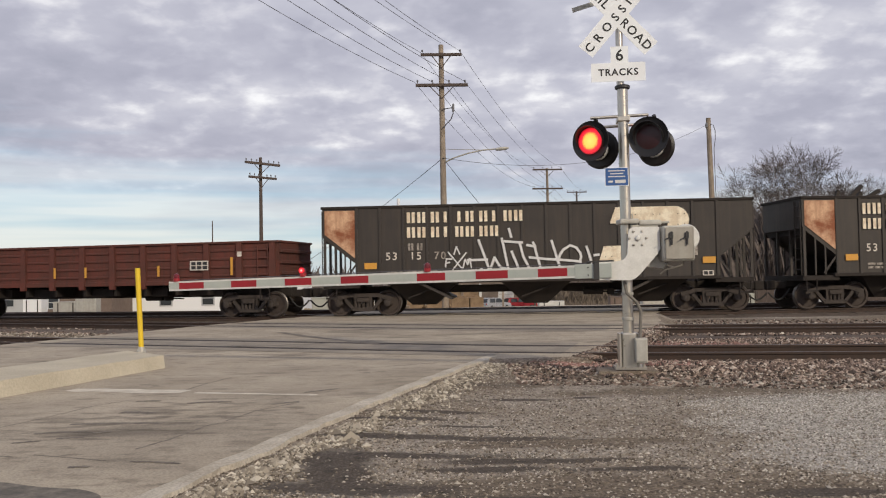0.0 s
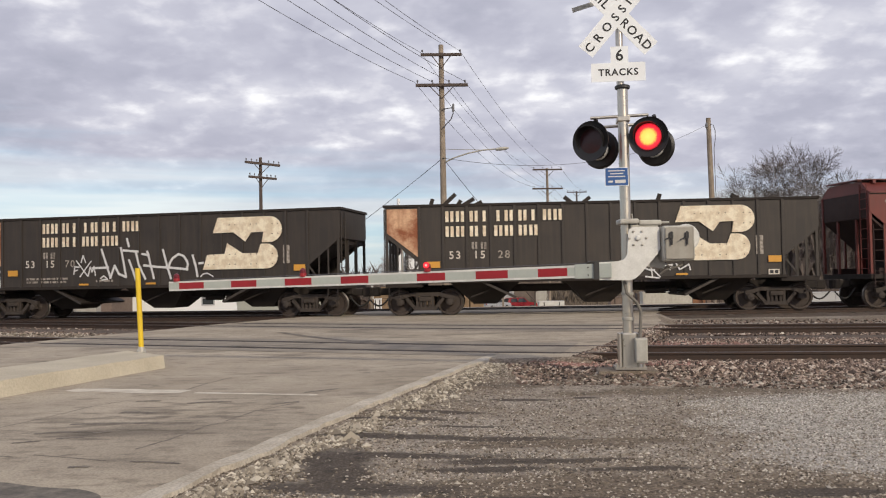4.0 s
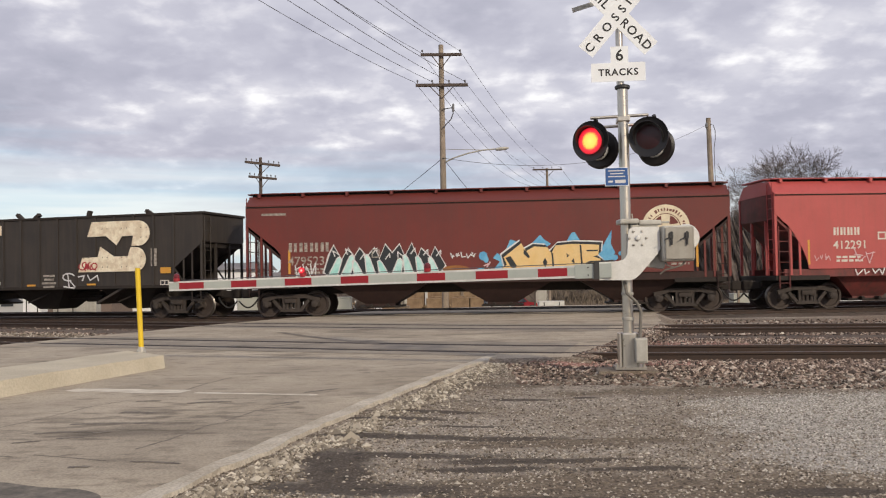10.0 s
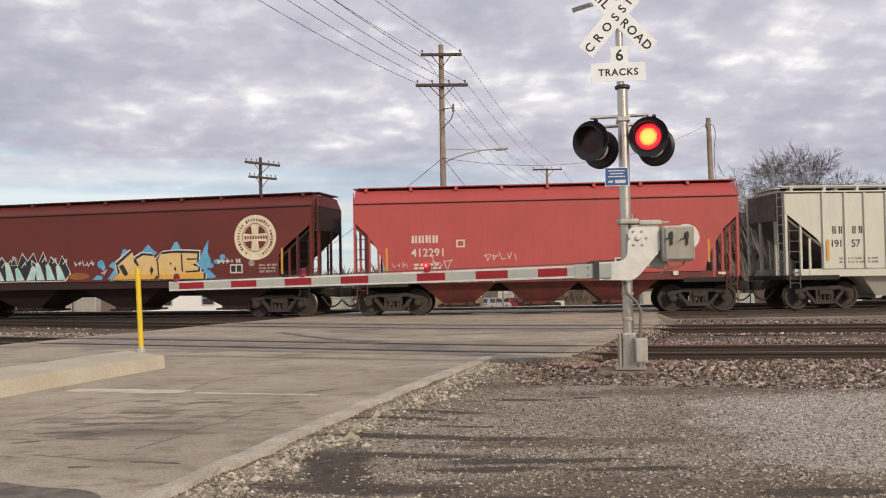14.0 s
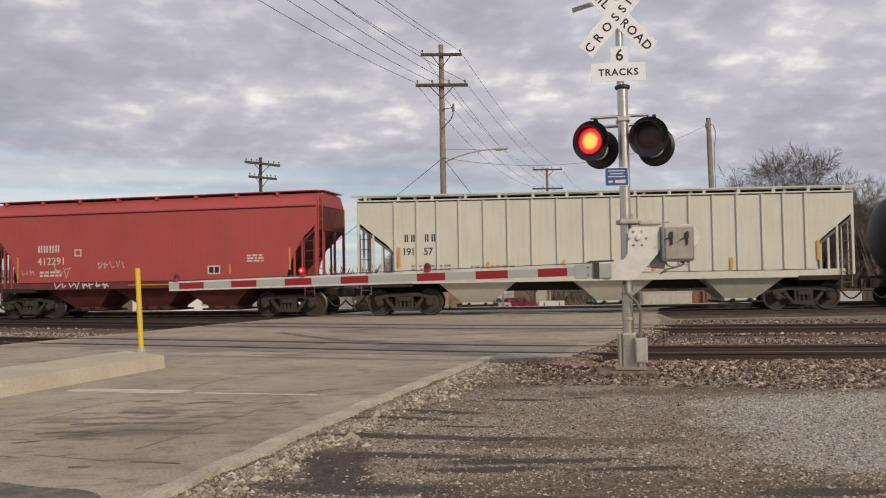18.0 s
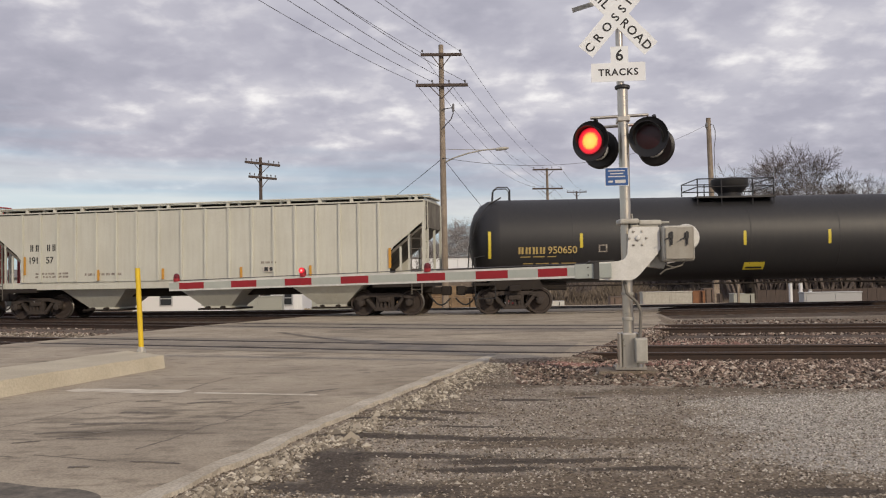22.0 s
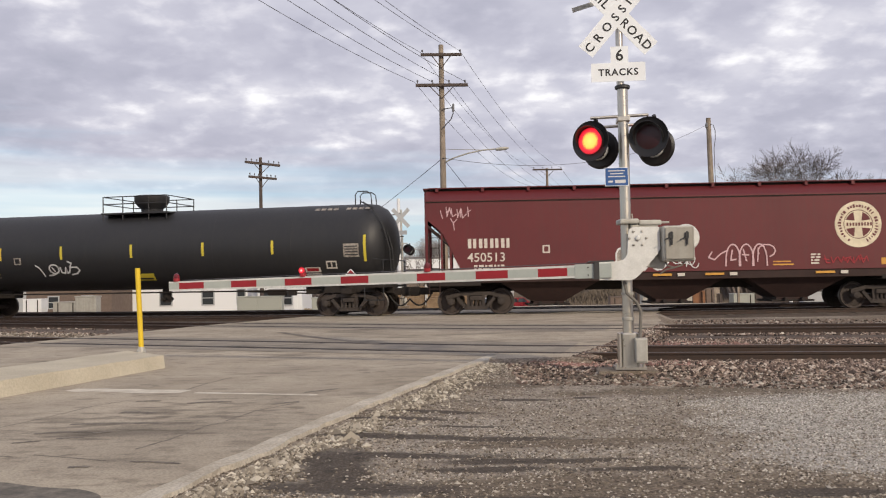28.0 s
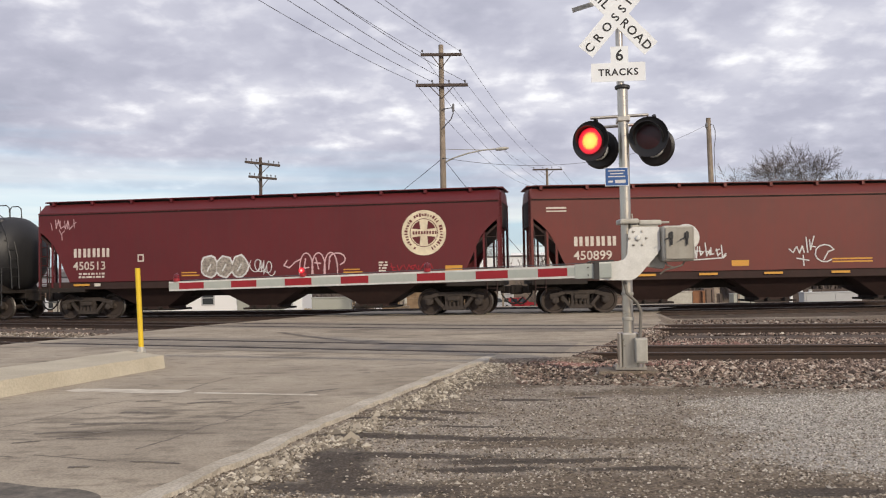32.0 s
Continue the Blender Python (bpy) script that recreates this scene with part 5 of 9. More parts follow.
def make_pole(name, x, y, base, top, r, arms, turn, material, label, lean=0.0):
    """arms: (height, half width, thickness, offsets of insulators)."""
    p = thing(name, x, y, base, turn, label, "utility pole")
    h = top - base
    bm = B()
    tube(bm, [(lean * k / 4, 0, h * k / 4 - (0.4 if k == 0 else 0)) for k in range(5)], r, 14, r * 0.68)
    part("pole", bm, material, p, smooth=True)
    for z, half, thick, offs in arms:
        z -= base
        a = part("crossarm", box(B(), -half, half, -0.16 - thick, -0.16, z - thick / 2, z + thick / 2, 0.01), "pole_dark", p, "dark wooden crossarm")
        for i in (-1, 1):
            bm = B()
            bar(bm, (i * half * 0.45, -0.17, z - 0.05), (0, -0.14, z - 0.62), 0.04, 0.02)
            part("brace", bm, "pole_dark", a)
        for o in offs:
            part("insulator", insulator(o, -0.16 - thick / 2, z + thick / 2 + 0.07), "ceramic", a)
    return p


main_pole = make_pole("utility_pole", 0.07, 42.0, -0.28, 12.45, 0.17, [(11.93, 0.98, 0.13, (-0.9, 0.9)), (10.47, 1.24, 0.14, (-1.15, -0.45, 0.34, 1.1))], 2, "pole", "tall weathered wooden utility pole with two crossarms and a street lamp")
bm = B()
tube(bm, [(0.12, -0.1, 7.10), (0.5, -0.25, 7.27), (1.2, -0.33, 7.48), (1.9, -0.38, 7.61), (2.55, -0.4, 7.66)], 0.035, 8)
tube(bm, [(0.12, -0.1, 7.72), (0.9, -0.28, 7.66), (1.8, -0.38, 7.62)], 0.014, 6)
part("lamp_arm", bm, "alu", main_pole)
bm = lathe(B(), [(0.02, -0.34), (0.09, -0.30), (0.13, -0.08), (0.11, 0.18), (0.05, 0.30)], Matrix.Translation((2.80, -0.42, 7.66)) @ pose(0, 0, 0, 0, 84, 0) @ Matrix.Diagonal((0.7, 1.0, 1.0, 1)), 14)
part("lamp_head", bm, "alu", main_pole, "grey street lamp head", smooth=True)
bm = B()
tube(bm, [(0.0, -0.2, 9.6), (0.45, -0.3, 9.65), (0.52, -0.3, 9.4), (0.4, -0.25, 9.1), (0.0, -0.2, 8.7)], 0.025, 6)
part("drop_loop", bm, "wire", main_pole)
part("fuse", lathe(B(), [(0.03, 9.45), (0.06, 9.5), (0.06, 9.8), (0.03, 9.85)], pose(0.52, -0.3, 0), 8), "ceramic", main_pole)
make_pole("utility_pole", 9.3, 78.0, -1.7, 10.9, 0.15, [(10.75, 1.3, 0.13, (-1.2, -0.4, 0.4, 1.2)), (9.07, 1.35, 0.13, (-1.2, -0.4, 0.4, 1.2))], 2, "pole", "wooden utility pole with two crossarms beyond the tracks")
far_pole = make_pole("utility_pole", 17.5, 115.0, -3.1, 12.4, 0.15, [(12.25, 1.3, 0.13, (-1.2, -0.4, 0.4, 1.2)), (10.2, 1.2, 0.13, (-1.1, 1.1)), (9.3, 0.9, 0.12, (-0.8, 0.8))], 2, "pole_dark", "far wooden utility pole with crossarms and two transformers")
for k in (-0.62, 0.62):
    part("transformer", lathe(B(), [(0.05, 9.9), (0.28, 9.95), (0.28, 10.8), (0.1, 10.9)], pose(k, -0.2, 0), 12), "black", far_pole, "dark transformer can")
make_pole("utility_pole", -12.3, 60.0, -0.9, 9.75, 0.15, [(9.3, 1.45, 0.16, (-1.38, -0.95, -0.5, 0.5, 0.95, 1.38)), (8.35, 1.15, 0.15, (-1.08, -0.7, -0.35, 0.35, 0.7, 1.08))], 50, "pole_dark", "dark wooden telegraph pole with two short crossarms")
plain_pole = make_pole("utility_pole", 18.45, 60.0, -0.9, 11.9, 0.23, [], 0, "pole", "plain wooden pole that leans slightly", lean=-0.25)
bm = B()
tube(bm, [(-0.2, -0.22, 12.35), (0.0, -0.24, 12.3), (0.14, -0.2, 11.9), (0.13, -0.2, 11.3), (0.03, -0.2, 10.7), (0.06, -0.22, 8.0), (0.10, -0.24, 4.0)], 0.022, 6)
part("cable", bm, "wire", plain_pole, "dark cable down the pole")
part("insulator", lathe(B(), [(0.03, 12.1), (0.09, 12.15), (0.09, 12.4), (0.03, 12.45)], pose(-0.42, -0.15, 0), 8), "ceramic", plain_pole)
make_pole("utility_pole", -18.2, 70.0, -1.2, 6.2, 0.06, [], 0, "pole_dark", "thin dark pole far behind the tracks")
make_pole("vent_pipe", -2.97, 60.0, -0.9, 6.78, 0.16, [], 0, "siding", "tall white pipe beyond the tracks")
make_pole("utility_pole", -14.6, 0.0, -0.08, 15.4, 0.17, [(14.9, 0.98, 0.13, (-0.9, 0.9)), (13.4, 1.6, 0.14, (-1.5, -0.42, 0.55, 0.92))], 2, "pole", "wooden utility pole beside the road with two crossarms")


def wire(p, q, sag, r=0.012):
    p, q = Vector(p), Vector(q)
    bm = B()
    n = 18
    tube(bm, [p + (q - p) * i / n - Vector((0, 0, sag * 4 * (i / n) * (1 - i / n))) for i in range(n + 1)], r, 5)
    tagged(part("wire", bm, "wire"), "dark overhead wire between poles", "wire", "overhead wires", "structure")


for o, z, o2 in ((-0.98, 12.06, -0.72), (0.9, 12.10, 0.72), (-1.28, 10.64, -1.5), (-0.43, 10.64, -0.42), (0.36, 10.64, 0.55), (1.1, 10.64, 0.92), (0.0, 12.5, -0.15)):
    wire((0.07 + o, 41.8, z), (-14.6 + o2, -0.2, z + 2.9), 1.24, 0.011)
for o, z, o2, z2, sag in ((-0.98, 12.06, -1.2, 10.9, 0.9), (0.9, 12.10, 1.2, 10.9, 0.85), (-1.28, 10.64, -1.2, 9.25, 1.0), (-0.43, 10.64, -0.4, 9.25, 1.0), (0.36, 10.64, 0.4, 9.25, 0.9), (1.1, 10.64, -0.4, 10.9, 0.35)):
    wire((0.07 + o, 41.8, z), (9.3 + o2, 77.8, z2), sag, 0.010)
    wire((9.3 + o2, 77.8, z2), (17.5 + o2, 114.8, z2 + 1.45 if z2 > 10 else z2 + 1.05), 0.5, 0.011)
wire((0.07, 41.8, 7.0), (18.2, 60, 11.5), 1.3, 0.011)
wire((0.07, 41.8, 7.0), (-13, 62, 0.5), 0.3, 0.014)
wire((0.07, 41.8, 7.0), (8.5, 60, -0.5), 0.3, 0.014)


# ---- trees ----
def make_tree(x, y, base, height, spread, seed, label, trunk=0.22, depth=5, category="tree", thin=0.022, bark="twig"):
    rng = random.Random(seed)
    t = thing("tree", x, y, base, 0, label, category)
    bm, tw = B(), B()

    def limb(p, d, length, r, level):
        q = p + d * length
        mid = p + d * length * 0.5 + Vector((rng.uniform(-1, 1), rng.uniform(-1, 1), rng.uniform(-0.4, 0.6))) * length * 0.07
        if level >= 5:
            tube(tw, [p, q], r, 3, r * 0.5)
        elif level < 3:
            tube(bm, [p, mid, q], r, 7 if level < 2 else 5, r * 0.62)
        else:
            tube(tw, [p, mid, q], r, 3, r * 0.5)
        if level >= depth:
            return
        n = rng.choice((2, 3, 3)) if level else rng.choice((3, 4))
        if level >= 3:
            n = 3 if level == 3 or category != "tree" else 4
        for k in range(n):
            a = rng.uniform(0, 6.283)
            bend = rng.uniform(0.35, 0.95) * spread
            side = d.orthogonal().normalized()
            side = (Matrix.Rotation(a, 3, d) @ side)
            nd = (d * math.cos(bend) + side * math.sin(bend) + Vector((0, 0, 0.12 if level < 4 else 0.0))).normalized()
            start = p + (q - p) * (1.0 if k < 2 else rng.uniform(0.45, 0.95))
            limb(start, nd, length * rng.uniform(0.62, 0.88), max(r * rng.uniform(0.42, 0.6), thin), level + 1)

    limb(Vector((0, 0, -0.2)), Vector((rng.uniform(-0.06, 0.06), 0, 1)).normalized(), height * 0.29, trunk, 0)
    part("trunk", bm, "bark" if bark == "twig" else bark, t, smooth=True)
    part("crown", tw, bark, t, "bare grey-brown twigs" if bark == "twig" else "bare grey twigs paled for haze")
    return t


make_tree(36.4, 84, -1.9, 14.8, 0.92, 3, "large bare deciduous tree behind the tracks", 0.24, 8, thin=0.011)
make_tree(27.4, 88, -2.0, 8.5, 1.15, 5, "bare spreading tree behind the tracks", 0.22, 7, thin=0.010)
make_tree(38.8, 86, -1.9, 10.3, 1.15, 8, "bare spreading tree behind the tracks", 0.22, 7, thin=0.010)
make_tree(36.0, 94, -2.2, 12.0, 1.15, 9, "bare tree with dense twigs behind the tracks", 0.22, 7, thin=0.010)
# far trees whose lighter bark colour imitates haze
for i, (tx, ty, th) in enumerate(((3.3, 139, 14.6), (0.6, 141, 13.0), (-3.6, 138, 11.5), (-6.0, 142, 11.0), (10.5, 146, 8.5))):
    make_tree(tx, ty, fall(tx, ty), th, 1.1, 120 + i, "bare tree paled for haze behind the long white building", 0.2, 7, thin=0.016, bark="twig_haze")
make_tree(30.3, 82, -1.8, 9.2, 1.2, 11, "bare tree with dense twigs behind the tracks", 0.2, 7, thin=0.010)
for i, (tx, ty, th) in enumerate(((31.5, 90, 9.6), (37.5, 83, 11.0), (40.5, 88, 10.0), (29.0, 86, 8.3), (35.5, 88, 11.4), (43.5, 92, 9.2), (33.6, 85, 9.8), (39.0, 92, 11.2), (34.5, 80, 9.4), (37.0, 90, 13.4), (41.8, 84, 9.0), (36.4, 85, 11.2))):
    make_tree(tx, ty, fall(tx, ty), th, 1.25, 60 + i, "bushy bare tree behind the tracks", 0.16, 7, thin=0.010)
for i, (tx, ty, th) in enumerate(((12, 118, 9), (15.5, 100, 7.5), (-3, 108, 8), (-9, 96, 6), (22, 104, 8.5), (46, 90, 9), (52, 100, 10), (-14, 90, 6.5), (8, 141, 9.5))):
    make_tree(tx, ty, fall(tx, ty), th, 1.0, 20 + i, "small bare tree among houses beyond the tracks", 0.16, 5)


def make_brush(name, n, area, height, seed, label, material="brush"):
    """A tangle of dry stems, one object."""
    rng = random.Random(seed)
    vs, fs = [], []
    for _ in range(n):
        x, y = rng.uniform(*area[0]), rng.uniform(*area[1])
        z = fall(x, y)
        h = height * rng.uniform(0.45, 1.1) * (0.7 + 0.5 * noise.noise(Vector((x * 0.2, y * 0.2, 3.0))))
        dx, dy = rng.uniform(-0.45, 0.45) * h, rng.uniform(-0.3, 0.3) * h
        w = rng.uniform(0.012, 0.03)
        o = len(vs)
        vs += [(x - w, y, z), (x + w, y, z), (x + dx * 0.4, y + dy * 0.4, z + h * 0.6), (x + dx, y + dy, z + h), (x, y + w, z)]
        fs += [(o, o + 1, o + 2), (o + 1, o + 4, o + 2), (o + 4, o, o + 2), (o + 2, o + 1, o + 3), (o + 2, o, o + 3)]
    me = bpy.data.meshes.new(name)
    me.from_pydata(vs, [], fs)
    me.materials.append(M[material])
    tagged(new(name, me), label, "brush", kind="stuff")


make_brush("dry_brush", 15000, ((20, 62), (88, 98)), 8.0, 31, "dense leafless brush under the trees", "twig")
make_brush("dry_brush", 16000, ((26, 46), (79, 88)), 9.5, 37, "dense haze of fine leafless stems among the trees", "twig")
make_brush("dry_brush", 9000, ((-20, 24), (142, 150)), 5.5, 32, "leafless hedge far behind the tracks", "twig")
make_brush("dry_brush", 16000, ((-160, 200), (180, 230)), 9.0, 33, "far leafless wood on the horizon", "twig")
make_brush("dry_brush", 11000, ((10.5, 31), (82, 87)), 2.9, 36, "dense low grey-brown brush behind the yard", "brush")
make_brush("dry_grass", 3500, ((-9.5, 1.8), (56.2, 57.4)), 0.75, 34, "straw-coloured dry grass beside the tracks", "straw")
make_brush("dry_brush", 6000, ((8, 32), (62, 74)), 0.75, 35, "low dry weeds beyond the tracks", "brush")


# ---- houses and yard things behind the tracks ----
def make_house(x, y, w, d, h, roof, turn, wall, label, windows, name="house", roof_mat="roof_grey"):
    e = thing(name, x, y, fall(x, y) - 0.05, turn, label, "house")
    part("wall", box(B(), -w / 2, w / 2, 0, d, 0, h), wall, e)
    bm = B()
    o = 0.35
    vs = [bm.verts.new(p) for p in ((-w / 2 - o, -o, h - 0.05), (w / 2 + o, -o, h - 0.05), (w / 2 + o, d / 2, h + roof), (-w / 2 - o, d / 2, h + roof), (-w / 2 - o, d + o, h - 0.05), (w / 2 + o, d + o, h - 0.05))]
    for f in ((0, 1, 2, 3), (3, 2, 5, 4), (0, 3, 4), (1, 5, 2), (0, 4, 5, 1)):
        bm.faces.new([vs[i] for i in f])
    bmesh.ops.recalc_face_normals(bm, faces=bm.faces)
    part("roof", bm, roof_mat, e)
    for wx, wz, ww, wh in windows:
        win = part("window", box(B(), wx - ww / 2 - 0.08, wx + ww / 2 + 0.08, -0.05, 0.02, wz - 0.08, wz + wh + 0.08), "siding_grey", e)
        part("pane", box(B(), wx - ww / 2, wx + ww / 2, -0.056, -0.051, wz, wz + wh / 2 - 0.03), "glass", win)
        part("pane", box(B(), wx - ww / 2, wx + ww / 2, -0.056, -0.051, wz + wh / 2 + 0.03, wz + wh), "glass", win)
    return e


make_house(-18.8, 62, 11.4, 8, 3.3, 0.5, 3, "siding", "white sided house with grey-framed windows beyond the tracks", ((-0.6, 0.85, 0.75, 0.9), (2.3, 0.85, 0.75, 0.9), (-4.2, 0.85, 0.8, 1.0), (4.6, 0.85, 0.5, 1.0)))
make_house(-11.3, 61.5, 3.2, 5, 2.6, 0.4, 2, "siding", "small white sided house beside the larger one", ((-1.0, 0.75, 0.5, 0.9), (0.5, 0.75, 0.5, 0.9)))
make_house(13.5, 138, 4.8, 6, 6.2, 2.6, 0, "siding", "small white garage with a pale roof", ((0.0, 1.2, 0.9, 0.9),), name="garage", roof_mat="siding")
make_house(-24.5, 58, 5.6, 6, 2.2, 0.5, 0, "brick_red", "low brown shed with red window frames", ((-1.0, 0.75, 0.6, 0.7), (1.2, 0.75, 0.6, 0.7)), name="shed")
make_house(-34, 66, 9, 7, 3.2, 0.6, 4, "siding_grey", "grey sided house beyond the tracks", ((-2, 1.0, 0.9, 1.0), (1.5, 1.0, 0.9, 1.0)))
make_house(30, 108, 10, 8, 4.0, 2.0, -8, "brick_red", "brown house among bare trees", ((-2.5, 1.3, 1.0, 1.2), (1.5, 1.3, 1.0, 1.2)))
make_house(48, 106, 11, 8, 4.2, 2.0, 5, "siding_grey", "grey house among bare trees", ((-2.5, 1.3, 1.0, 1.2), (1.5, 1.3, 1.0, 1.2)))


def make_warehouse(x0, x1, y, depth, top):
    """A long low building: white metal siding over grey and dull brown walls, flat roof with a dark edge."""
    base = fall((x0 + x1) / 2, y) - 0.1
    w, h = x1 - x0, top - base
    e = thing("warehouse", (x0 + x1) / 2, y, base, 0, "long low white building with a dull brown lower wall", "building")
    part("lower_wall", box(B(), -w / 2, w / 2, 0, depth, 0, h - 2.75), "dull_wall", e, "dull brown lower wall")
    part("middle_wall", box(B(), -w / 2, w / 2, 0, depth, h - 2.747, h - 1.55), "siding_grey", e, "grey middle wall")
    n = 12
    for k in range(n):
        part("siding_panel", box(B(), -w / 2 + k * w / n + 0.02, -w / 2 + (k + 1) * w / n - 0.02, -0.04, depth - 0.02, h - 1.545, h, 0.01), "siding", e)
    part("roof", box(B(), -w / 2 - 0.2, w / 2 + 0.2, -0.25, depth + 0.2, h + 0.003, h + 0.16, 0.02), "roof_grey", e)
    part("band", box(B(), -w / 2, w / 2, -0.10, -0.045, h - 1.72, h - 1.52), "pole_dark", e, "dark band under the siding")
    for k in (-0.38, -0.12, 0.14, 0.38):
        door = part("loading_door", box(B(), w * k - 1.1, w * k + 1.1, -0.07, -0.003, 0.1, 3.2, 0.01), "alu_light" if k == 0.14 else "alu", e)
        for z in (0.8, 1.55, 2.3):
            part("door_rib", box(B(), w * k - 1.05, w * k + 1.05, -0.095, -0.072, z, z + 0.08), "alu", door)


make_warehouse(-5.2, 16.5, 124, 8, 4.25)


def make_low_wall(x0, x1, y, h):
    """A stained tan wall with upright posts."""
    w = x1 - x0
    e = thing("low_wall", (x0 + x1) / 2, y, fall((x0 + x1) / 2, y) - 0.05, 0, "low tan stained concrete wall beyond the tracks", "wall")
    n = 6
    for k in range(n):
        part("wall_panel", box(B(), -w / 2 + k * w / n + 0.015, -w / 2 + (k + 1) * w / n - 0.015, 0, 0.25, 0, h - 0.12 * (k % 2), 0.02), "tan", e)
    for k in range(n + 1):
        part("post", box(B(), -w / 2 + k * w / n - 0.08, -w / 2 + k * w / n + 0.08, -0.16, -0.003, 0, h + 0.1, 0.015), "pole" if k % 3 else "alu_light", e)


make_low_wall(-4.7, 2.4, 58.4, 1.75)


def make_scrap(x, y, n, seed):
    """A heap of old steel bars and a wheel."""
    rng = random.Random(seed)
    e = thing("scrap_pile", x, y, fall(x, y), 0, "tangled pile of grey scrap metal beside the tracks", "scrap")
    for k in range(n):
        a, t = rng.uniform(0, 3.14), rng.uniform(0.1, 1.1)
        c = Vector((rng.uniform(-0.8, 0.8), rng.uniform(0, 0.8), 0.25 + rng.uniform(0.0, 0.4)))
        d = Vector((math.cos(a) * math.cos(t), 0.5 * math.sin(a) * math.cos(t), math.sin(t))) * rng.uniform(0.25, 0.6)
        bm = B()
        bar(bm, c - d, c + d, 0.05, 0.05)
        part("scrap_bar", bm, ("alu_light", "alu", "pole_dark", "under")[k % 4], e)
    part("scrap_wheel", lathe(B(), [(0.36, -0.06), (0.44, -0.06), (0.44, 0.06), (0.36, 0.06), (0.36, -0.06)], pose(0.5, -0.2, 0.46, 90, 0, 25), 20), "pole_dark", e)
    part("scrap_base", box(B(), -0.9, 0.9, 0, 0.9, -0.05, 0.22, 0.05), "pole_dark", e)


make_scrap(-5.4, 53.6, 24, 71)


def make_cabinet(x, y, w, h, material, label):
    z = fall(x, y)
    c = thing("cabinet", x, y, z, 0, label, "cabinet")
    part("body", box(B(), -w / 2, w / 2, 0, 0.8, 0, h, 0.03), material, c)
    part("lid", box(B(), -w / 2 - 0.03, w / 2 + 0.03, -0.03, 0.83, h + 0.002, h + 0.07, 0.015), material, c)
    for k in (-0.25, 0.25):
        part("door", box(B(), w * k - w * 0.21, w * k + w * 0.21, -0.022, -0.002, 0.08, h - 0.06), material, c)


make_cabinet(-10.4, 50, 2.5, 1.0, "cabinet", "low grey-green steel cabinet beside the tracks")
make_cabinet(-8.4, 51, 0.5, 1.25, "siding", "narrow white steel cabinet beside the tracks")
make_cabinet(-6.6, 52, 2.3, 0.9, "cabinet", "low grey-green steel cabinet beside the tracks")
make_cabinet(-20.6, 51, 1.2, 1.2, "alu", "pale grey steel cabinet beside the tracks")
make_cabinet(12.6, 50, 2.8, 0.85, "alu", "long pale concrete bin beside the tracks")
make_cabinet(22.8, 52, 3.4, 0.7, "siding_grey", "long grey concrete bin beside the tracks")


def make_block(x, y, w, h, turn):
    b = thing("concrete_block", x, y, fall(x, y), turn, "large tan stained concrete block beside the tracks", "block", "concrete blocks")
    part("block", box(B(), -w / 2, w / 2, 0, 0.7, 0, h, 0.05), "tan", b)
    part("lug", box(B(), -w / 4, w / 4, 0.25, 0.45, h + 0.002, h + 0.10, 0.03), "tan", b)


for k, (bx, by, bw) in enumerate(((-3.88, 55.2, 1.62), (-2.06, 55, 1.38), (-0.45, 55.1, 1.28), (1.0, 55, 1.10), (2.05, 55.1, 0.85))):
    make_block(bx, by, bw, 0.86, (-3, 4, 2, -5, 6)[k])


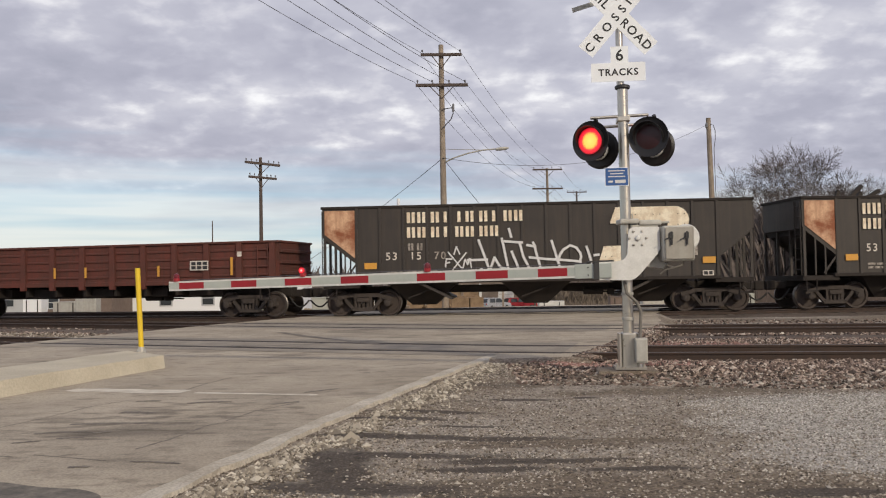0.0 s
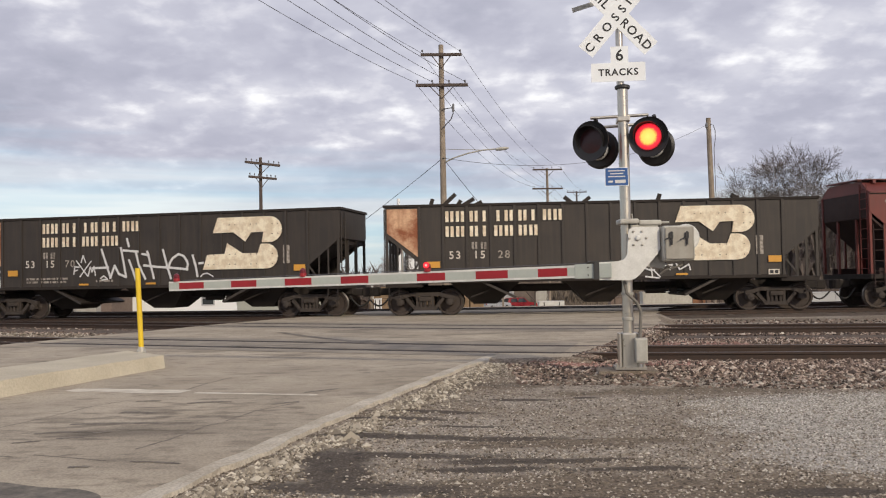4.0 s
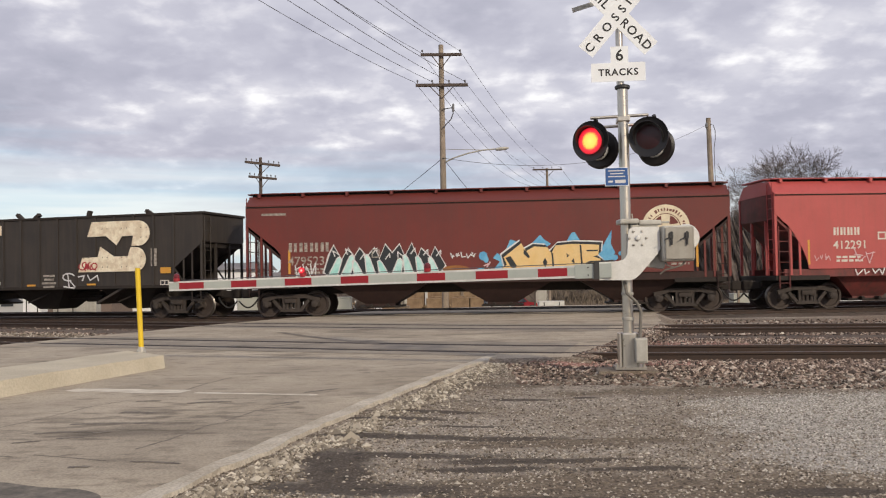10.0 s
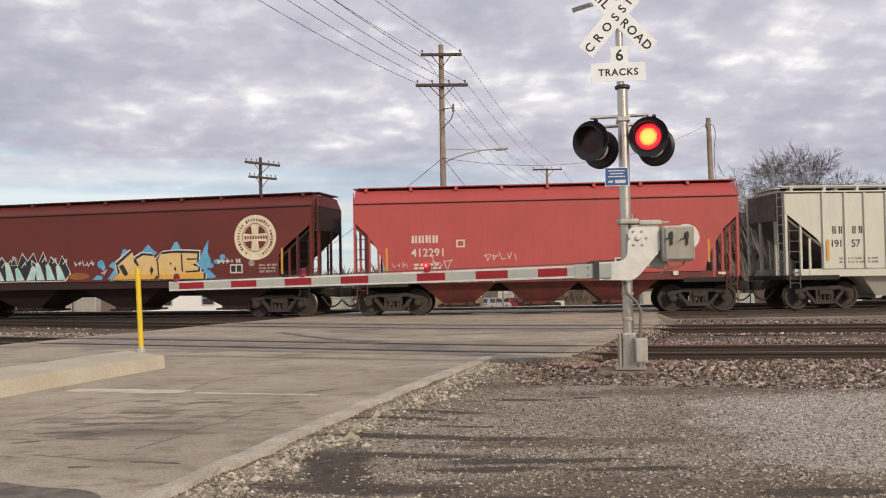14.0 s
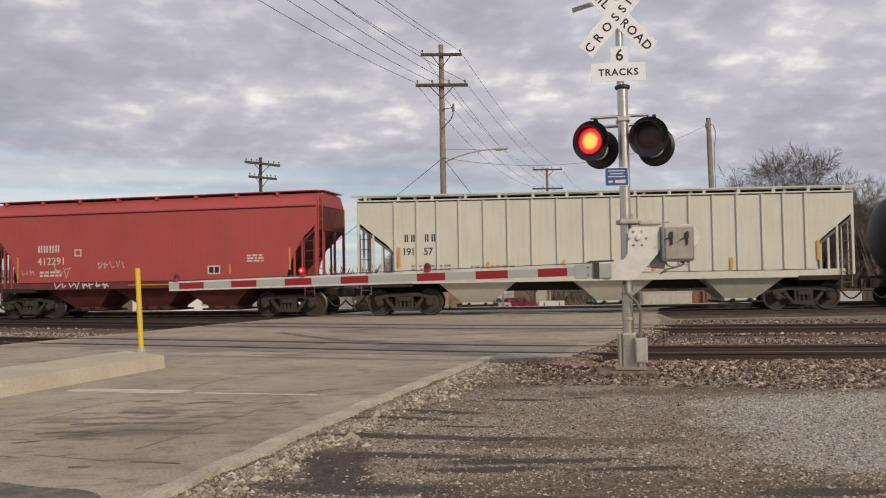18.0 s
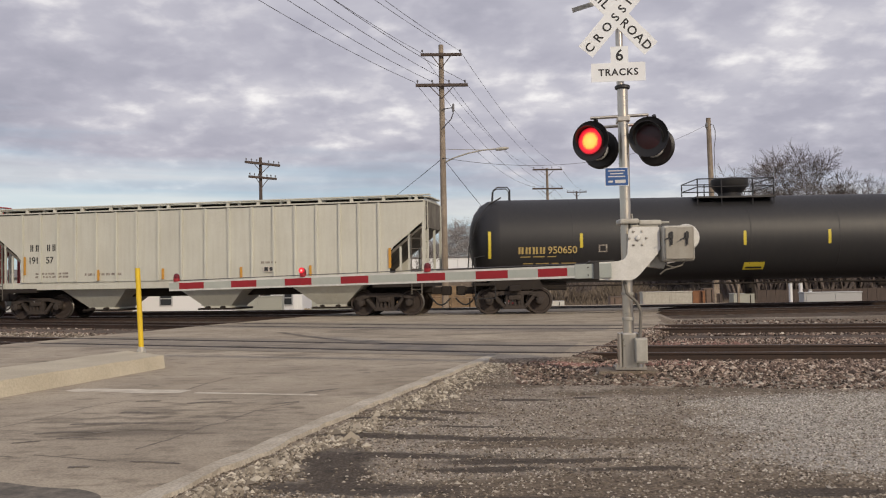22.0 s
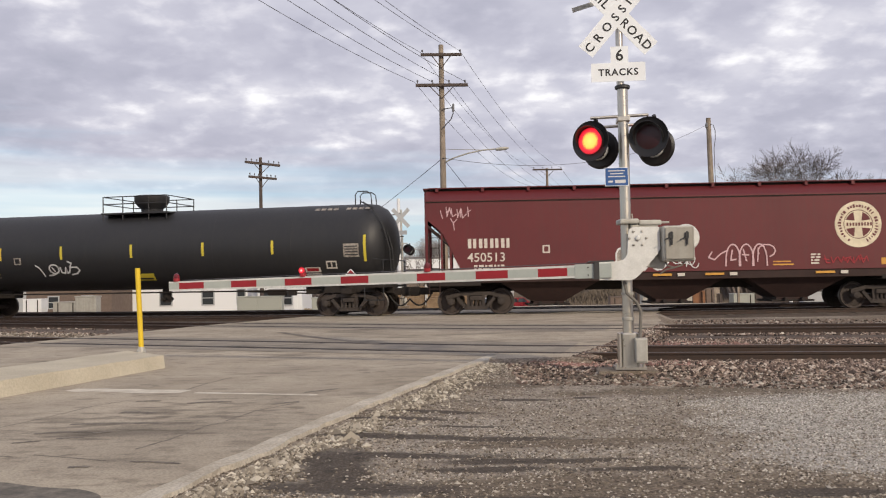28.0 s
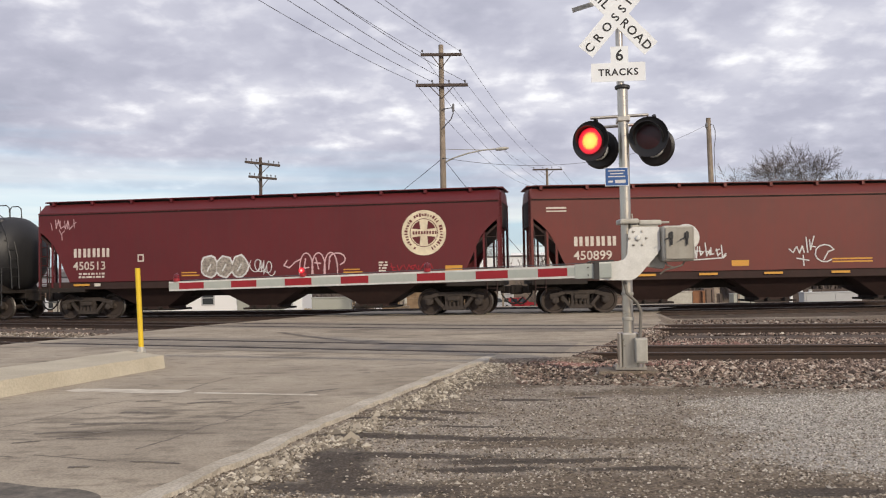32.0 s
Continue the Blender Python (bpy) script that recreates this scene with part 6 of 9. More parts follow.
def make_vehicle(x, y, turn, paint, label):
    z = fall(x, y)
    v = thing("car", x, y, z, turn, label, "car")
    prof = [(-2.3, 0.45), (-2.35, 0.95), (-2.15, 1.05), (-1.85, 1.62), (-1.5, 1.72), (0.35, 1.70), (1.05, 1.10), (2.1, 0.98), (2.32, 0.8), (2.32, 0.42), (1.75, 0.38), (-1.8, 0.38)]
    bm = prism(B(), prof, -0.88, 0.88)
    for vert in bm.verts:
        if vert.co.z > 1.2:
            vert.co.y *= 0.84
    bmesh.ops.bevel(bm, geom=list(bm.edges), offset=0.05, segments=2, affect="EDGES")
    body = part("body", bm, paint, v, smooth=True)
    for s in (-1, 1):
        for a, b in (((-1.75, 1.12), (-0.75, 1.12)), ((-0.65, 1.12), (0.75, 1.12))):
            bm = B()
            vs = [bm.verts.new(p) for p in ((a[0], s * 0.893, 1.10), (b[0], s * 0.893, 1.10), (min(b[0], 0.25), s * 0.775, 1.60), (a[0] + 0.12, s * 0.775, 1.60))]
            bm.faces.new(vs)
            part("side_window", bm, "glass", body)
    bm = B()
    bm.faces.new([bm.verts.new(p) for p in ((-2.19, -0.68, 1.10), (-2.19, 0.68, 1.10), (-1.92, 0.62, 1.58), (-1.92, -0.62, 1.58))])
    part("rear_window", bm, "glass", body)
    bm = B()
    bm.faces.new([bm.verts.new(p) for p in ((1.03, -0.7, 1.14), (1.03, 0.7, 1.14), (0.42, 0.64, 1.66), (0.42, -0.64, 1.66))])
    part("windscreen", bm, "glass", body)
    part("bumper", box(B(), -2.42, -2.30, -0.8, 0.8, 0.42, 0.66, 0.03), "alu", v)
    for s in (-1, 1):
        part("tail_light", box(B(), -2.37, -2.28, s * 0.78 - 0.08, s * 0.78 + 0.08, 0.78, 1.02, 0.02), "arm_red", v)
        part("headlight", box(B(), 2.27, 2.35, s * 0.66 - 0.16, s * 0.66 + 0.16, 0.68, 0.82, 0.02), "white", v)
    for wx in (-1.4, 1.42):
        for s in (-1, 1):
            w = part("wheel", lathe(B(), [(0.20, -0.1), (0.34, -0.1), (0.36, -0.05), (0.36, 0.08), (0.33, 0.11), (0.22, 0.10)], pose(wx, s * 0.80, 0.36, -90 * s, 0, 0), 18), "rubber", v, smooth=True)
            part("rim", lathe(B(), [(0.03, 0.095), (0.20, 0.09), (0.215, 0.11)], pose(wx, s * 0.80, 0.36, -90 * s, 0, 0), 14), "alu", w)


make_vehicle(6.75, 118, 42, "car_silver", "silver sport utility car parked beyond the tracks")
make_vehicle(10.3, 121, 22, "car_red", "dark red car parked beyond the tracks")
make_signal("crossing_signal", -2.2, 47.6, -0.1, 4, "far crossing signal with crossbuck and red lamps", (LAMPS_ONE, LAMPS_TWO), full=False)


# ---- clutter in the yard beyond the tracks ----
def yard_box(x, y, w, d, h, material, label, name="crate"):
    b = thing(name, x, y, fall(x, y), 0, label, name.replace("_", " "))
    part("body", box(B(), -w / 2, w / 2, 0, d, 0, h, 0.02), material, b)
    part("lid", box(B(), -w / 2 - 0.02, w / 2 + 0.02, -0.02, d + 0.02, h + 0.003, h + 0.05, 0.01), material, b)
    for k in (-0.3, 0.3):
        part("strap", box(B(), w * k - 0.03, w * k + 0.03, -0.018, -0.003, 0.02, h - 0.02), "under", b)


yard_box(15.4, 54, 1.0, 0.9, 0.95, "rust_box", "rusty orange steel box in the yard", "steel_box")
yard_box(16.3, 54.6, 0.6, 0.6, 1.1, "brick_red", "narrow brown steel box in the yard", "steel_box")
for k, (bx, bw, bh, bm_) in enumerate(((11.2, 1.4, 0.7, "brick_red"), (12.9, 1.2, 0.9, "pole_dark"), (14.2, 0.9, 0.6, "brick_red"), (17.4, 1.1, 0.8, "pole_dark"), (19.6, 1.0, 0.7, "brick_red"))):
    yard_box(bx, 56 + 0.4 * k, bw, 0.8, bh, bm_, "dark brown stack of old boards in the yard" if bm_ == "pole_dark" else "grey-brown crate in the yard", "board_stack" if bm_ == "pole_dark" else "crate")
yard_box(18.6, 55, 1.3, 0.9, 0.75, "cabinet", "grey-green crate in the yard")
yard_box(-22.6, 53, 1.5, 0.9, 0.95, "alu", "pale grey steel box beside the tracks", "steel_box")
yard_box(-24.6, 53, 1.1, 0.9, 1.15, "siding", "white steel box beside the tracks", "steel_box")
yard_box(-4.05, 54.2, 0.45, 0.4, 0.82, "siding", "narrow white steel box before the concrete blocks", "steel_box")
yard_box(6.8, 56, 1.6, 0.8, 0.5, "alu_light", "low pale concrete crate beside the tracks")
for x, y, h in ((21.1, 54, 1.35), (21.8, 54.2, 1.35), (22.3, 54, 0.9)):
    t = thing("steel_post", x, y, fall(x, y), 0, "short white steel post in the yard", "post", "white posts")
    part("post", tube(B(), [(0, 0, 0), (0, 0, h)], 0.11, 12), "siding", t, smooth=True)
    part("cap", lathe(B(), [(0.12, h), (0.12, h + 0.05), (0.02, h + 0.08)], Matrix(), 12), "alu", t)
for x, y, h in ((16.2, 53, 1.5), (17.6, 53, 1.35), (-2.4, 53, 1.3), (-4.4, 54, 1.4), (3.6, 54, 1.4)):
    t = thing("fence_post", x, y, fall(x, y), 0, "thin pale wooden post beyond the tracks", "post", "wooden posts")
    part("post", box(B(), -0.06, 0.06, -0.06, 0.06, -0.1, h, 0.01), "pole", t)


def make_fence(x0, x1, y, h):
    f = thing("fence", x0, y, fall(x0, y), 0, "low dark weathered board fence beyond the tracks", "fence")
    n = int((x1 - x0) / 0.6)
    first = None
    for k in range(n):
        m = pose(k * 0.6, 0, 0)
        if first is None:
            first = part("board", box(B(), 0, 0.57, 0, 0.03, 0.05, h, 0.004), "pole_dark", f)
            first.matrix_basis = m
        else:
            again(first, f, m)
    part("rail", box(B(), 0, n * 0.6, 0.035, 0.08, h * 0.7, h * 0.7 + 0.08), "pole_dark", f)


make_fence(20.5, 33.7, 58, 1.05)


# ---- the train ----
TURNING = []        # wheelsets, with their seats on the truck
CARS = []           # (car, place along the track at the start, distance between trucks)


def wheel_profile():
    return [(0.10, -0.075), (0.13, -0.06), (0.16, -0.02), (0.36, -0.005), (0.385, -0.055), (0.455, -0.06), (0.458, -0.03), (0.462, 0.02), (0.49, 0.045), (0.488, 0.072), (0.40, 0.075), (0.37, 0.03), (0.17, 0.01), (0.14, 0.09), (0.10, 0.09)]


def build_side_frame():
    """The cast side frame of a freight truck on the street side, with its bearing caps."""
    bm = B()
    y, d = -1.0, 0.13
    bar(bm, (-0.55, y, 0.74), (0.55, y, 0.74), 0.13, d)
    for e in (-1, 1):
        bar(bm, (e * 0.52, y, 0.74), (e * 0.80, y, 0.66), 0.13, d)
        bar(bm, (e * 0.78, y, 0.66), (e * 1.06, y, 0.60), 0.15, d)
        bar(bm, (e * 0.66, y, 0.60), (e * 0.36, y, 0.25), 0.11, d)
        bar(bm, (e * 0.27, y, 0.70), (e * 0.27, y, 0.26), 0.10, d * 0.9)
        box(bm, e * 0.89 - 0.14, e * 0.89 + 0.14, y - 0.10, y + 0.10, 0.38, 0.56, 0.03)
    bar(bm, (-0.40, y, 0.24), (0.40, y, 0.24), 0.12, d)
    box(bm, -0.22, 0.22, y - 0.14, y + 0.16, 0.50, 0.66, 0.02)
    return bm


def build_spring():
    return lathe(B(), [(0.06, 0.29), (0.06, 0.335), (0.052, 0.34), (0.052, 0.36), (0.06, 0.365), (0.06, 0.41), (0.052, 0.415), (0.052, 0.435), (0.06, 0.44), (0.06, 0.50)], Matrix(), 8)


def build_bearing():
    return lathe(B(), [(0.11, 0.0), (0.12, 0.01), (0.12, 0.10), (0.06, 0.13)], pose(0, 0, 0, 90, 0, 0), 12)


def build_truck():
    """The bolster and the brake beams of a freight truck about its centre."""
    bm = box(B(), -0.20, 0.20, -0.92, 0.92, 0.52, 0.78, 0.03)
    bar(bm, (-0.5, -0.75, 0.42), (-0.5, 0.75, 0.42), 0.12, 0.10)
    bar(bm, (0.5, -0.75, 0.42), (0.5, 0.75, 0.42), 0.12, 0.10)
    return bm


TRUCK_PIECES = []


def add_truck_pieces(t):
    """Side frames, springs and bearing caps as parts of one truck, on shared meshes."""
    if not TRUCK_PIECES:
        for name, bm in (("side_frame", build_side_frame()), ("spring", build_spring()), ("bearing_cap", build_bearing())):
            ob = part(name, bm, "truck", t, smooth=True)
            TRUCK_PIECES.append(ob.data)
            bpy.data.objects.remove(ob)
    frame_mesh, spring_mesh, cap_mesh = TRUCK_PIECES
    for turn in (0, 180):
        side = pose(0, 0, 0, 0, 0, turn)
        places = [("side_frame", frame_mesh, Matrix())]
        places += [("spring", spring_mesh, pose(k, -1.02, 0)) for k in (-0.15, 0.0, 0.15)]
        places += [("bearing_cap", cap_mesh, pose(e * 0.89, -1.06, 0.457)) for e in (-1, 1)]
        for name, me, m in places:
            ob = new(name, me)
            ob.parent = t
            ob.matrix_basis = side @ m


TRUCK_MESH = None
WHEEL_MESH = None


def add_truck(car, x):
    global TRUCK_MESH, WHEEL_MESH
    if TRUCK_MESH is None:
        t = part("truck", build_truck(), "truck", car, "grimy cast steel freight truck", smooth=True)
        TRUCK_MESH = t.data
        bm = B()
        for s in (-1, 1):
            lathe(bm, wheel_profile(), pose(0, s * 0.76, 0, 90 * s, 0, 0) , 28)
        for f in bm.faces:
            c = f.calc_center_median()
            f.material_index = 1 if 0.45 < math.hypot(c.x, c.z) < 0.475 else 0
        for s in (-1, 1):
            for k in range(3):
                a = k * 2.094
                lathe(bm, [(0.02, 0), (0.02, 0.03)], pose(0.08 * math.cos(a), s * 0.835, 0.08 * math.sin(a), -90 * s, 0, 0), 6)
        tube(bm, [(0, -1.02, 0), (0, 1.02, 0)], 0.085, 12)
        w = part("wheelset", bm, "wheel", t, "brown steel wheels on an axle", smooth=True)
        w.data.materials.append(M["tread"])
        WHEEL_MESH = w.data
    else:
        t = new("truck", TRUCK_MESH)
        t.parent = car
        tagged(t, "grimy cast steel freight truck")
        w = new("wheelset", WHEEL_MESH)
        w.parent = t
        tagged(w, "brown steel wheels on an axle")
    t.matrix_basis = pose(x, 0, 0)
    add_truck_pieces(t)
    w2 = new("wheelset", WHEEL_MESH)
    w2.parent = t
    tagged(w2, "brown steel wheels on an axle")
    for o, wx in ((w, -0.889), (w2, 0.889)):
        o.matrix_basis = pose(wx, 0, 0.457)
        TURNING.append((o, wx))


def coupler(car, x, sign):
    bm = B()
    box(bm, min(x, x + sign * 0.55), max(x, x + sign * 0.55), -0.13, 0.13, 0.72, 0.98, 0.03)
    box(bm, min(x + sign * 0.45, x + sign * 0.80), max(x + sign * 0.45, x + sign * 0.80), -0.17, 0.13, 0.68, 1.02, 0.05)
    part("coupler", bm, "under", car)
    bm = B()
    tube(bm, [(x + sign * (0.05 + 0.78 * k / 9), -0.36, 0.78 - 0.40 * math.sin(math.pi * min(k / 9 * 0.86 + 0.05, 1.0)) - 0.08 * k / 9) for k in range(10)], 0.03, 8)
    part("air_hose", bm, "rubber", car)


def car_thing(name, u, wheelbase, label):
    e = new(name)
    e.matrix_basis = car_pose(u, wheelbase)
    tagged(e, label, "freight car", "cars of the train")
    CARS.append((e, u, wheelbase))
    add_truck(e, -wheelbase / 2)
    add_truck(e, wheelbase / 2)
    return e


FACE = -HALF - 0.006


def flat(name, car, material, outlines, lift=0.0, label=""):
    """Thin paint shapes on the side that faces the street; outlines of (x, z)."""
    if len(outlines) > 1 and name in ("reflector", "plate_mark", "faded_bar", "stencil"):
        for o in outlines:
            flat(name, car, material, [o], lift, label)
        return None
    bm = B()
    for o in outlines:
        a = [bm.verts.new((x, FACE - lift, z)) for x, z in o]
        bm.faces.new(a)
    bm.normal_update()
    bmesh.ops.triangulate(bm, faces=bm.faces)
    bm.normal_update()
    for f in bm.faces:
        if f.normal.y > 0:
            f.normal_flip()
    return part(name, bm, material, car, label)


def rect(x0, x1, z0, z1):
    return [(x0, z0), (x1, z0), (x1, z1), (x0, z1)]


def disc(cx, cz, r, n=40, r2=None):
    return [(cx + r * math.cos(i * 2 * math.pi / n), cz + (r2 or r) * math.sin(i * 2 * math.pi / n)) for i in range(n)]


def stroke(pts, w):
    """A ribbon as quads along points."""
    out = []
    for (x0, z0), (x1, z1) in zip(pts, pts[1:]):
        L = math.hypot(x1 - x0, z1 - z0) or 1
        nx, nz = -(z1 - z0) / L * w / 2, (x1 - x0) / L * w / 2
        ex, ez = (x1 - x0) / L * w * 0.3, (z1 - z0) / L * w * 0.3
        out.append([(x0 + nx - ex, z0 + nz - ez), (x0 - nx - ex, z0 - nz - ez), (x1 - nx + ex, z1 - nz + ez), (x1 + nx + ex, z1 + nz + ez)])
    return out


def twin_bar(x0, x1, z0, z1, narrow=False):
    """Lettering kept as plain upright bars: a pair for a wide character, one for a narrow one."""
    w = x1 - x0
    if narrow:
        return [rect(x0 + 0.30 * w, x0 + 0.68 * w, z0, z1)]
    return [rect(x0, x0 + 0.40 * w, z0, z1), rect(x0 + 0.62 * w, x1, z0, z1)]


def open_frame(x0, x1, z0, z1, t):
    """A painted outline of a box, as four strips."""
    return [rect(x0, x0 + t, z0, z1), rect(x1 - t, x1, z0, z1), rect(x0 + t, x1 - t, z1 - t, z1), rect(x0 + t, x1 - t, z0, z0 + t)]


def word_bars(car, material, x0, x1, z0, z1, n, gap=0.28, name="lettering", lift=0.0):
    """Lettering kept as plain bars, one for each character."""
    w = (x1 - x0) / (n - gap)
    for i in range(n):
        wide = (1 - gap) * w
        flat("letter_bar", car, material, twin_bar(x0 + i * w, x0 + i * w + wide, z0, z1), lift)


def small_print(car, material, x0, x1, z0, z1, rows=2, seed=0, name="small_print"):
    rng = random.Random(seed)
    out = []
    h = (z1 - z0) / rows
    for r in range(rows):
        x = x0
        while x < x1 - 0.05:
            w = min(rng.uniform(0.06, 0.28), x1 - x)
            out.append(rect(x, x + w, z1 - (r + 0.75) * h, z1 - (r + 0.15) * h))
            x += w + 0.05
    tagged(flat(name, car, material, out), kind="stuff")


def digits(car, text, x, z, size, material, spacing=1.1):
    tagged(lettering(text, size, material, car, pose(x, FACE - 0.001, z), name="car_number", bold=0.004, spacing=spacing), kind="stuff")


def ladder(car, x, y, z0, z1, w, along_x=True, rungs=6, material="under", name="ladder"):
    bm = B()
    for k in (-0.5, 0.5):
        p = (x + (w * k if along_x else 0), y + (0 if along_x else w * k))
        tube(bm, [(p[0], p[1], z0), (p[0], p[1], z1)], 0.02, 6)
    for i in range(rungs):
        z = z0 + (z1 - z0) * (i + 0.5) / rungs
        tube(bm, [(x - (w / 2 if along_x else 0), y - (0 if along_x else w / 2), z), (x + (w / 2 if along_x else 0), y + (0 if along_x else w / 2), z)], 0.014, 5)
    return part(name, bm, material, car)


def brake_gear(car, x, z, seed=0):
    bm = B()
    tube(bm, [(x - 0.35, -0.4, z), (x + 0.35, -0.4, z)], 0.12, 10)
    tube(bm, [(x - 1.2, -0.5, z + 0.05), (x + 1.3, -0.5, z - 0.05)], 0.025, 6)
    box(bm, x + 0.5, x + 0.75, -0.55, -0.3, z - 0.12, z + 0.1, 0.02)
    part("brake_gear", bm, "under", car)


# open hopper
def open_hopper(u, label, number, seed, name_x=-4.49):
    car = car_thing("hopper_car", u, 12.3, label)
    L, top, sill = 7.5, 3.86, 1.22
    side = [(-L, top), (-L, 2.86), (-6.28, 1.93), (-6.28, sill), (6.28, sill), (6.28, 1.93), (L, 2.86), (L, top)]
    for s in (-1, 1):
        bm = prism(B(), side, s * 1.50 - 0.03, s * 1.50 + 0.03)
        sheet = part("side_sheet", bm, "bn_green", car)
        post = None
        for k in range(16):
            x = -6.28 + k * 12.56 / 15
            z0 = sill
            if post is None:
                post = part("side_post", box(B(), -0.045, 0.045, -0.03, 0.03, sill, top - 0.02, 0.008), "bn_green", sheet)
                post.matrix_basis = pose(x, s * 1.545, 0)
            else:
                again(post, sheet, pose(x, s * 1.545, 0))
        bm = box(B(), -L - 0.03, L + 0.03, s * 1.50 - 0.075, s * 1.50 + 0.075, top - 0.04, top + 0.05, 0.012)
        part("top_chord", bm, "under", car)
        bm = box(B(), -6.4, 6.4, s * 1.50 - 0.07, s * 1.50 + 0.06, sill - 0.09, sill + 0.03, 0.01)
        part("side_sill", bm, "under", car)
    for e in (-1, 1):
        # end wall above and slope sheet below
        bm = B()
        prism(bm, [(e * L, top), (e * (L - 0.05), top), (e * (L - 0.05), 2.86), (e * 2.9, 0.62), (e * 2.95, 0.55), (e * L, 2.80)], -1.47, 1.47)
        part("end_sheet", bm, "bn_green", car)
        part("end_chord", box(B(), e * L - 0.06, e * L + 0.06, -1.56, 1.56, top - 0.04, top + 0.052, 0.012), "under", car)
        for y in (-1.50, -0.5, 0.5, 1.50):
            bm = B()
            bar(bm, (e * (L - 0.07), y, 1.15), (e * (L - 0.07), y, 2.84), 0.09, 0.07)
            part("end_post", bm, "bn_green", car)
        for y in (-1.52, 1.52):
            bm = B()
            bar(bm, (e * (L - 0.1), y, 2.78), (e * 6.3, y, 1.9), 0.08, 0.05)
            bar(bm, (e * (L - 0.45), y, 1.2), (e * (L - 0.45), y, 2.5), 0.05, 0.04)
            bar(bm, (e * (L - 0.80), y, 1.2), (e * (L - 0.80), y, 2.25), 0.05, 0.04)
            bar(bm, (e * (L - 1.2), y, 1.85), (e * (L - 0.75), y, 1.25), 0.06, 0.04)
            part("brace", bm, "bn_green", car)
        part("end_platform", box(B(), min(e * 6.2, e * L), max(e * 6.2, e * L), -1.5, 1.5, 1.0, 1.17, 0.01), "under", car)
        part("step", box(B(), e * (L - 0.3) - 0.2, e * (L - 0.3) + 0.2, -1.55, -1.35, 0.62, 0.68), "under", car)
        bm = B()
        for k in (-0.18, 0.18):
            bar(bm, (e * (L - 0.3) + k, -1.5, 0.66), (e * (L - 0.3) + k, -1.5, 1.05), 0.03, 0.04)
        part("step_hanger", bm, "under", car)
        ladder(car, e * (L + 0.03), -1.25, 1.2, top - 0.1, 0.42, False, 7, "bn_green")
        coupler(car, e * (L - 0.1), e)
    for k, cx in enumerate((-4.0, 0.05, 4.1)):
        bm = B()
        for s0, zz, hy in ((1.35, 1.25, 1.30), (0.42, 0.36, 0.55)):
            for x, y in ((-s0, -hy), (s0, -hy), (s0, hy), (-s0, hy)):
                bm.verts.new((cx + x, y, zz))
        bm.verts.ensure_lookup_table()
        v = bm.verts
        for f in ((0, 1, 5, 4), (1, 2, 6, 5), (2, 3, 7, 6), (3, 0, 4, 7), (4, 5, 6, 7), (3, 2, 1, 0)):
            bm.faces.new([v[i] for i in f])
        bmesh.ops.recalc_face_normals(bm, faces=bm.faces)
        chute = part("hopper_chute", bm, "under", car)
        bm = B()
        bar(bm, (cx - 0.5, -1.1, 0.62), (cx + 0.5, -1.1, 0.98), 0.05, 0.05)
        bar(bm, (cx - 0.9, -1.32, 1.12), (cx - 0.3, -1.32, 1.12), 0.03, 0.03)
        part("door_lever", bm, "under", chute)
    part("centre_sill", box(B(), -L, L, -0.2, 0.2, 0.78, 1.05, 0.02), "under", car)
    part("load", box(B(), -L + 0.1, L - 0.1, -1.44, 1.44, 2.6, 3.35), "under", car, "dark load below the rim")
    brake_gear(car, 2.1, 0.75)
    # paint on the street side
    flat("rust_panel", car, "bn_rust", [[(-7.42, 3.76), (-7.42, 2.92), (-6.34, 2.06), (-6.34, 3.76)]], 0.0, "peeling cream and rust panel")
    for z0, z1, count, narrow in ((3.27, 3.65, 10, (3, 4, 7)), (2.75, 3.12, 8, (3,))):
        for k in range(count):
            x = name_x + 0.853 * (k // 2) + (0.02, 0.39)[k % 2]
            flat("letter_bar", car, "bn_white", twin_bar(x, x + 0.285, z0, z1, k in narrow), 0.03)
    for x in (-4.44, -4.12):
        flat("letter_bar", car, "num_grey", twin_bar(x, x + 0.19, 2.30, 2.55), 0.03)
    for k in range(3):
        digits(car, number[2 * k:2 * k + 2], -5.25 + 0.86 * k, 1.98, 0.38, "num_white" if k < 2 else "num_grey", 1.25)
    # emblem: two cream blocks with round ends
    def emblem(cx):
        def end(x, z0, z1, rx):
            zc, rz = (z0 + z1) / 2, (z1 - z0) / 2
            return [(x + rx * math.cos(a), zc + rz * math.sin(a)) for a in [radians(90 - 18 * i) for i in range(11)]]
        up = [(-1.10, 3.66)] + end(0.93, 2.72, 3.66, 0.48) + [(0.62, 2.72), (0.69, 3.10), (0.22, 3.09), (-0.02, 2.76), (-0.48, 3.11), (-1.30, 3.10)]
        dn = [(-0.73, 2.73), (-0.13, 2.34), (0.46, 2.34), (0.58, 2.67)] + end(0.82, 1.77, 2.67, 0.42) + [(-1.70, 1.77), (-1.53, 2.32), (-0.84, 2.33)]
        return [[(cx + x, z) for x, z in o] for o in (up, dn)]
    for o in emblem(3.92):
        flat("emblem", car, "bn_white", [o], 0.032, "cream peeling emblem block")
    for x in (-5.78, 5.98):
        flat("reflector", car, "orange", [rect(x - 0.22, x + 0.22, 1.67, 1.89)], 0.03)
    # rivet heads show through the worn emblem
    bm = B()
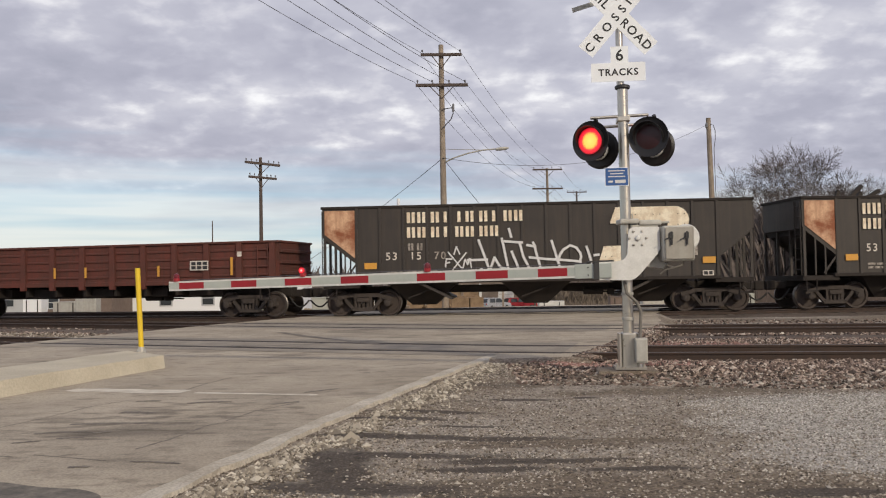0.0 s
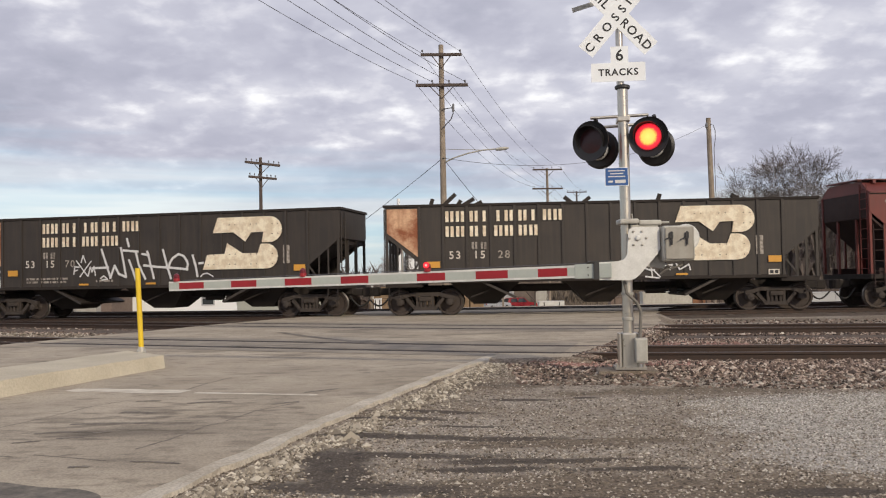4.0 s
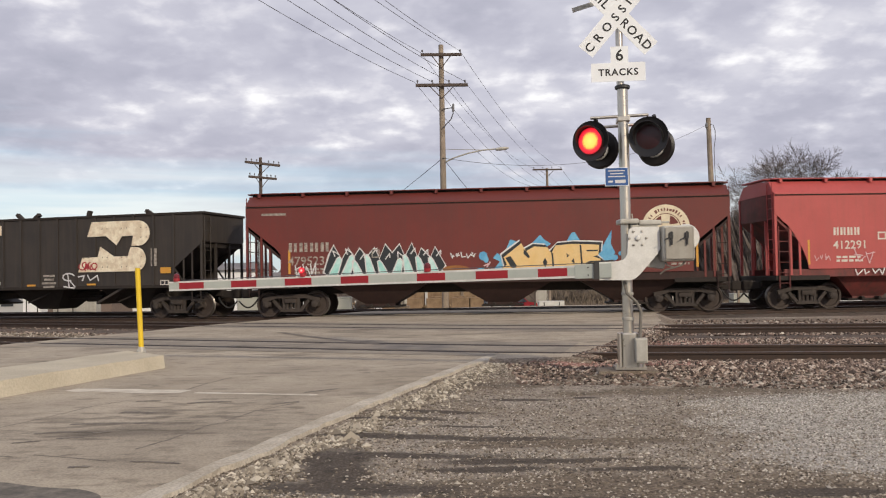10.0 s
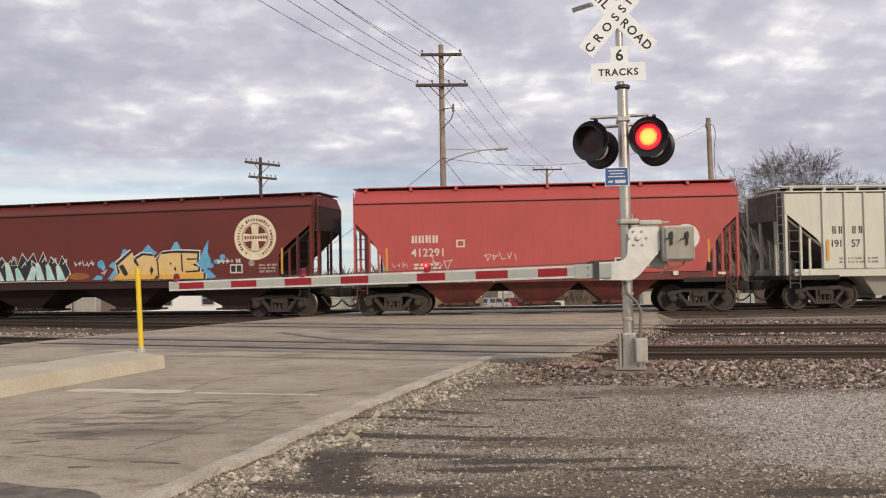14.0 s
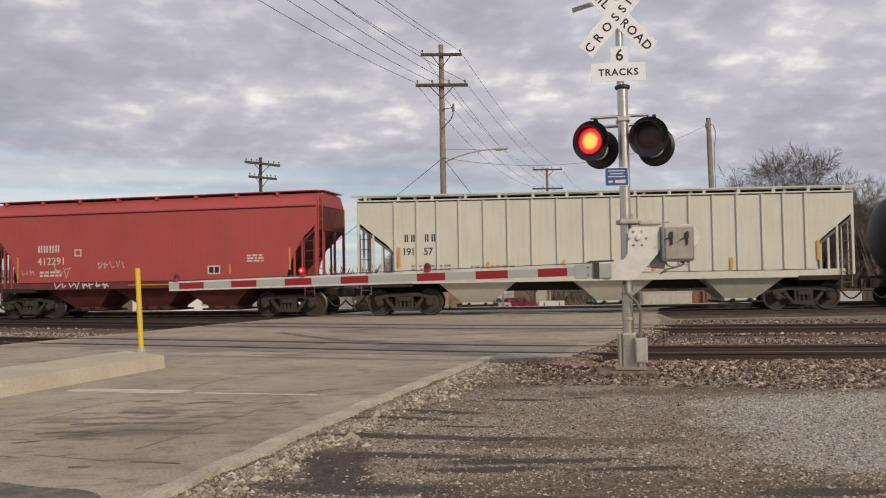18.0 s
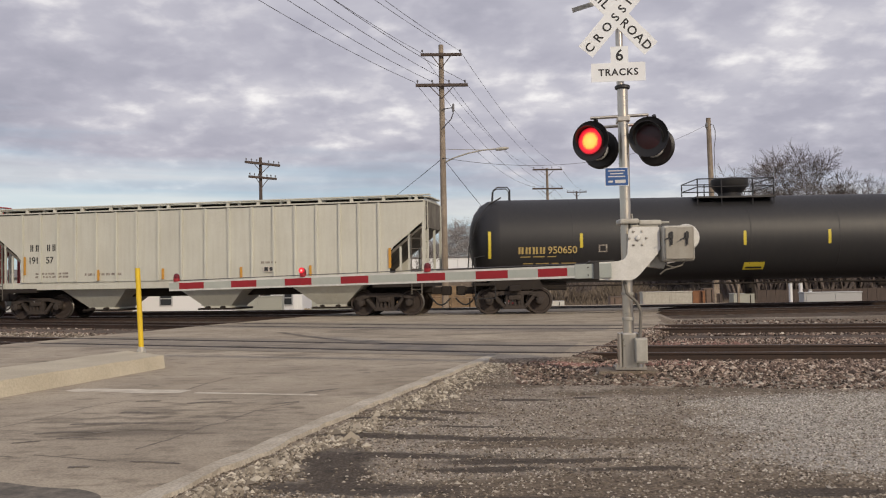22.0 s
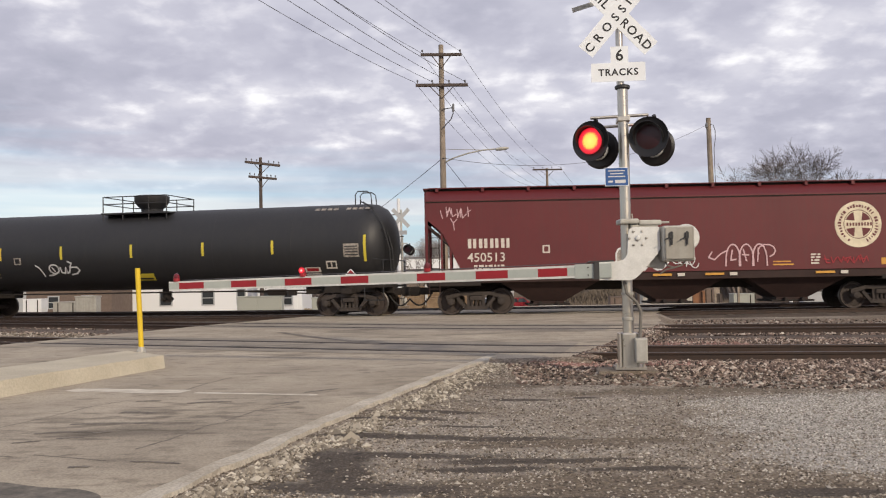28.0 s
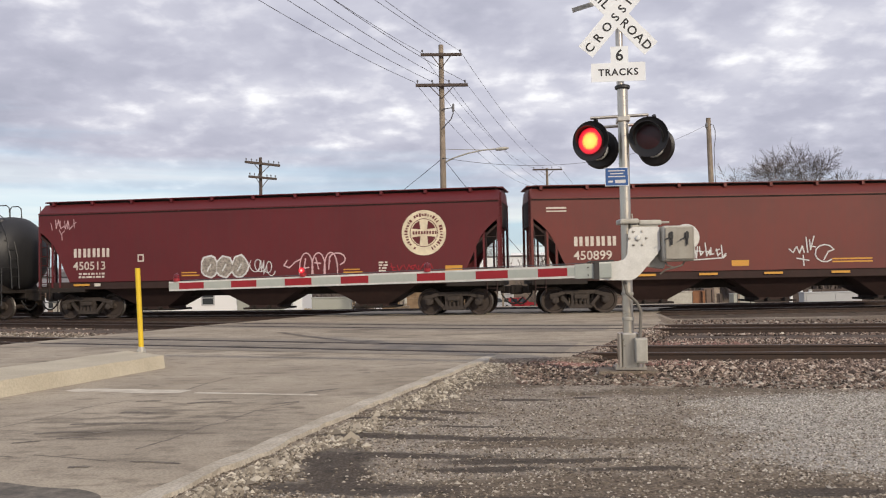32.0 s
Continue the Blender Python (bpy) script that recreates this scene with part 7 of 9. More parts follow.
    for k in range(4):
        for j in range(5):
            for e in (-0.11, 0.11):
                lathe(bm, [(0.022, 0), (0.012, 0.012)], pose(2.55 + 0.8373 * k + e, FACE - 0.034, 1.95 + 0.36 * j, 90, 0, 0), 5)
    tagged(part("rivet", bm, "bn_green", car, "dark rivet heads on the side"), kind="stuff")
    for x in (-2.7, 0.1, 2.8):
        flat("reflector", car, "orange", [rect(x - 0.2, x + 0.2, 1.27, 1.34)], 0.036)
    flat("plate", car, "num_white", [rect(5.75, 6.12, 1.24, 1.42)], 0.03)
    flat("plate_mark", car, "black", [rect(5.79, 5.92, 1.27, 1.39), rect(5.96, 6.08, 1.27, 1.39)], 0.034)
    flat("faded_patch", car, "num_grey", [rect(5.35, 5.6, 1.95, 2.6)], 0.012)
    small_print(car, "num_grey", -5.2, -3.4, 1.35, 1.6, 2, seed)
    small_print(car, "num_grey", -2.2, -1.4, 1.35, 1.5, 1, seed + 1)
    return car


def spray(car, material, lines, w, lift=0.022, name="graffiti", label="sprayed paint scrawl"):
    out = []
    for pts in lines:
        out += stroke(pts, w)
    bm = B()
    for i, o in enumerate(out):
        bm.faces.new([bm.verts.new((x, FACE - lift - 0.0004 * (i % 7), z)) for x, z in o])
    bm.normal_update()
    for f in bm.faces:
        if f.normal.y > 0:
            f.normal_flip()
    tagged(part(name, bm, material, car, label), kind="stuff")


def scrawl(x0, x1, z0, z1, n, seed):
    """A row of quick sprayed loops, hooks and zigzags that spells nothing."""
    rng = random.Random(seed)
    w, h = (x1 - x0) / n, z1 - z0
    lines = []
    for k in range(n):
        cx, cz = x0 + w * (k + 0.5), (z0 + z1) / 2 + rng.uniform(-0.08, 0.08) * h
        turn, big = rng.uniform(-0.6, 0.6), rng.uniform(1.1, 1.7)
        if k % 2:
            pts = [(-0.5, -0.4), (-0.25, 0.45), (-0.05, -0.3), (0.15, 0.5), (0.3, -0.45), (0.55, 0.2)]
        else:
            a0 = rng.uniform(0, 6.28)
            pts = [(0.5 * math.cos(a0 + 0.55 * i) + 0.05 * i - 0.3, 0.45 * math.sin(a0 + 0.55 * i)) for i in range(18)]
        c, q = math.cos(turn), math.sin(turn)
        lines.append([(cx + (x * c - z * q) * w * big, cz + (x * q + z * c) * h) for x, z in pts])
    return lines


def slashes(x0, x1, z0, z1, n, seed):
    """Quick spiky strokes and hooks in a row that spell nothing."""
    rng = random.Random(seed)
    w, h = (x1 - x0) / n, z1 - z0
    lines = []
    for k in range(n):
        a = x0 + w * k
        p = [(a + w * rng.uniform(0, 0.3), z0 + h * rng.uniform(0.6, 1.1)), (a + w * rng.uniform(0.2, 0.5), z0 + h * rng.uniform(-0.15, 0.25))]
        if rng.random() < 0.7:
            p.append((a + w * rng.uniform(0.55, 1.0), z0 + h * rng.uniform(0.4, 1.0)))
        if rng.random() < 0.5:
            p.append((a + w * rng.uniform(0.7, 1.2), z0 + h * rng.uniform(0.0, 0.4)))
        lines.append(p)
        if rng.random() < 0.35:
            lines.append([(a + 0.1 * w, z0 + 0.5 * h), (a + 0.8 * w, z0 + h * rng.uniform(0.4, 0.7))])
    return lines


hop1 = open_hopper(3.19, "dark green-black open hopper car, rusty end, cream emblem, white graffiti", "531570", 1)
hop2 = open_hopper(19.75, "dark green-black open hopper car with cream emblem, loaded with old ties", "531528", 2, name_x=-5.37)
spray(hop1, "graf_white", [[(-1.95, 2.62), (-1.74, 2.03), (-1.58, 1.54), (-1.40, 2.0), (-1.22, 1.68), (-0.92, 1.56), (-1.10, 2.50), (-1.14, 2.66)], [(-2.34, 1.92), (-1.66, 1.93)], [(-0.88, 3.0), (-0.80, 2.70)],
      [(-1.04, 2.56), (-0.42, 2.50)], [(-0.80, 2.20), (-0.66, 1.85), (-0.52, 1.46)], [(-0.52, 2.52), (-0.39, 2.0), (-0.12, 1.47)]], 0.085, label="large white sprayed scrawl")
spray(hop1, "graf_white", [[(-0.26, 2.41), (0.02, 2.36), (-0.05, 2.50)], [(0.0, 2.38), (0.11, 1.93), (0.23, 1.49)], [(-0.18, 1.98), (0.40, 1.91), (0.86, 1.88), (1.60, 1.80)], [(0.60, 2.55), (0.76, 1.98), (0.92, 1.47)],
      [(0.80, 1.82), (0.88, 2.05), (0.99, 2.22), (1.24, 2.37), (1.45, 2.29), (1.58, 2.10), (1.61, 1.98), (1.56, 1.78)], [(1.80, 2.32), (1.93, 1.9), (1.99, 1.53)], [(2.06, 2.01), (2.22, 2.03)]], 0.085, label="large white sprayed scrawl")
spray(hop1, "graf_white", [[(-3.02, 2.21), (-2.54, 1.62)], [(-2.39, 2.19), (-2.87, 1.60)], [(-2.82, 2.14), (-2.73, 2.40), (-2.62, 2.14)], [(-3.13, 1.70), (-3.09, 1.98), (-2.90, 1.97)], [(-3.11, 1.82), (-2.97, 1.86)],
      [(-2.52, 1.62), (-2.43, 1.96), (-2.35, 1.77), (-2.27, 1.98), (-2.21, 1.64)], [(-2.00, 1.52), (-1.86, 1.62), (-1.70, 1.50), (-1.94, 1.46)], [(2.12, 1.52), (2.22, 1.62), (2.40, 1.64), (2.62, 1.52)]], 0.05, label="small white sprayed star of strokes")
spray(hop2, "graf_red", scrawl(2.34, 2.95, 1.84, 2.12, 3, 6), 0.045, 0.036, label="red sprayed scrawl")
spray(hop2, "graf_white", [[(1.78 + 0.26 * math.cos(a), 1.60 + 0.14 * math.sin(a)) for a in [0.3 + i * 0.6 for i in range(9)]], [(1.74, 1.74), (1.80, 1.20)], [(1.56, 1.24), (2.02, 1.18)], [(1.84, 1.46), (2.06, 1.22)], [(2.20, 1.60), (2.48, 1.64), (2.40, 1.46)], [(2.62, 1.66), (2.74, 1.46), (3.05, 1.64), (3.10, 1.44)]], 0.05)
spray(hop2, "graf_white", [[(-1.98, 1.52), (-1.90, 1.28), (-1.72, 1.54), (-1.66, 1.28)], [(-1.60, 1.42), (-1.34, 1.44), (-1.42, 1.26)], [(-1.92, 1.36), (-1.40, 1.34)]], 0.045)
for k, w in enumerate((0.52, 0.44, 0.62, 0.5)):
    flat("small_print", hop2, "num_grey", [rect(0.90 - w / 2, 0.90 + w / 2, 1.62 - 0.14 * k, 1.70 - 0.14 * k)], 0.03)
TIES = ((-5.9, 1.2, 0.4, -0.9), (-5.36, 0.72, 0.95, -0.95), (-4.95, 0.9, 0.4, -0.6), (-4.70, 0.45, 0.8, -0.9), (-4.30, 0.3, 0.5, -1.0), (-0.88, 2.55, 0.6, -0.9), (-0.46, 0.55, 0.6, -0.75), (2.18, 1.25, 0.4, -0.9), (5.0, 2.7, 0.6, -0.9))
for x, lean, ln, y in TIES:
    bm = B()
    bar(bm, (x - 0.5 * ln * math.cos(lean), y, 3.80 - 0.25 * ln * abs(math.sin(lean))), (x + 0.5 * ln * math.cos(lean), y, 3.92 + 0.62 * ln * abs(math.sin(lean))), 0.13, 0.17)
    part("old_tie", bm, "tie_dark", hop2, "old dark tie sticking out of the load")


# covered hopper with smooth sides
def covered_hopper(u, half, wheelbase, paint, label, slope_reach=1.6, eave=4.02, roof=4.42, chute_xs=(-4.2, 0, 4.2), chute_w=1.5, post_mat=None, chute_mat="under", ends=None):
    car = car_thing("covered_hopper_car", u, wheelbase, label)
    L, sill = half, 1.40
    ends = ends or ((0.0, 3.36), (0.08, 3.28), (1.08, 2.47), (1.26, 2.25), (1.26, sill))
    side = [(-L, eave)] + [(-L + a, z) for a, z in ends] + [(L - a, z) for a, z in reversed(ends)] + [(L, eave)]
    for s in (-1, 1):
        part("side_sheet", prism(B(), side, s * 1.535 - 0.015, s * 1.535 + 0.015), paint, car)
        part("eave_trim", box(B(), -L, L, s * 1.565 - 0.025, s * 1.565 + 0.025, eave - 0.035, eave + 0.012), paint, car)
        # thin dark strip drawn as the shadow that the eave casts
        part("eave_gutter", box(B(), -L + 0.02, L - 0.02, s * 1.556 - 0.008, s * 1.556 + 0.008, eave - 0.075, eave - 0.036), "under", car)
        # recessed sill: the dark materials passed in also paint its shade
        bm = box(B(), -L + 0.3, L - 0.3, s * 1.44 - 0.07, s * 1.44 + 0.06, 1.12, sill, 0.015)
        part("side_sill", bm, post_mat or "under", car)
    bm = along(B(), [(-1.54, eave), (-1.10, roof - 0.03), (0, roof + 0.05), (1.10, roof - 0.03), (1.54, eave)], -L, L)
    part("roof", bm, paint, car)
    for e in (-1, 1):
        # darker, stained copies of the paint that carry the shade at the ends
        grimy = {"beige": "beige_shaded", "red": "red_grimy_shaded"}.get(paint, "under_red_shaded")
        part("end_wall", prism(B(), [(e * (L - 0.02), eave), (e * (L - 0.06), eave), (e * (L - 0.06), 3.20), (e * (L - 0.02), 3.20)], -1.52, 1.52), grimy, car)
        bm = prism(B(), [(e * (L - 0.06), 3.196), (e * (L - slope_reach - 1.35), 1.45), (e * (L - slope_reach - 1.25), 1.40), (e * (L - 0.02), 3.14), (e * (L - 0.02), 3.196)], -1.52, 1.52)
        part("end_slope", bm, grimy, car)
        for y in (-1.50, 1.50):
            bm = B()
            bar(bm, (e * (L - 0.03), y, 1.2), (e * (L - 0.03), y, eave), 0.09, 0.08)
            bar(bm, (e * (L - 0.55), y, 1.2), (e * (L - 0.55), y, 2.95), 0.07, 0.06)
            bar(bm, (e * (L - 0.86), y, 1.2), (e * (L - 0.86), y, 2.45), 0.07, 0.06)
            part("end_post", bm, paint, car)
        for y in (-0.6, 0.6):
            bm = B()
            bar(bm, (e * (L - 0.08), y, 1.2), (e * (L - 0.08), y, 3.2), 0.08, 0.08)
            part("end_post", bm, paint, car)
        ladder(car, e * (L + 0.02), -1.2, 1.2, roof - 0.1, 0.42, False, 9, paint)
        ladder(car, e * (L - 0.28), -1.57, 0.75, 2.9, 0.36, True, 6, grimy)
        part("end_platform", box(B(), min(e * (L - 1.9), e * L), max(e * (L - 1.9), e * L), -1.52, 1.52, 1.02, 1.18, 0.01), "under", car)
        coupler(car, e * (L - 0.15), e)
    bm = B()
    for y in (-0.95, -0.55):
        box(bm, -L - 0.02, L + 0.02, y, y + 0.3, roof + 0.06, roof + 0.10)
    box(bm, -L - 0.10, -L + 0.15, -1.0, 1.0, roof + 0.055, roof + 0.095)
    box(bm, L - 0.15, L + 0.10, -1.0, 1.0, roof + 0.055, roof + 0.095)
    box(bm, -L + 0.1, L - 0.1, -1.22, -1.02, roof + 0.055, roof + 0.085)
    walkway = part("running_board", bm, paint, car, "grating along the roof")
    # added dark plate that stands in for the shade below the grating
    part("board_fascia", box(B(), -L + 0.1, L - 0.1, -1.02, -0.99, roof - 0.05, roof + 0.054), "under", walkway, "dark strip in place of the shade under the grating")
    bracket = None
    k = -L + 0.4
    while k < L:
        if bracket is None:
            bracket = part("board_bracket", box(B(), -0.05, 0.05, -1.24, -1.0, roof - 0.07, roof + 0.055), paint, walkway)
            bracket.matrix_basis = pose(k, 0, 0)
        else:
            again(bracket, walkway, pose(k, 0, 0))
        k += 1.62
    for hx in [(-L + 1.2) + i * (2 * L - 2.4) / 5 for i in range(6)]:
        part("hatch", box(B(), hx - 0.55, hx + 0.55, -0.32, 0.32, roof + 0.05, roof + 0.15, 0.02), paint, car)
    for cx in chute_xs:
        bm = B()
        for s0, zz, hy in ((chute_w + 0.35, 1.25, 1.40), (0.55, 0.42, 0.75), (0.55, 0.34, 0.75)):
            for x, y in ((-s0, -hy), (s0, -hy), (s0, hy), (-s0, hy)):
                bm.verts.new((cx + x, y, zz))
        bm.verts.ensure_lookup_table()
        v = bm.verts
        for o in (0, 4):
            for i in range(4):
                bm.faces.new([v[o + i], v[o + (i + 1) % 4], v[o + 4 + (i + 1) % 4], v[o + 4 + i]])
        bm.faces.new([v[i] for i in (8, 9, 10, 11)])
        bmesh.ops.recalc_face_normals(bm, faces=bm.faces)
        chute = part("hopper_chute", bm, post_mat or chute_mat, car)
        bm = box(B(), cx - 0.75, cx + 0.75, -0.85, 0.85, 0.27, 0.34, 0.01)
        part("outlet_gate", bm, "under", chute)
        for k in (-0.3, 0.3):
            part("gate_capstan", tube(B(), [(cx + k, -1.05, 0.36), (cx + k, -0.8, 0.36)], 0.06, 8), "under", chute)
    part("centre_sill", box(B(), -L, L, -0.25, 0.25, 0.80, 1.15, 0.02), "under", car)
    part("body_core", box(B(), -L + slope_reach + 0.9, L - slope_reach - 0.9, -1.46, 1.46, 1.2, 3.9), "under", car)
    return car


CURVED_ENDS = ((0.0, 3.40), (0.08, 3.32), (0.36, 3.08), (0.60, 2.83), (0.80, 2.45), (1.02, 1.95), (1.18, 1.62), (1.28, 1.40))
RED_ENDS = ((0.0, 3.34), (0.10, 3.25), (0.30, 3.04), (0.42, 2.95), (0.66, 2.64), (0.95, 2.10), (1.10, 1.70), (1.16, 1.40))


def round_emblem(car, cx, cz, r, dark):
    flat("emblem", car, "cream", [disc(cx, cz, r)], 0.0, "round cream emblem with a cross")
    q = r * 0.56
    wedge = []
    for k in range(4):
        a0 = k * math.pi / 2
        c, s = math.cos(a0), math.sin(a0)
        pts = [(0.13 * r / 0.86, 0.13 * r / 0.86)] + [(q * math.cos(a), q * math.sin(a)) for a in [radians(20 + i * 10) for i in range(6)]]
        wedge.append([(cx + x * c - z * s, cz + x * s + z * c) for x, z in pts])
    flat("emblem_ring", car, dark, [[(cx + rr * math.cos(b), cz + rr * math.sin(b)) for rr, b in ((r * 0.60, k0), (r * 0.63, k0), (r * 0.63, k0 + 0.1309), (r * 0.60, k0 + 0.1309))] for k0 in [i * 2 * math.pi / 48 for i in range(48)]], 0.003)
    for o in wedge:
        flat("emblem_field", car, dark, [o], 0.004)
    bars = []
    rng = random.Random(int(cx * 100))
    for i in range(34):
        a = radians(-62 + i * 9.1)
        if i % 11 == 10:
            continue
        c, s = math.cos(a), math.sin(a)
        w, h0, h1 = rng.uniform(0.018, 0.044) * r / 0.86, r * rng.uniform(0.71, 0.76), r * rng.uniform(0.83, 0.88)
        bars.append([(cx + x * c - z * s, cz + x * s + z * c) for x, z in ((h0, -w), (h1, -w), (h1, w), (h0, w))])
    tagged(flat("emblem_mark", car, dark, bars, 0.004), kind="stuff")
    tagged(flat("emblem_mark", car, dark, [rect(cx - 0.5 * r + i * 0.125 * r, cx - 0.5 * r + (i * 0.125 + 0.08) * r, cz - 0.07 * r, cz + 0.07 * r) for i in range(9)], 0.006), kind="stuff")


def bubble_letters(car, x0, x1, z0, z1, n, fill, edge, seed, label):
    """Round sprayed shapes that spell nothing."""
    rng = random.Random(seed)
    w = (x1 - x0) / n
    for k in range(n):
        cx, cz = x0 + w * (k + 0.5), (z0 + z1) / 2
        pts = [(cx + math.cos(a) * w * 0.60 * rng.uniform(0.9, 1.1), cz + math.sin(a) * (z1 - z0) * 0.52 * rng.uniform(0.9, 1.1)) for a in [i * 2 * math.pi / 14 for i in range(14)]]
        tagged(flat("graffiti", car, edge, [pts], 0.003 + k * 0.0003, label), kind="stuff")
        tagged(flat("graffiti", car, fill, [[(cx + (x - cx) * 0.84, cz + (z - cz) * 0.84) for x, z in pts]], 0.007 + k * 0.0003, label), kind="stuff")
    spray(car, edge, [[(x0 + w * (k + 0.5) - 0.08, z0 + 0.3 * (z1 - z0)), (x0 + w * (k + 0.5) + 0.06, z1 - 0.4 * (z1 - z0))] for k in range(n)], 0.05, 0.014)


def make_cov(u, half, wb, paint, label, number, word_n, number_x, faded=False, chutes=(-4.5, -0.15, 4.1), ends=None):
    car = covered_hopper(u, half, wb, paint, label, slope_reach=0.75, chute_xs=chutes, chute_w=1.6, post_mat="under_red_shaded", ends=ends)
    tone = "num_grey" if faded else "num_white"
    word_bars(car, tone, number_x, number_x + 1.45, 2.33, 2.66, word_n, 0.25)
    digits(car, number, number_x - 0.03, 1.86, 0.44, tone, 1.02)
    small_print(car, tone, number_x + 0.2, number_x + 1.3, 1.52, 1.76, 2, int(number) % 97)
    return car


cov1 = make_cov(37.35, 8.52, 14.05, "brown", "brown-red covered hopper car with round cream emblem and coloured graffiti", "479523", 4, -6.95, True, (-3.8, 0.65, 5.15))
round_emblem(cov1, 6.35, 2.9, 0.82, "brown")
flat("faded_bar", cov1, "num_grey", [rect(-7.95, -7.05, 3.66, 3.74)])


def wild_piece(car, x0, x1, z0, z1, n, seed, label):
    """A tangle of blades: white edge, black ground, pale teal blades that rise from the bottom with thin white edges."""
    rng = random.Random(seed)
    w = (x1 - x0) / n
    top = []
    for k in range(n):
        cx = x0 + w * (k + 0.5)
        top += [(cx - 0.36 * w, z1 - rng.uniform(0.22, 0.5) * (z1 - z0)), (cx + rng.uniform(-0.1, 0.35) * w, z1 - rng.uniform(-0.08, 0.14) * (z1 - z0))]
    ground = [(x0 - 0.12, z0 + 0.12), (x0 + 0.05, z0), (x1 - 0.1, z0)] + [(x1 + 0.12, z0 + 0.3)] + top[::-1]
    mz = (z0 + z1) / 2
    tagged(flat("graffiti", car, "graf_white", [[(x + (0.05 if x > x1 - 0.2 else -0.05 if x < x0 + 0.2 else 0.0), max(z + (0.06 if z > mz else -0.03), 1.42)) for x, z in ground]], 0.002, label), kind="stuff")
    tagged(flat("graffiti", car, "graf_black", [ground], 0.005, label), kind="stuff")
    edges = []
    for k in range(n):
        a = x0 + w * (k + 0.1)
        lean = rng.choice((-0.35, 0.25, 0.45)) * w
        hi = z0 + rng.uniform(0.5, 0.82) * (z1 - z0)
        blade = [(a, z0 + 0.03), (a + 0.72 * w, z0 + 0.03), (a + 0.62 * w + lean, hi - 0.12), (a + 0.40 * w + lean, hi), (a + 0.22 * w + lean, hi - 0.05)]
        tagged(flat("graffiti", car, "graf_teal", [blade], 0.008 + 0.0006 * k, label), kind="stuff")
        edges.append([blade[0], blade[4], blade[3], blade[2], blade[1]])
        edges.append([(a + 0.5 * w, hi + 0.02), (a + 0.62 * w - lean * 0.6, hi + 0.22), (a + 0.85 * w, hi + 0.08)])
    spray(car, "graf_white", edges, 0.038, 0.018, label="thin white edges of the graffiti")


wild_piece(cov1, -5.55, -1.45, 1.47, 2.48, 9, 41, "large teal, white and black graffiti")
spray(cov1, "graf_white", slashes(-6.75, -5.95, 1.46, 1.95, 3, 47), 0.04)


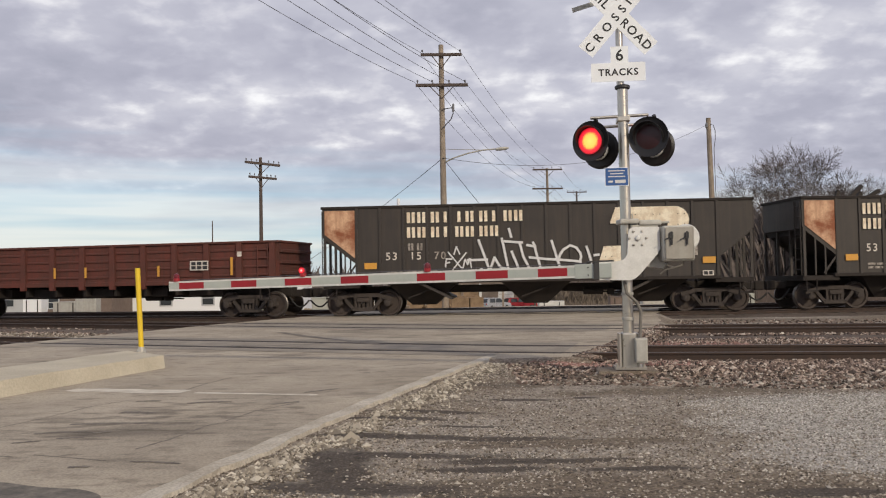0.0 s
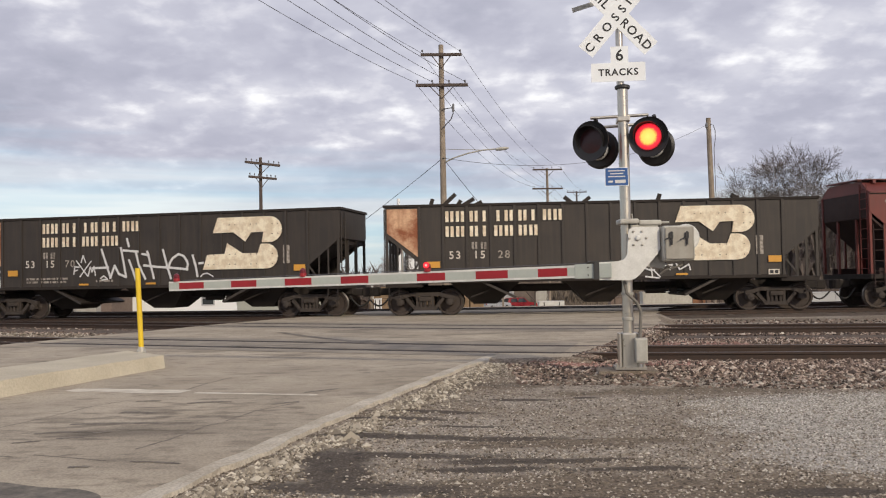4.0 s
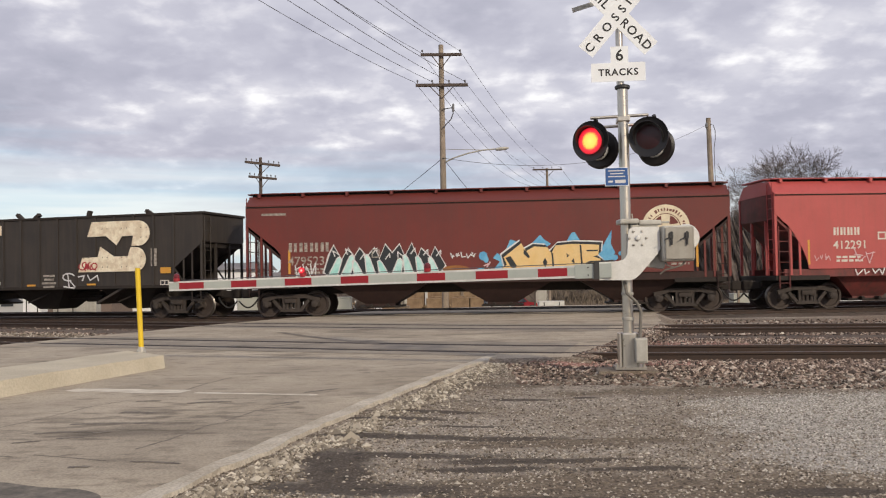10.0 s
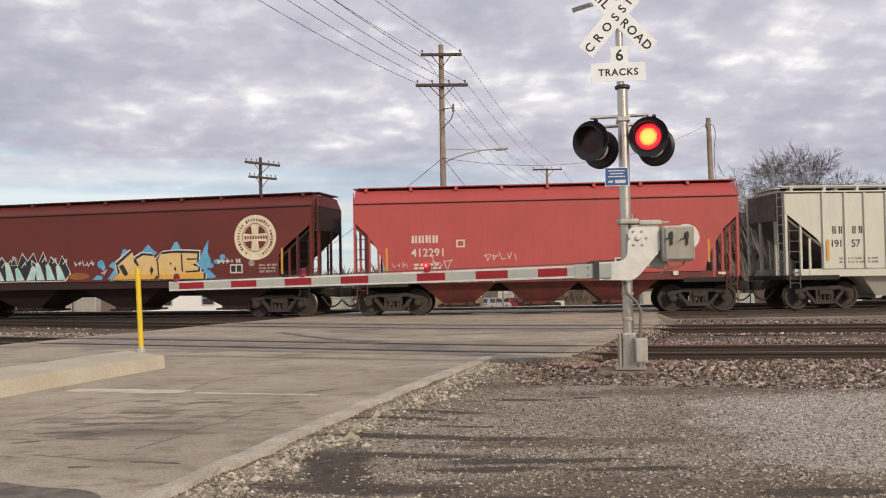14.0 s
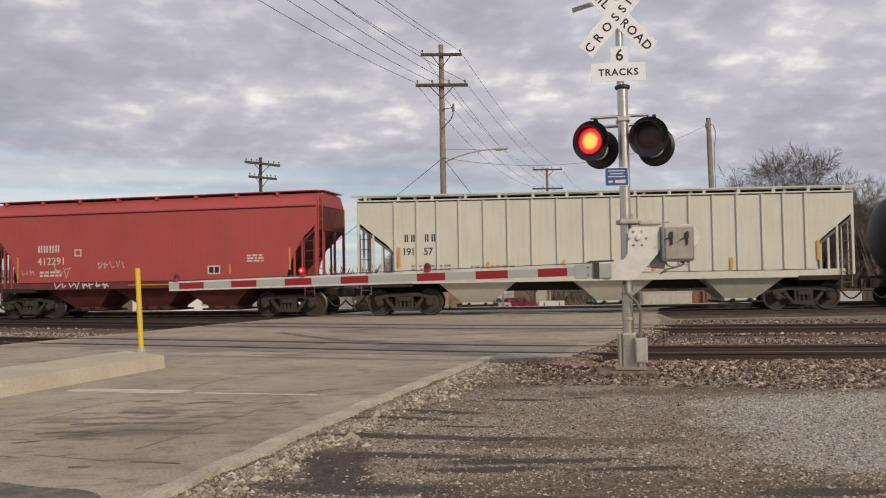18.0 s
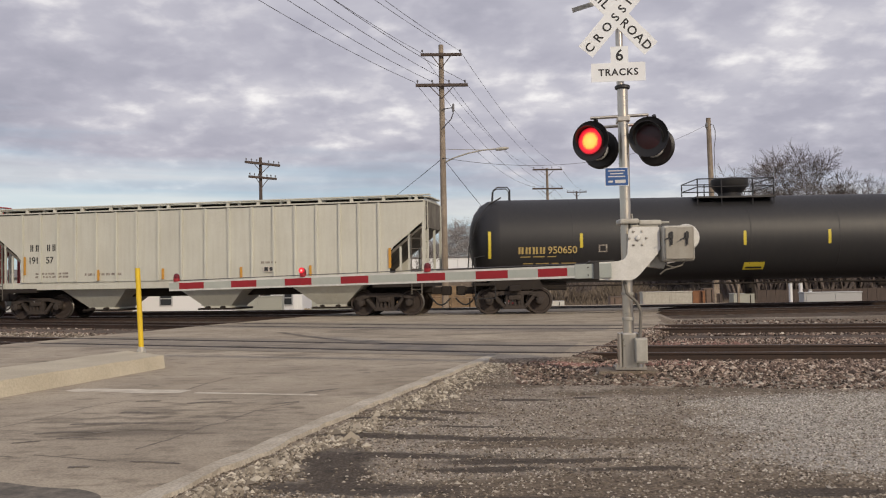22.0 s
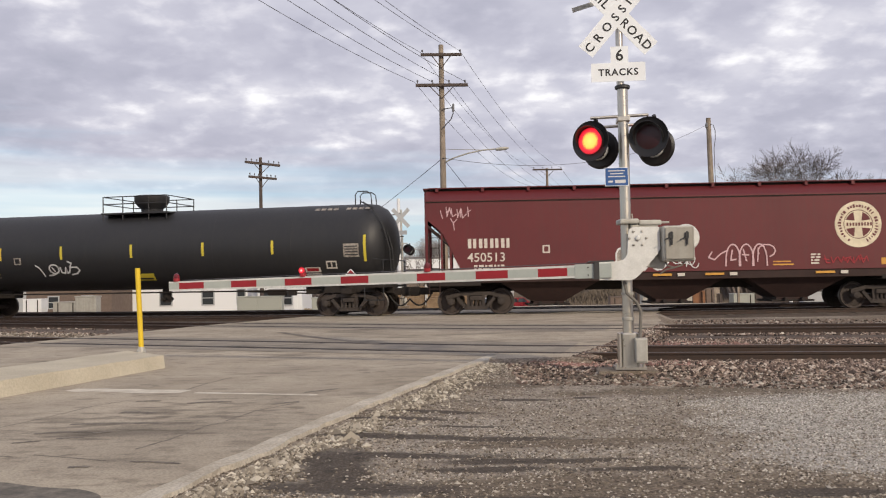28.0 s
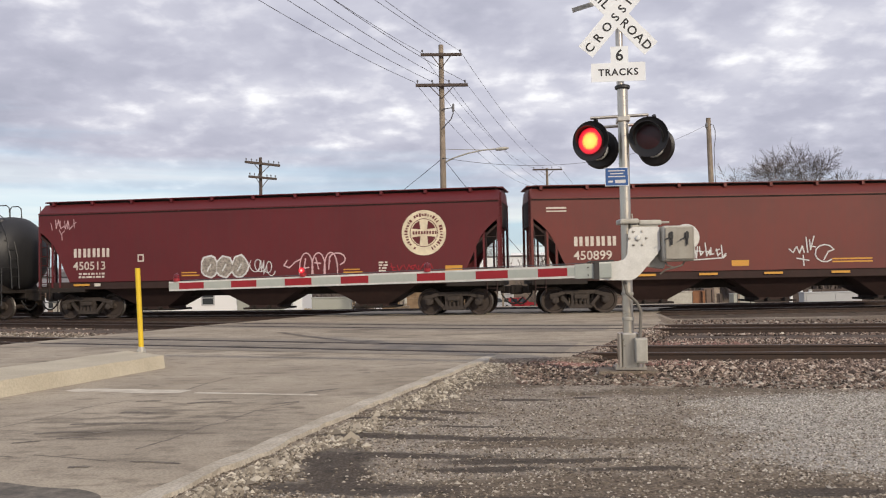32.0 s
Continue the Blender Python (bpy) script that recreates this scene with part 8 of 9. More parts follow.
def block_piece(car):
    """Cream and orange blocks with dark cuts, a black and a white edge, and blue splashes round them."""
    def grown(o, d):
        mx, mz = 2.4, 1.95
        return [(x + d * (1 if x > mx else -1) * (0.6 if abs(x - mx) < 1.2 else 1.0), max(z + d * (1 if z > mz else -0.4), 1.42)) for x, z in o]
    whole = [(0.52, 1.47), (0.84, 1.74), (0.74, 2.00), (1.36, 2.48), (1.52, 2.20), (1.82, 2.36), (2.26, 2.32), (2.40, 2.10), (2.55, 2.38), (3.10, 2.42), (3.62, 2.40), (4.06, 2.37), (4.02, 2.02), (3.84, 1.97), (4.10, 1.88), (4.06, 1.70), (4.31, 1.68), (4.30, 1.45)]
    flat("graffiti", car, "graf_white", [grown(whole, 0.13)], 0.030, "white edge of the graffiti")
    flat("graffiti", car, "graf_black", [grown(whole, 0.085)], 0.033, "black edge of the graffiti")
    flat("graffiti", car, "graf_orange", [whole], 0.036, "large cream and orange graffiti block")
    flat("graffiti", car, "graf_yellow", [[(0.55, 1.47), (0.78, 1.63), (1.6, 1.66), (2.9, 1.62), (4.28, 1.66), (4.28, 1.47)]], 0.038, "deep orange foot of the block")
    cuts = ([(0.80, 1.98), (0.98, 2.04), (1.20, 1.68), (1.10, 1.58), (0.98, 1.66)], [(1.44, 2.26), (1.54, 2.20), (1.66, 1.98), (1.60, 1.95), (1.44, 2.10)], [(2.10, 1.80), (2.18, 1.96), (2.26, 1.80), (2.18, 1.60)],
            [(2.40, 2.12), (2.46, 2.12), (2.50, 1.50), (2.44, 1.50)], [(2.92, 2.10), (3.02, 2.02), (2.94, 1.96)], [(3.08, 1.82), (3.18, 1.92), (3.20, 1.72)], [(3.38, 2.38), (3.44, 2.38), (3.48, 1.72), (3.42, 1.70)],
            [(3.62, 2.20), (4.02, 2.20), (4.00, 2.15), (3.62, 2.15)], [(3.58, 1.74), (4.06, 1.76), (4.06, 1.69), (3.58, 1.68)], [(2.30, 1.47), (2.38, 1.62), (2.46, 1.47)])
    for k, o in enumerate(cuts):
        tagged(flat("graffiti", car, "graf_black", [list(o)], 0.040 + 0.0005 * k, "dark cut in the graffiti"), kind="stuff")
    for k, o in enumerate(([(0.72, 2.05), (0.98, 2.62), (1.12, 2.58), (1.30, 2.50)], [(1.55, 2.30), (2.02, 2.76), (2.16, 2.60), (2.40, 2.44), (2.2, 2.3)], [(2.9, 2.45), (3.10, 2.80), (3.22, 2.84), (3.42, 2.50)], [(3.98, 1.96), (4.22, 2.40), (4.50, 2.88), (4.46, 2.40), (4.60, 2.10), (4.40, 1.70)],
                           [(4.2, 1.46), (4.2, 1.7), (4.52, 1.78), (4.80, 1.50), (4.7, 1.45)], [(0.30, 1.48), (0.62, 1.50), (0.90, 1.85), (0.52, 2.16), (0.36, 1.98), (0.60, 1.86)], [(-0.36, 1.48), (0.06, 1.46), (0.10, 1.60), (-0.12, 1.66)])):
        tagged(flat("graffiti", car, "graf_blue", [o], 0.010 + 0.0004 * k, "blue graffiti splash"), kind="stuff")
    for k, (cx, cz, rx, rz) in enumerate(((0.02, 2.06, 0.15, 0.16), (4.86, 2.06, 0.16, 0.09), (5.06, 2.22, 0.12, 0.10), (4.58, 1.92, 0.12, 0.10), (0.12, 1.94, 0.09, 0.12))):
        tagged(flat("graffiti", car, "graf_blue", [disc(cx, cz, rx, 14, rz)], 0.013 + 0.0004 * k, "blue graffiti drop"), kind="stuff")
    tagged(flat("graffiti", car, "graf_ochre", [disc(-0.95, 1.62, 0.48, 16, 0.13)], 0.003, "dull ochre graffiti patch"), kind="stuff")
    spray(car, "graf_pink", [[(0.05, 1.72), (0.20, 1.78)], [(0.14, 1.66), (0.26, 1.84)]], 0.05)


block_piece(cov1)
spray(cov1, "graf_white", slashes(-1.15, -0.2, 2.02, 2.20, 5, 44), 0.035)
spray(cov1, "graf_white", slashes(4.85, 5.75, 2.0, 2.14, 5, 45), 0.045)
flat("plate", cov1, "num_white", [rect(5.35, 5.85, 1.62, 1.95)])
flat("plate_mark", cov1, "black", [rect(5.40, 5.57, 1.67, 1.90), rect(5.62, 5.80, 1.67, 1.90)], 0.004)
flat("disc_mark", cov1, "num_grey", [disc(6.2, 1.98, 0.12, 20)])
flat("reflector", cov1, "orange", [rect(7.35, 7.43, 1.55, 2.5)])
flat("reflector", cov1, "orange", [rect(-6.98, -6.90, 1.55, 2.4)])
flat("mark", cov1, "num_grey", open_frame(-3.94, -3.66, 2.08, 2.38, 0.035), 0.026)
small_print(cov1, "num_grey", 6.5, 7.2, 1.6, 1.95, 3, 46)

red = covered_hopper(54.01, 6.68, 10.75, "red", "faded bright red three-bay covered hopper car with white numbers", 0.62, 4.02, 4.50, (-3.05, -0.15, 2.6), 1.18, "red_grimy_shaded", ends=RED_ENDS)
word_bars(red, "num_white", -4.62, -3.70, 2.55, 2.82, 4, 0.25)
digits(red, "412291", -4.65, 2.08, 0.40, "num_white", 1.02)
small_print(red, "num_white", -4.55, -3.6, 1.6, 1.85, 2, 61)
flat("mark", red, "num_white", [rect(-3.05, -2.75, 2.38, 2.65)])
flat("mark_core", red, "red", [rect(-3.0, -2.8, 2.43, 2.6)], 0.004)
spray(red, "graf_pink", slashes(-2.1, -0.75, 1.90, 2.22, 5, 62), 0.032)
spray(red, "graf_pink", slashes(-3.95, -3.1, 1.62, 2.15, 2, 67), 0.03)
flat("reflector", red, "orange", [rect(-0.8, 0.9, 1.235, 1.275)], 0.01)
spray(red, "graf_pink", slashes(-5.35, -4.8, 1.68, 1.92, 3, 63), 0.022)
spray(red, "graf_white", slashes(-3.9, -1.6, 1.16, 1.40, 8, 66), 0.04)
flat("plate", red, "num_white", [rect(2.45, 2.95, 1.6, 1.92)])
flat("plate_mark", red, "black", [rect(2.50, 2.68, 1.65, 1.87), rect(2.73, 2.9, 1.65, 1.87)], 0.004)
small_print(red, "num_white", 4.0, 4.65, 2.0, 2.3, 3, 64)
flat("reflector", red, "orange", [rect(5.62, 5.69, 1.7, 2.5)])
flat("reflector", red, "orange", [rect(-5.55, -5.48, 1.55, 2.4)])
flat("reflector", red, "orange", [rect(3.3, 3.36, 1.6, 1.95)])
flat("stencil", red, "num_white", [rect(4.42, 4.6, 1.27, 1.42), rect(5.95, 6.2, 1.27, 1.36)], 0.03)


# ribbed covered hopper
rib = covered_hopper(70.72, 8.58, 14.0, "beige", "pale grey-beige ribbed covered hopper car with black lettering", 0.92, 4.08, 4.16, (-4.4, 0.4, 4.9), 1.15, "beige")
post = None
for x in (-7.25, -6.46, -5.75, -4.97, -4.11, -3.27, -2.43, -1.55, -0.61, 0.34, 1.27, 2.17, 3.01, 3.82, 4.64, 5.50, 6.22, 6.96):
    if post is None:
        post = part("side_post", box(B(), -0.04, 0.04, -0.075, 0.0, 1.42, 4.02, 0.008), "beige", rib)
        post.matrix_basis = pose(x, -1.55, 0)
    else:
        again(post, rib, pose(x, -1.55, 0))
for k in range(15):
    x = -8.3 + k * 16.6 / 14
    part("board_post", box(B(), x - 0.05, x + 0.05, -1.50, -1.40, 4.08, 4.24), "beige", rib)
part("board_edge", box(B(), -8.8, 8.8, -1.52, -1.30, 4.24, 4.28), "beige", rib, "pale grating edge along the roof")
word_bars(rib, "black", -6.92, -6.56, 2.60, 2.86, 2, 0.45)
word_bars(rib, "black", -6.20, -5.84, 2.60, 2.86, 2, 0.45)
digits(rib, "191", -7.02, 2.14, 0.36, "black", 0.85)
digits(rib, "57", -6.26, 2.14, 0.36, "black", 0.9)
small_print(rib, "num_grey", -6.7, -5.3, 1.55, 1.8, 2, 71)
small_print(rib, "num_grey", -4.6, -3.0, 1.6, 1.75, 1, 72)
for x, z in ((-7.12, 1.9), (-4.0, 1.65), (-1.35, 1.65), (1.75, 1.65), (4.4, 1.65), (7.35, 1.9)):
    flat("reflector", rib, "orange", [rect(x - 0.05, x + 0.05, z - 0.2, z + (0.5 if abs(x) > 7 else 0.2))], 0.055)
flat("plate", rib, "num_white", [rect(2.6, 3.05, 1.65, 1.85)], 0.055)
flat("plate_mark", rib, "black", [rect(2.65, 2.8, 1.68, 1.82), rect(2.85, 3.0, 1.68, 1.82)], 0.059)
small_print(rib, "num_grey", 2.5, 3.1, 1.92, 2.05, 1, 73)


# tank car
def make_tank():
    car = car_thing("tank_car", 90.63, 16.5, "long black tank car with yellow reflectors and a railed platform")
    cz, r, L = 2.585, 1.525, 9.80
    bm = B()
    prof = [(0.02, -L), (0.55, -L + 0.05), (1.0, -L + 0.19), (1.32, -L + 0.42), (1.48, -L + 0.7), (r, -L + 1.05), (r, -L + 1.06), (r, L - 1.06), (r, L - 1.05), (1.48, L - 0.7), (1.32, L - 0.42), (1.0, L - 0.19), (0.55, L - 0.05), (0.02, L)]
    lathe(bm, prof, Matrix.Translation((0, 0, cz)) @ pose(0, 0, 0, 0, 90, 0), 48)
    part("tank", bm, "tank", car, "black welded tank", smooth=True)
    for x in (-6.2, -3.1, 0, 3.1, 6.2):
        part("weld_ring", lathe(B(), [(r + 0.001, -0.02), (r + 0.006, 0), (r + 0.001, 0.02)], Matrix.Translation((x, 0, cz)) @ pose(0, 0, 0, 0, 90, 0), 48, caps=False), "tank", car)
    for e in (-1, 1):
        part("stub_sill", box(B(), min(e * 6.3, e * 9.7), max(e * 6.3, e * 9.7), -0.3, 0.3, 0.80, 1.15, 0.02), "under", car)
        bm = prism(B(), [(e * 7.2, 0.85), (e * 9.2, 0.85), (e * 9.0, 1.55), (e * 7.4, 1.35)], -0.9, 0.9)
        part("saddle", bm, "under", car)
        part("bolster", box(B(), e * 8.25 - 0.2, e * 8.25 + 0.2, -1.4, 1.4, 0.80, 1.0, 0.03), "under", car)
        part("end_platform", box(B(), min(e * 8.9, e * 9.7), max(e * 8.9, e * 9.7), -1.45, 1.45, 1.02, 1.10), "under", car)
        bm = B()
        for y in (-1.42, 1.42):
            tube(bm, [(e * 9.65, y, 0.55), (e * 9.65, y, 2.0), (e * 9.3, y, 2.05)], 0.02, 6)
            tube(bm, [(e * 8.95, y, 0.55), (e * 8.95, y, 1.05)], 0.02, 6)
            tube(bm, [(e * 9.65, y, 0.57), (e * 8.95, y, 0.57)], 0.02, 6)
        tube(bm, [(e * 9.65, -1.42, 2.0), (e * 9.65, 1.42, 2.0)], 0.02, 6)
        part("handrail", bm, "black", car)
        # hoops on top
        for y in (-0.35, 0.25):
            bm = B()
            tube(bm, [(e * 8.3, y, 4.05), (e * 8.3, y, 4.45), (e * 8.4, y, 4.56), (e * 8.75, y, 4.56), (e * 8.9, y, 4.45), (e * 8.95, y, 3.85)], 0.022, 6)
            part("hoop", bm, "black", car)
        # curved ladder on the head
        bm = B()
        for y in (-1.15, -0.8):
            tube(bm, [(e * (L + 0.10), y, 1.2), (e * (L + 0.02), y, 2.4), (e * (L - 0.25), y * 0.95, 3.3), (e * (L - 0.7), y * 0.85, 3.9), (e * (L - 1.15), y * 0.7, 4.15)], 0.02, 6)
        for k in range(8):
            f = k / 7
            x, z = L + 0.10 - 0.9 * f ** 2.4, 1.3 + 2.5 * f
            tube(bm, [(e * x, -1.15, z), (e * x, -0.8, z)], 0.014, 5)
        part("head_ladder", bm, "black", car)
        coupler(car, e * 9.5, e)
    # platform with rails round the manway
    part("platform", box(B(), -1.75, 1.05, -1.1, 1.1, 3.98, 4.04), "black", car)
    part("manway", lathe(B(), [(0.40, 4.0), (0.42, 4.22), (0.56, 4.36), (0.66, 4.50), (0.67, 4.72), (0.62, 4.75), (0.1, 4.76)], pose(-0.23, 0.0, 0), 22), "black", car, smooth=True)
    bm = B()
    for y in (-1.05, 1.05):
        for x in (-1.7, -0.85, 0.25, 1.0):
            tube(bm, [(x, y, 3.75), (x, y, 4.66)], 0.022, 6)
        for z in (4.38, 4.66):
            tube(bm, [(-1.7, y, z), (1.0, y, z)], 0.02, 6)
    for x in (-1.7, 1.0):
        for z in (4.38, 4.66):
            tube(bm, [(x, -1.05, z), (x, 1.05, z)], 0.02, 6)
    part("railing", bm, "black", car, "black pipe railing")
    bm = B()
    tube(bm, [(0.4, 0, 1.1), (0.4, 0, 0.55)], 0.18, 12)
    tube(bm, [(0.4, -0.4, 0.68), (0.4, 0.4, 0.68)], 0.07, 8)
    part("outlet_valve", bm, "under", car)
    brake_gear(car, 5.2, 0.88)
    part("pipe", tube(B(), [(-7.0, -0.55, 0.95), (7.0, -0.55, 0.95)], 0.03, 6), "under", car)

    def on_tank(name, material, x0, x1, z0, z1, label="", n=6, lift=0.004):
        """A patch that follows the tank's curve."""
        bm = B()
        row = []
        for i in range(n + 1):
            z = z0 + (z1 - z0) * i / n
            y = -math.sqrt(max((r + lift) ** 2 - (z - cz) ** 2, 0))
            row.append((bm.verts.new((x0, y, z)), bm.verts.new((x1, y, z))))
        for a, b in zip(row, row[1:]):
            bm.faces.new((a[0], a[1], b[1], b[0]))
        return part(name, bm, material, car, label)

    for x in (-5.92, -3.22, -0.22, 2.73, 5.49):
        on_tank("reflector", "yellow_tape", x - 0.05, x + 0.05, 2.28, 2.78)
    for x in (-9.12, 9.0):
        on_tank("reflector", "yellow_tape", x - 0.05, x + 0.05, 1.95, 2.9)
    on_tank("notice", "yellow_tape", -0.18, 0.55, 1.42, 1.68)
    on_tank("notice_text", "black", -0.10, 0.47, 1.46, 1.52, lift=0.008)
    for i in range(4):
        for a, b in ((0.0, 0.07), (0.11, 0.18)):
            on_tank("lettering", "tank_letter", -8.12 + i * 0.25 + a, -8.12 + i * 0.25 + b, 2.09, 2.33)
    lettering("950650", 0.35, "tank_letter", car, pose(-7.10, -math.sqrt(r * r - 0.33 ** 2) - 0.02, 2.10, 0, 0, 0), name="car_number", bold=0.003, spacing=0.98)
    for k, (x, w) in enumerate(((-8.05, 0.35), (-7.6, 0.4), (-7.1, 0.3))):
        on_tank("small_print", "tank_letter", x, x + w, 1.975, 2.01)
    for k in range(2):
        for x, w in ((-7.95, 0.35), (-7.5, 0.45), (-6.95, 0.25), (-6.6, 0.5)):
            on_tank("small_print", "num_grey" if k else "tank_letter", x, x + w, 1.74 - 0.13 * k, 1.775 - 0.13 * k)
    on_tank("mark", "num_grey", -5.32, -5.02, 2.12, 2.38)
    on_tank("mark_core", "tank", -5.27, -5.07, 2.16, 2.34, lift=0.008)
    on_tank("notice", "num_white", 6.65, 7.25, 1.60, 1.78)
    on_tank("notice_red", "arm_red", 6.72, 7.18, 1.64, 1.75, lift=0.008)
    on_tank("notice", "num_white", 6.65, 7.25, 1.48, 1.56)
    on_tank("plate", "num_white", 7.5, 7.9, 1.72, 2.0)
    on_tank("plate_mark", "black", 7.55, 7.68, 1.77, 1.95, lift=0.008)
    on_tank("plate_mark", "black", 7.73, 7.86, 1.77, 1.95, lift=0.008)
    on_tank("data_panel", "num_grey", 8.2, 8.95 - 0.17, 2.12, 2.60)
    for k in range(4):
        on_tank("data_line", "tank", 8.25, 8.73, 2.18 + 0.1 * k, 2.22 + 0.1 * k, lift=0.008)
    for k in range(9):
        if k != 4:
            on_tank("lettering", "num_grey", 6.9 + k * 0.24, 7.07 + k * 0.24, 3.86, 3.95)
    # placard
    pl = part("placard", prism(B(), [(-0.2, 0), (0, -0.2), (0.2, 0), (0, 0.2)], -0.005, 0.005), "white", car, "white and red diamond placard")
    pl.matrix_basis = pose(8.45, -1.45, 1.5)
    part("placard_field", prism(B(), [(-0.15, 0.01), (0.15, 0.01), (0, 0.16)], -0.008, -0.006), "arm_red", pl)
    bm = B()
    bar(bm, (8.45, -1.42, 1.0), (8.45, -1.42, 1.4), 0.05, 0.03)
    part("placard_holder", bm, "under", car)
    spray_pts = [[(-4.40, 2.06), (-4.28, 2.00), (-4.18, 1.85), (-4.12, 1.66)], [(-3.92, 1.68), (-3.70, 1.70), (-3.56, 1.76)], [(-3.62 + 0.21 * math.cos(a), 1.92 + 0.17 * math.sin(a)) for a in [0.4 + i * 0.55 for i in range(12)]], [(-3.70, 1.98), (-3.60, 1.84)],
                 [(-3.34, 1.98), (-3.32, 1.78), (-3.18, 1.76), (-3.10, 1.98), (-3.08, 1.76), (-2.98, 1.80), (-2.88, 2.02)], [(-2.88, 2.02), (-2.82, 2.14), (-2.98, 2.20)], [(-2.92, 1.98), (-2.60, 1.98), (-2.52, 1.86), (-2.66, 1.74), (-2.90, 1.70)]]
    out = []
    for pts in spray_pts:
        out += stroke(pts, 0.055)
    bm = B()
    for i, o in enumerate(out):
        bm.faces.new([bm.verts.new((x, -math.sqrt(max((r + 0.006 + 0.0005 * (i % 5)) ** 2 - (z - cz) ** 2, 0.3)), z)) for x, z in o])
    bm.normal_update()
    for f in bm.faces:
        if f.normal.y > 0:
            f.normal_flip()
    tagged(part("graffiti", bm, "graf_white", car, "white sprayed scrawl"), kind="stuff")


make_tank()

cov2 = make_cov(110.57, 8.82, 14.2, "maroon", "dark maroon covered hopper car with round cream emblem and pale graffiti", "450513", 4, -7.35, ends=CURVED_ENDS)
round_emblem(cov2, 6.15, 2.92, 0.80, "maroon")
spray(cov2, "graf_pink", slashes(-8.3, -7.2, 3.42, 3.78, 6, 91) + [[(-7.95, 3.40), (-7.85, 3.22), (-7.72, 3.36)], [(-7.84, 3.20), (-7.82, 2.98)]], 0.026)
bubble_letters(cov2, -2.2, -0.42, 1.47, 2.28, 3, "num_grey", "graf_white", 92, "pale bubble graffiti")
spray(cov2, "graf_white", scrawl(-0.2, 0.5, 1.6, 2.1, 3, 93), 0.03)
spray(cov2, "graf_pink", [[(1.10, 2.05), (0.98, 1.86), (1.18, 1.78), (1.40, 1.98), (1.60, 2.08)], [(2.98 + 0.30 * math.cos(a), 2.06 + 0.22 * math.sin(a)) for a in [3.6 - i * 0.6 for i in range(9)]]]
      + [[(1.82 + k * 0.46 + 0.25 * math.cos(a), 1.55 + 0.75 * max(math.sin(a), 0) ** 0.7) for a in [math.pi - i * math.pi / 10 for i in range(11)]] for k in range(3)]
      + [[(1.80, 2.1), (1.74, 1.75), (1.92, 1.78)], [(2.18, 2.12), (2.28, 1.72)], [(2.14, 1.94), (2.36, 1.92)], [(2.70, 2.15), (2.66, 1.70)]], 0.045, label="pale pink outlined graffiti")
flat("mark", cov2, "num_white", [rect(-4.75, -4.5, 2.12, 2.4)])
flat("mark_core", cov2, "maroon", [rect(-4.7, -4.55, 2.17, 2.35)], 0.004)
for x in (-2.5, 3.7):
    flat("reflector", cov2, "orange", [rect(x - 0.5, x + 0.2, 1.55, 1.60), rect(x - 0.5, x + 0.1, 1.66, 1.70)])
for x in (-7.0, -0.6, 1.2, 5.0):
    flat("reflector", cov2, "orange", [rect(x - 0.35, x + 0.3, 1.25, 1.33)], 0.02)
    flat("stencil", cov2, "num_white", [rect(x + 0.5, x + 0.75, 1.23, 1.34)], 0.02)
flat("reflector", cov2, "orange", [rect(6.9, 7.5, 1.52, 1.75)])
small_print(cov2, "num_white", 4.5, 4.85, 1.55, 1.95, 4, 94)
spray(cov2, "graf_red", slashes(4.9, 6.4, 1.58, 1.90, 6, 95), 0.03)

cov3 = make_cov(129.25, 8.82, 14.2, "brown", "brown-red covered hopper car with white numbers and pale graffiti", "450899", 4, -7.35, ends=CURVED_ENDS)
round_emblem(cov3, 6.15, 2.92, 0.80, "brown")
flat("faded_bar", cov3, "num_white", [rect(-8.3, -7.6, 3.64, 3.70), rect(-8.3, -7.6, 3.54, 3.58)])
spray(cov3, "graf_white", slashes(-3.4, -2.1, 1.84, 2.34, 7, 97) + [[(-3.3, 1.78), (-2.2, 1.84), (-2.1, 1.92)]], 0.042)
spray(cov3, "graf_white", [[(0.10, 2.10), (0.24, 1.98), (0.32, 2.14)], [(0.36, 2.18), (0.46, 1.96), (0.56, 2.20), (0.62, 1.98)], [(0.70, 2.50), (0.74, 1.98)], [(0.82, 2.42), (0.84, 2.06), (0.98, 2.54)], [(0.84, 2.20), (1.02, 2.16)], [(0.36, 1.78), (0.78, 1.70)], [(0.58, 1.88), (0.60, 1.52)],
      [(1.0 + 0.34 + 0.34 * math.cos(a), 1.94 + 0.30 * math.sin(a)) for a in [0.5 + i * 0.55 for i in range(10)]], [(1.30, 1.72), (1.46, 2.0), (1.66, 2.06)]], 0.042)
for x in (-4.85, -2.7, -0.44, 1.9):
    flat("reflector", cov3, "orange", [rect(x - 0.35, x + 0.3, 1.25, 1.33)], 0.02)
flat("reflector", cov3, "orange", [rect(-1.9, -1.3, 1.55, 1.75), rect(1.6, 3.0, 1.62, 1.67), rect(1.6, 3.0, 1.72, 1.77)])


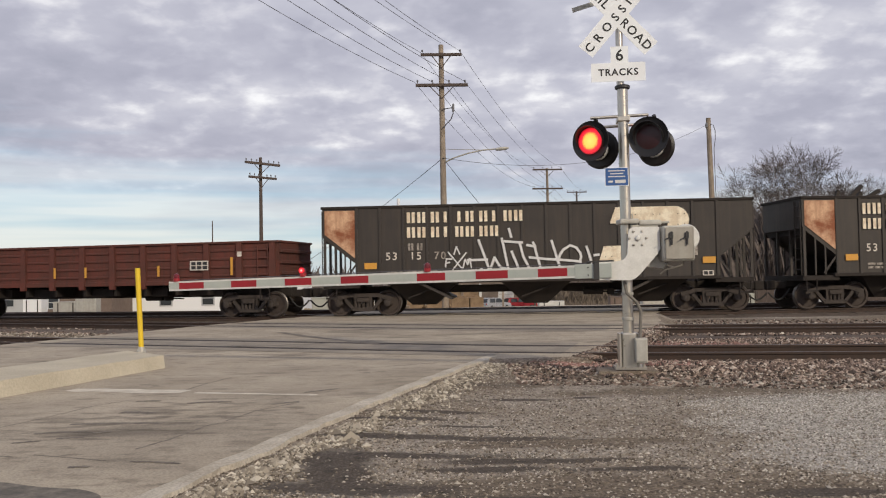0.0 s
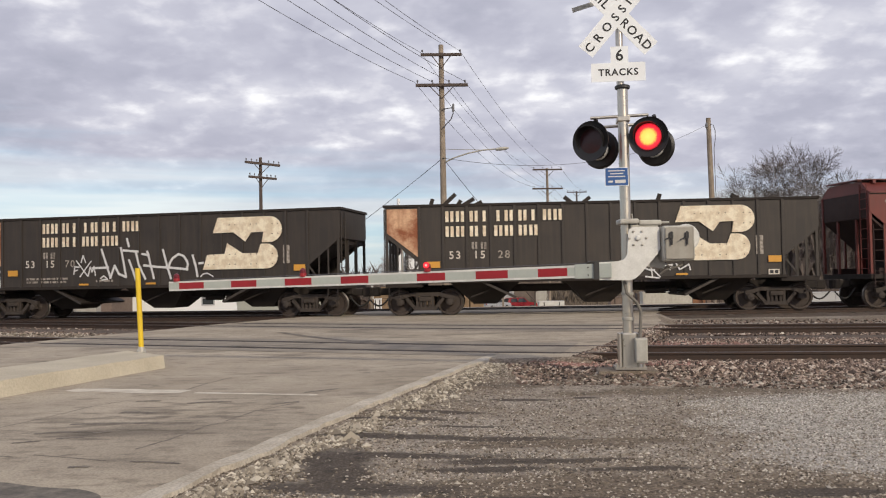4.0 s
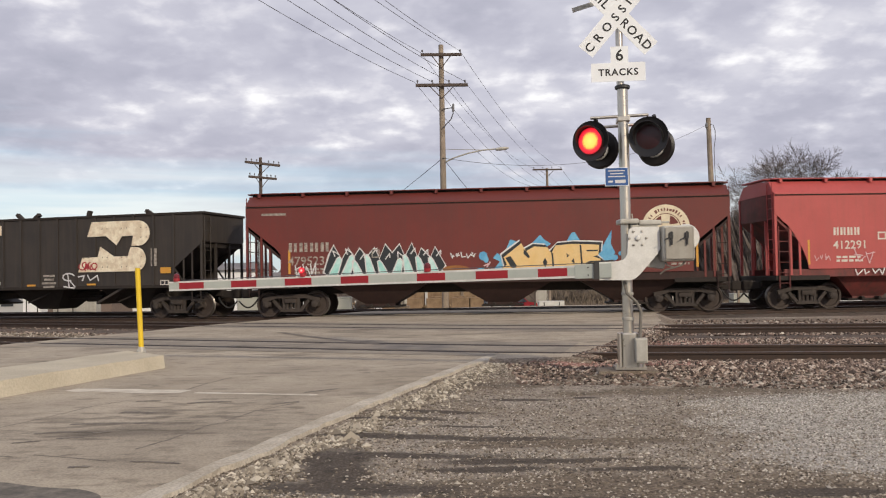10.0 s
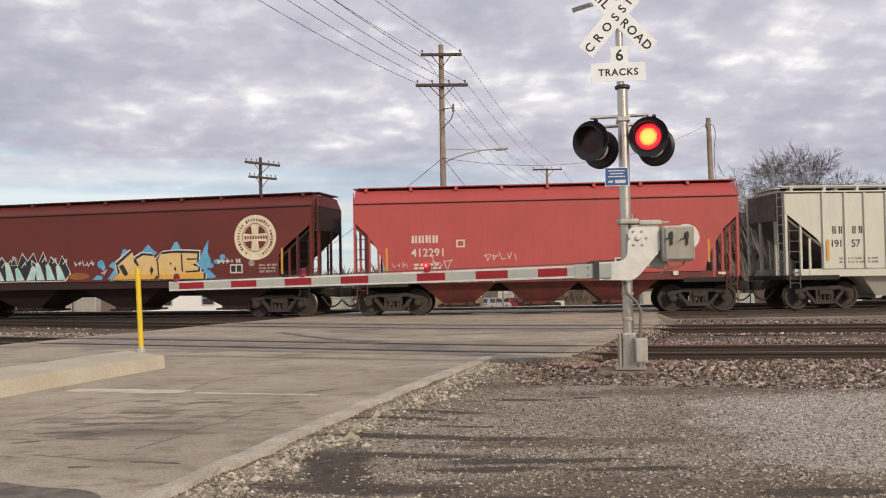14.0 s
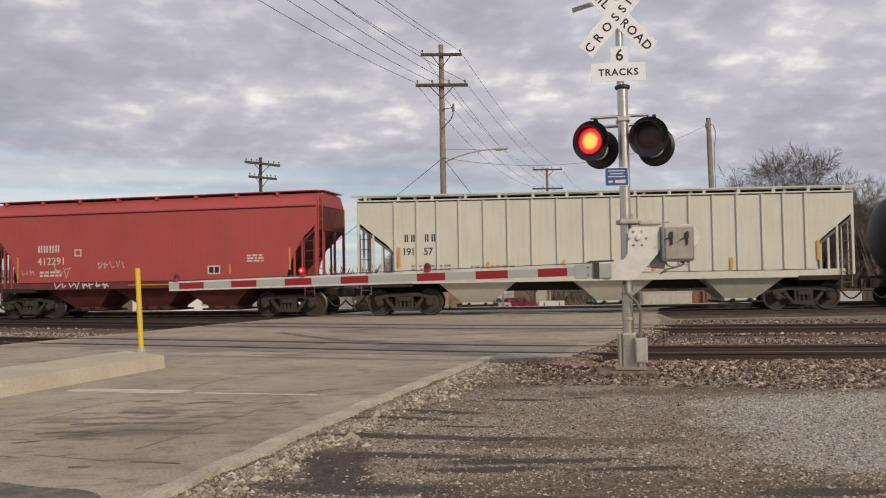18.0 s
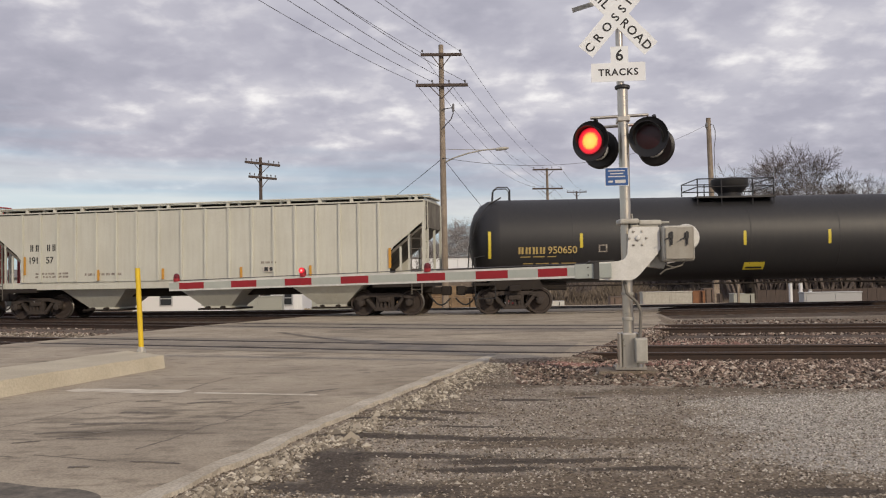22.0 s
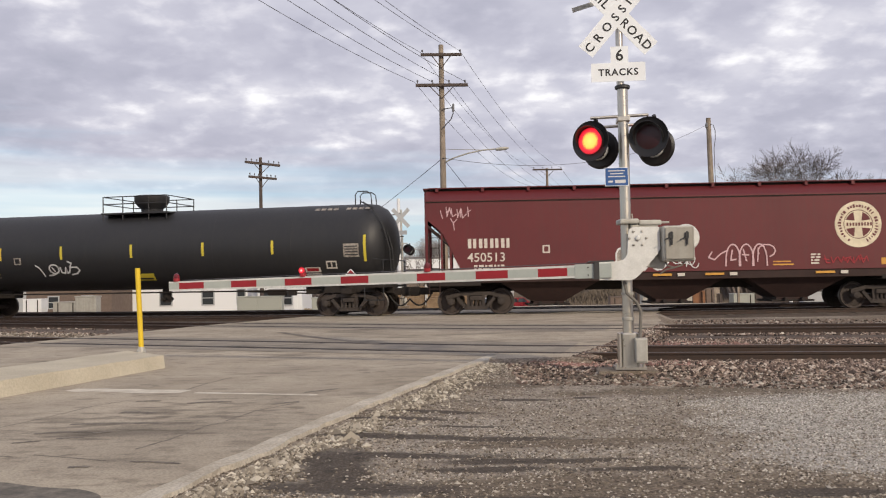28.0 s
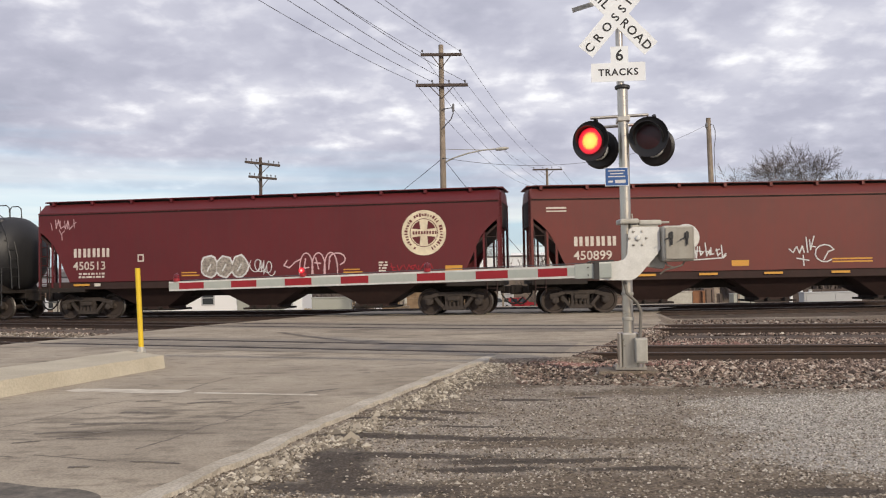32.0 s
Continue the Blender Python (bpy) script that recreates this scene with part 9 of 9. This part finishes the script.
# gondola
def make_gondola():
    car = car_thing("gondola_car", -13.95, 13.4, "rusty red-brown low gondola car with ribbed sides")
    L, top, bot = 8.03, 2.72, 1.34
    for s in (-1, 1):
        sheet = part("side_sheet", box(B(), -L, L, s * 1.46 - 0.03, s * 1.46 + 0.03, bot, top), "gondola", car)
        bm = box(B(), -L - 0.04, L + 0.04, s * 1.47 - 0.09, s * 1.47 + 0.08, top - 0.02, top + 0.06, 0.015)
        part("top_chord", bm, "gondola", car)
        part("side_sill", box(B(), -L, L, s * 1.47 - 0.08, s * 1.47 + 0.08, bot - 0.12, bot + 0.04, 0.015), "gondola", car)
        post = louvre = None
        for k in range(13):
            x = -L + 0.18 + k * (2 * L - 0.36) / 12
            if post is None:
                post = part("side_post", prism(B(), [(-0.10, bot - 0.25), (0.10, bot - 0.25), (0.13, bot), (0.10, top - 0.02), (-0.10, top - 0.02), (-0.13, bot)], -0.06, 0.06), "gondola", sheet)
                post.matrix_basis = pose(x, s * 1.53, 0)
            else:
                again(post, sheet, pose(x, s * 1.53, 0))
            if k < 12:
                for z in (1.55, 1.85, 2.15, 2.45):
                    m = pose(x + (L - 0.18) / 12, s * 1.495, z)
                    if louvre is None:
                        louvre = part("side_rib", box(B(), -0.50, 0.50, -0.03, 0.03, -0.045, 0.045, 0.02), "gondola", sheet)
                        louvre.matrix_basis = m
                    else:
                        again(louvre, sheet, m)
    for e in (-1, 1):
        part("end_sheet", box(B(), e * L - 0.04, e * L + 0.04, -1.46, 1.46, bot, top), "gondola", car)
        part("end_chord", box(B(), e * L - 0.08, e * L + 0.08, -1.55, 1.55, top - 0.02, top + 0.062, 0.015), "gondola", car)
        for z in (1.6, 2.0, 2.4):
            part("end_rib", box(B(), e * (L + 0.07) - 0.05, e * (L + 0.07) + 0.05, -1.4, 1.4, z - 0.06, z + 0.06, 0.02), "gondola", car)
        ladder(car, e * (L - 0.55), -1.56, 1.4, 2.6, 0.4, True, 4, "gondola")
        coupler(car, e * (L - 0.1), e)
        part("step", box(B(), e * (L - 0.5) - 0.2, e * (L - 0.5) + 0.2, -1.55, -1.35, 0.62, 0.68), "under", car)
        bm = B()
        for k in (-0.18, 0.18):
            bar(bm, (e * (L - 0.5) + k, -1.5, 0.66), (e * (L - 0.5) + k, -1.5, 1.25), 0.03, 0.04)
        part("step_hanger", bm, "under", car)
    part("floor", box(B(), -L + 0.05, L - 0.05, -1.42, 1.42, bot - 0.05, bot + 0.05), "under", car)
    part("centre_sill", box(B(), -L, L, -0.25, 0.25, 0.75, bot - 0.06, 0.02), "under", car)
    for k in range(9):
        x = -5.2 + k * 1.3
        bm = prism(B(), [(x - 0.06, bot - 0.1), (x + 0.06, bot - 0.1), (x + 0.05, 0.85), (x - 0.05, 0.85)], -1.35, 1.35)
        part("cross_bearer", bm, "under", car)
    bm = B()
    for k in range(5):
        box(bm, -5.0 + k * 2.3, -3.6 + k * 2.3, -1.0, 1.0, 0.80, 1.15, 0.04)
    part("drop_door", bm, "under", car)
    brake_gear(car, 2.4, 0.75)
    for x in (-1.15, 0.2, 3.3, 6.28):
        flat("reflector", car, "orange", [rect(x - 0.05, x + 0.05, 1.55, 2.2 if x > 6 else 1.95)], 0.055)
    flat("plate", car, "num_white", [rect(4.6, 5.35, 1.75, 2.1)], 0.055)
    flat("plate_mark", car, "black", [rect(4.66 + (i % 3) * 0.23, 4.84 + (i % 3) * 0.23, 1.79 + 0.15 * (i // 3), 1.91 + 0.15 * (i // 3)) for i in range(6)], 0.059)
    flat("mark", car, "num_white", [rect(6.5, 6.68, 2.22, 2.4)], 0.055)


make_gondola()


# ---- what moves ----
FLASH, FIRST = 1.112, 0.265         # period of the lamps; when the second lamp first lights


def flash_rows(first_lit, shown, hidden):
    rows = [(0.0, shown if first_lit else hidden)]
    lit = first_lit
    k = 0
    while True:
        t = FIRST + k * FLASH / 2
        if t > SECONDS - 0.01:
            break
        rows.append((t - 1 / FPS, shown if lit else hidden))
        lit = not lit
        rows.append((t, shown if lit else hidden))
        k += 1
    rows.append((SECONDS, shown if lit else hidden))
    return rows


def motions():
    for car, u, base in CARS:
        rows = []
        for i in range(33):
            rows.append((float(i), car_pose(u - run(i), base)))
        walk(car, rows)
    turns = []
    t = 0.0
    while t < SECONDS:
        turns.append(t)
        t += 1 / 6
    turns.append(SECONDS)
    for wheel, x in TURNING:
        walk(wheel, [(t, pose(x, 0, 0.457, 0, -math.degrees(run(t) / 0.457), 0)) for t in turns])
    for glow in LAMPS_ONE:
        walk(glow, flash_rows(True, pose(0, -0.036, 0), pose(0, 0.06, 0)))
    for glow in LAMPS_TWO:
        walk(glow, flash_rows(False, pose(0, -0.036, 0), pose(0, 0.06, 0)))
    for glow in ARM_LAMPS_ONE:
        s = glow["seat"]
        walk(glow, flash_rows(True, pose(s, 0.036, 0.165), pose(s, 0.0, 0.09)))
    for glow in ARM_LAMPS_TWO:
        s = glow["seat"]
        walk(glow, flash_rows(False, pose(s, 0.036, 0.165), pose(s, 0.0, 0.09)))


motions()
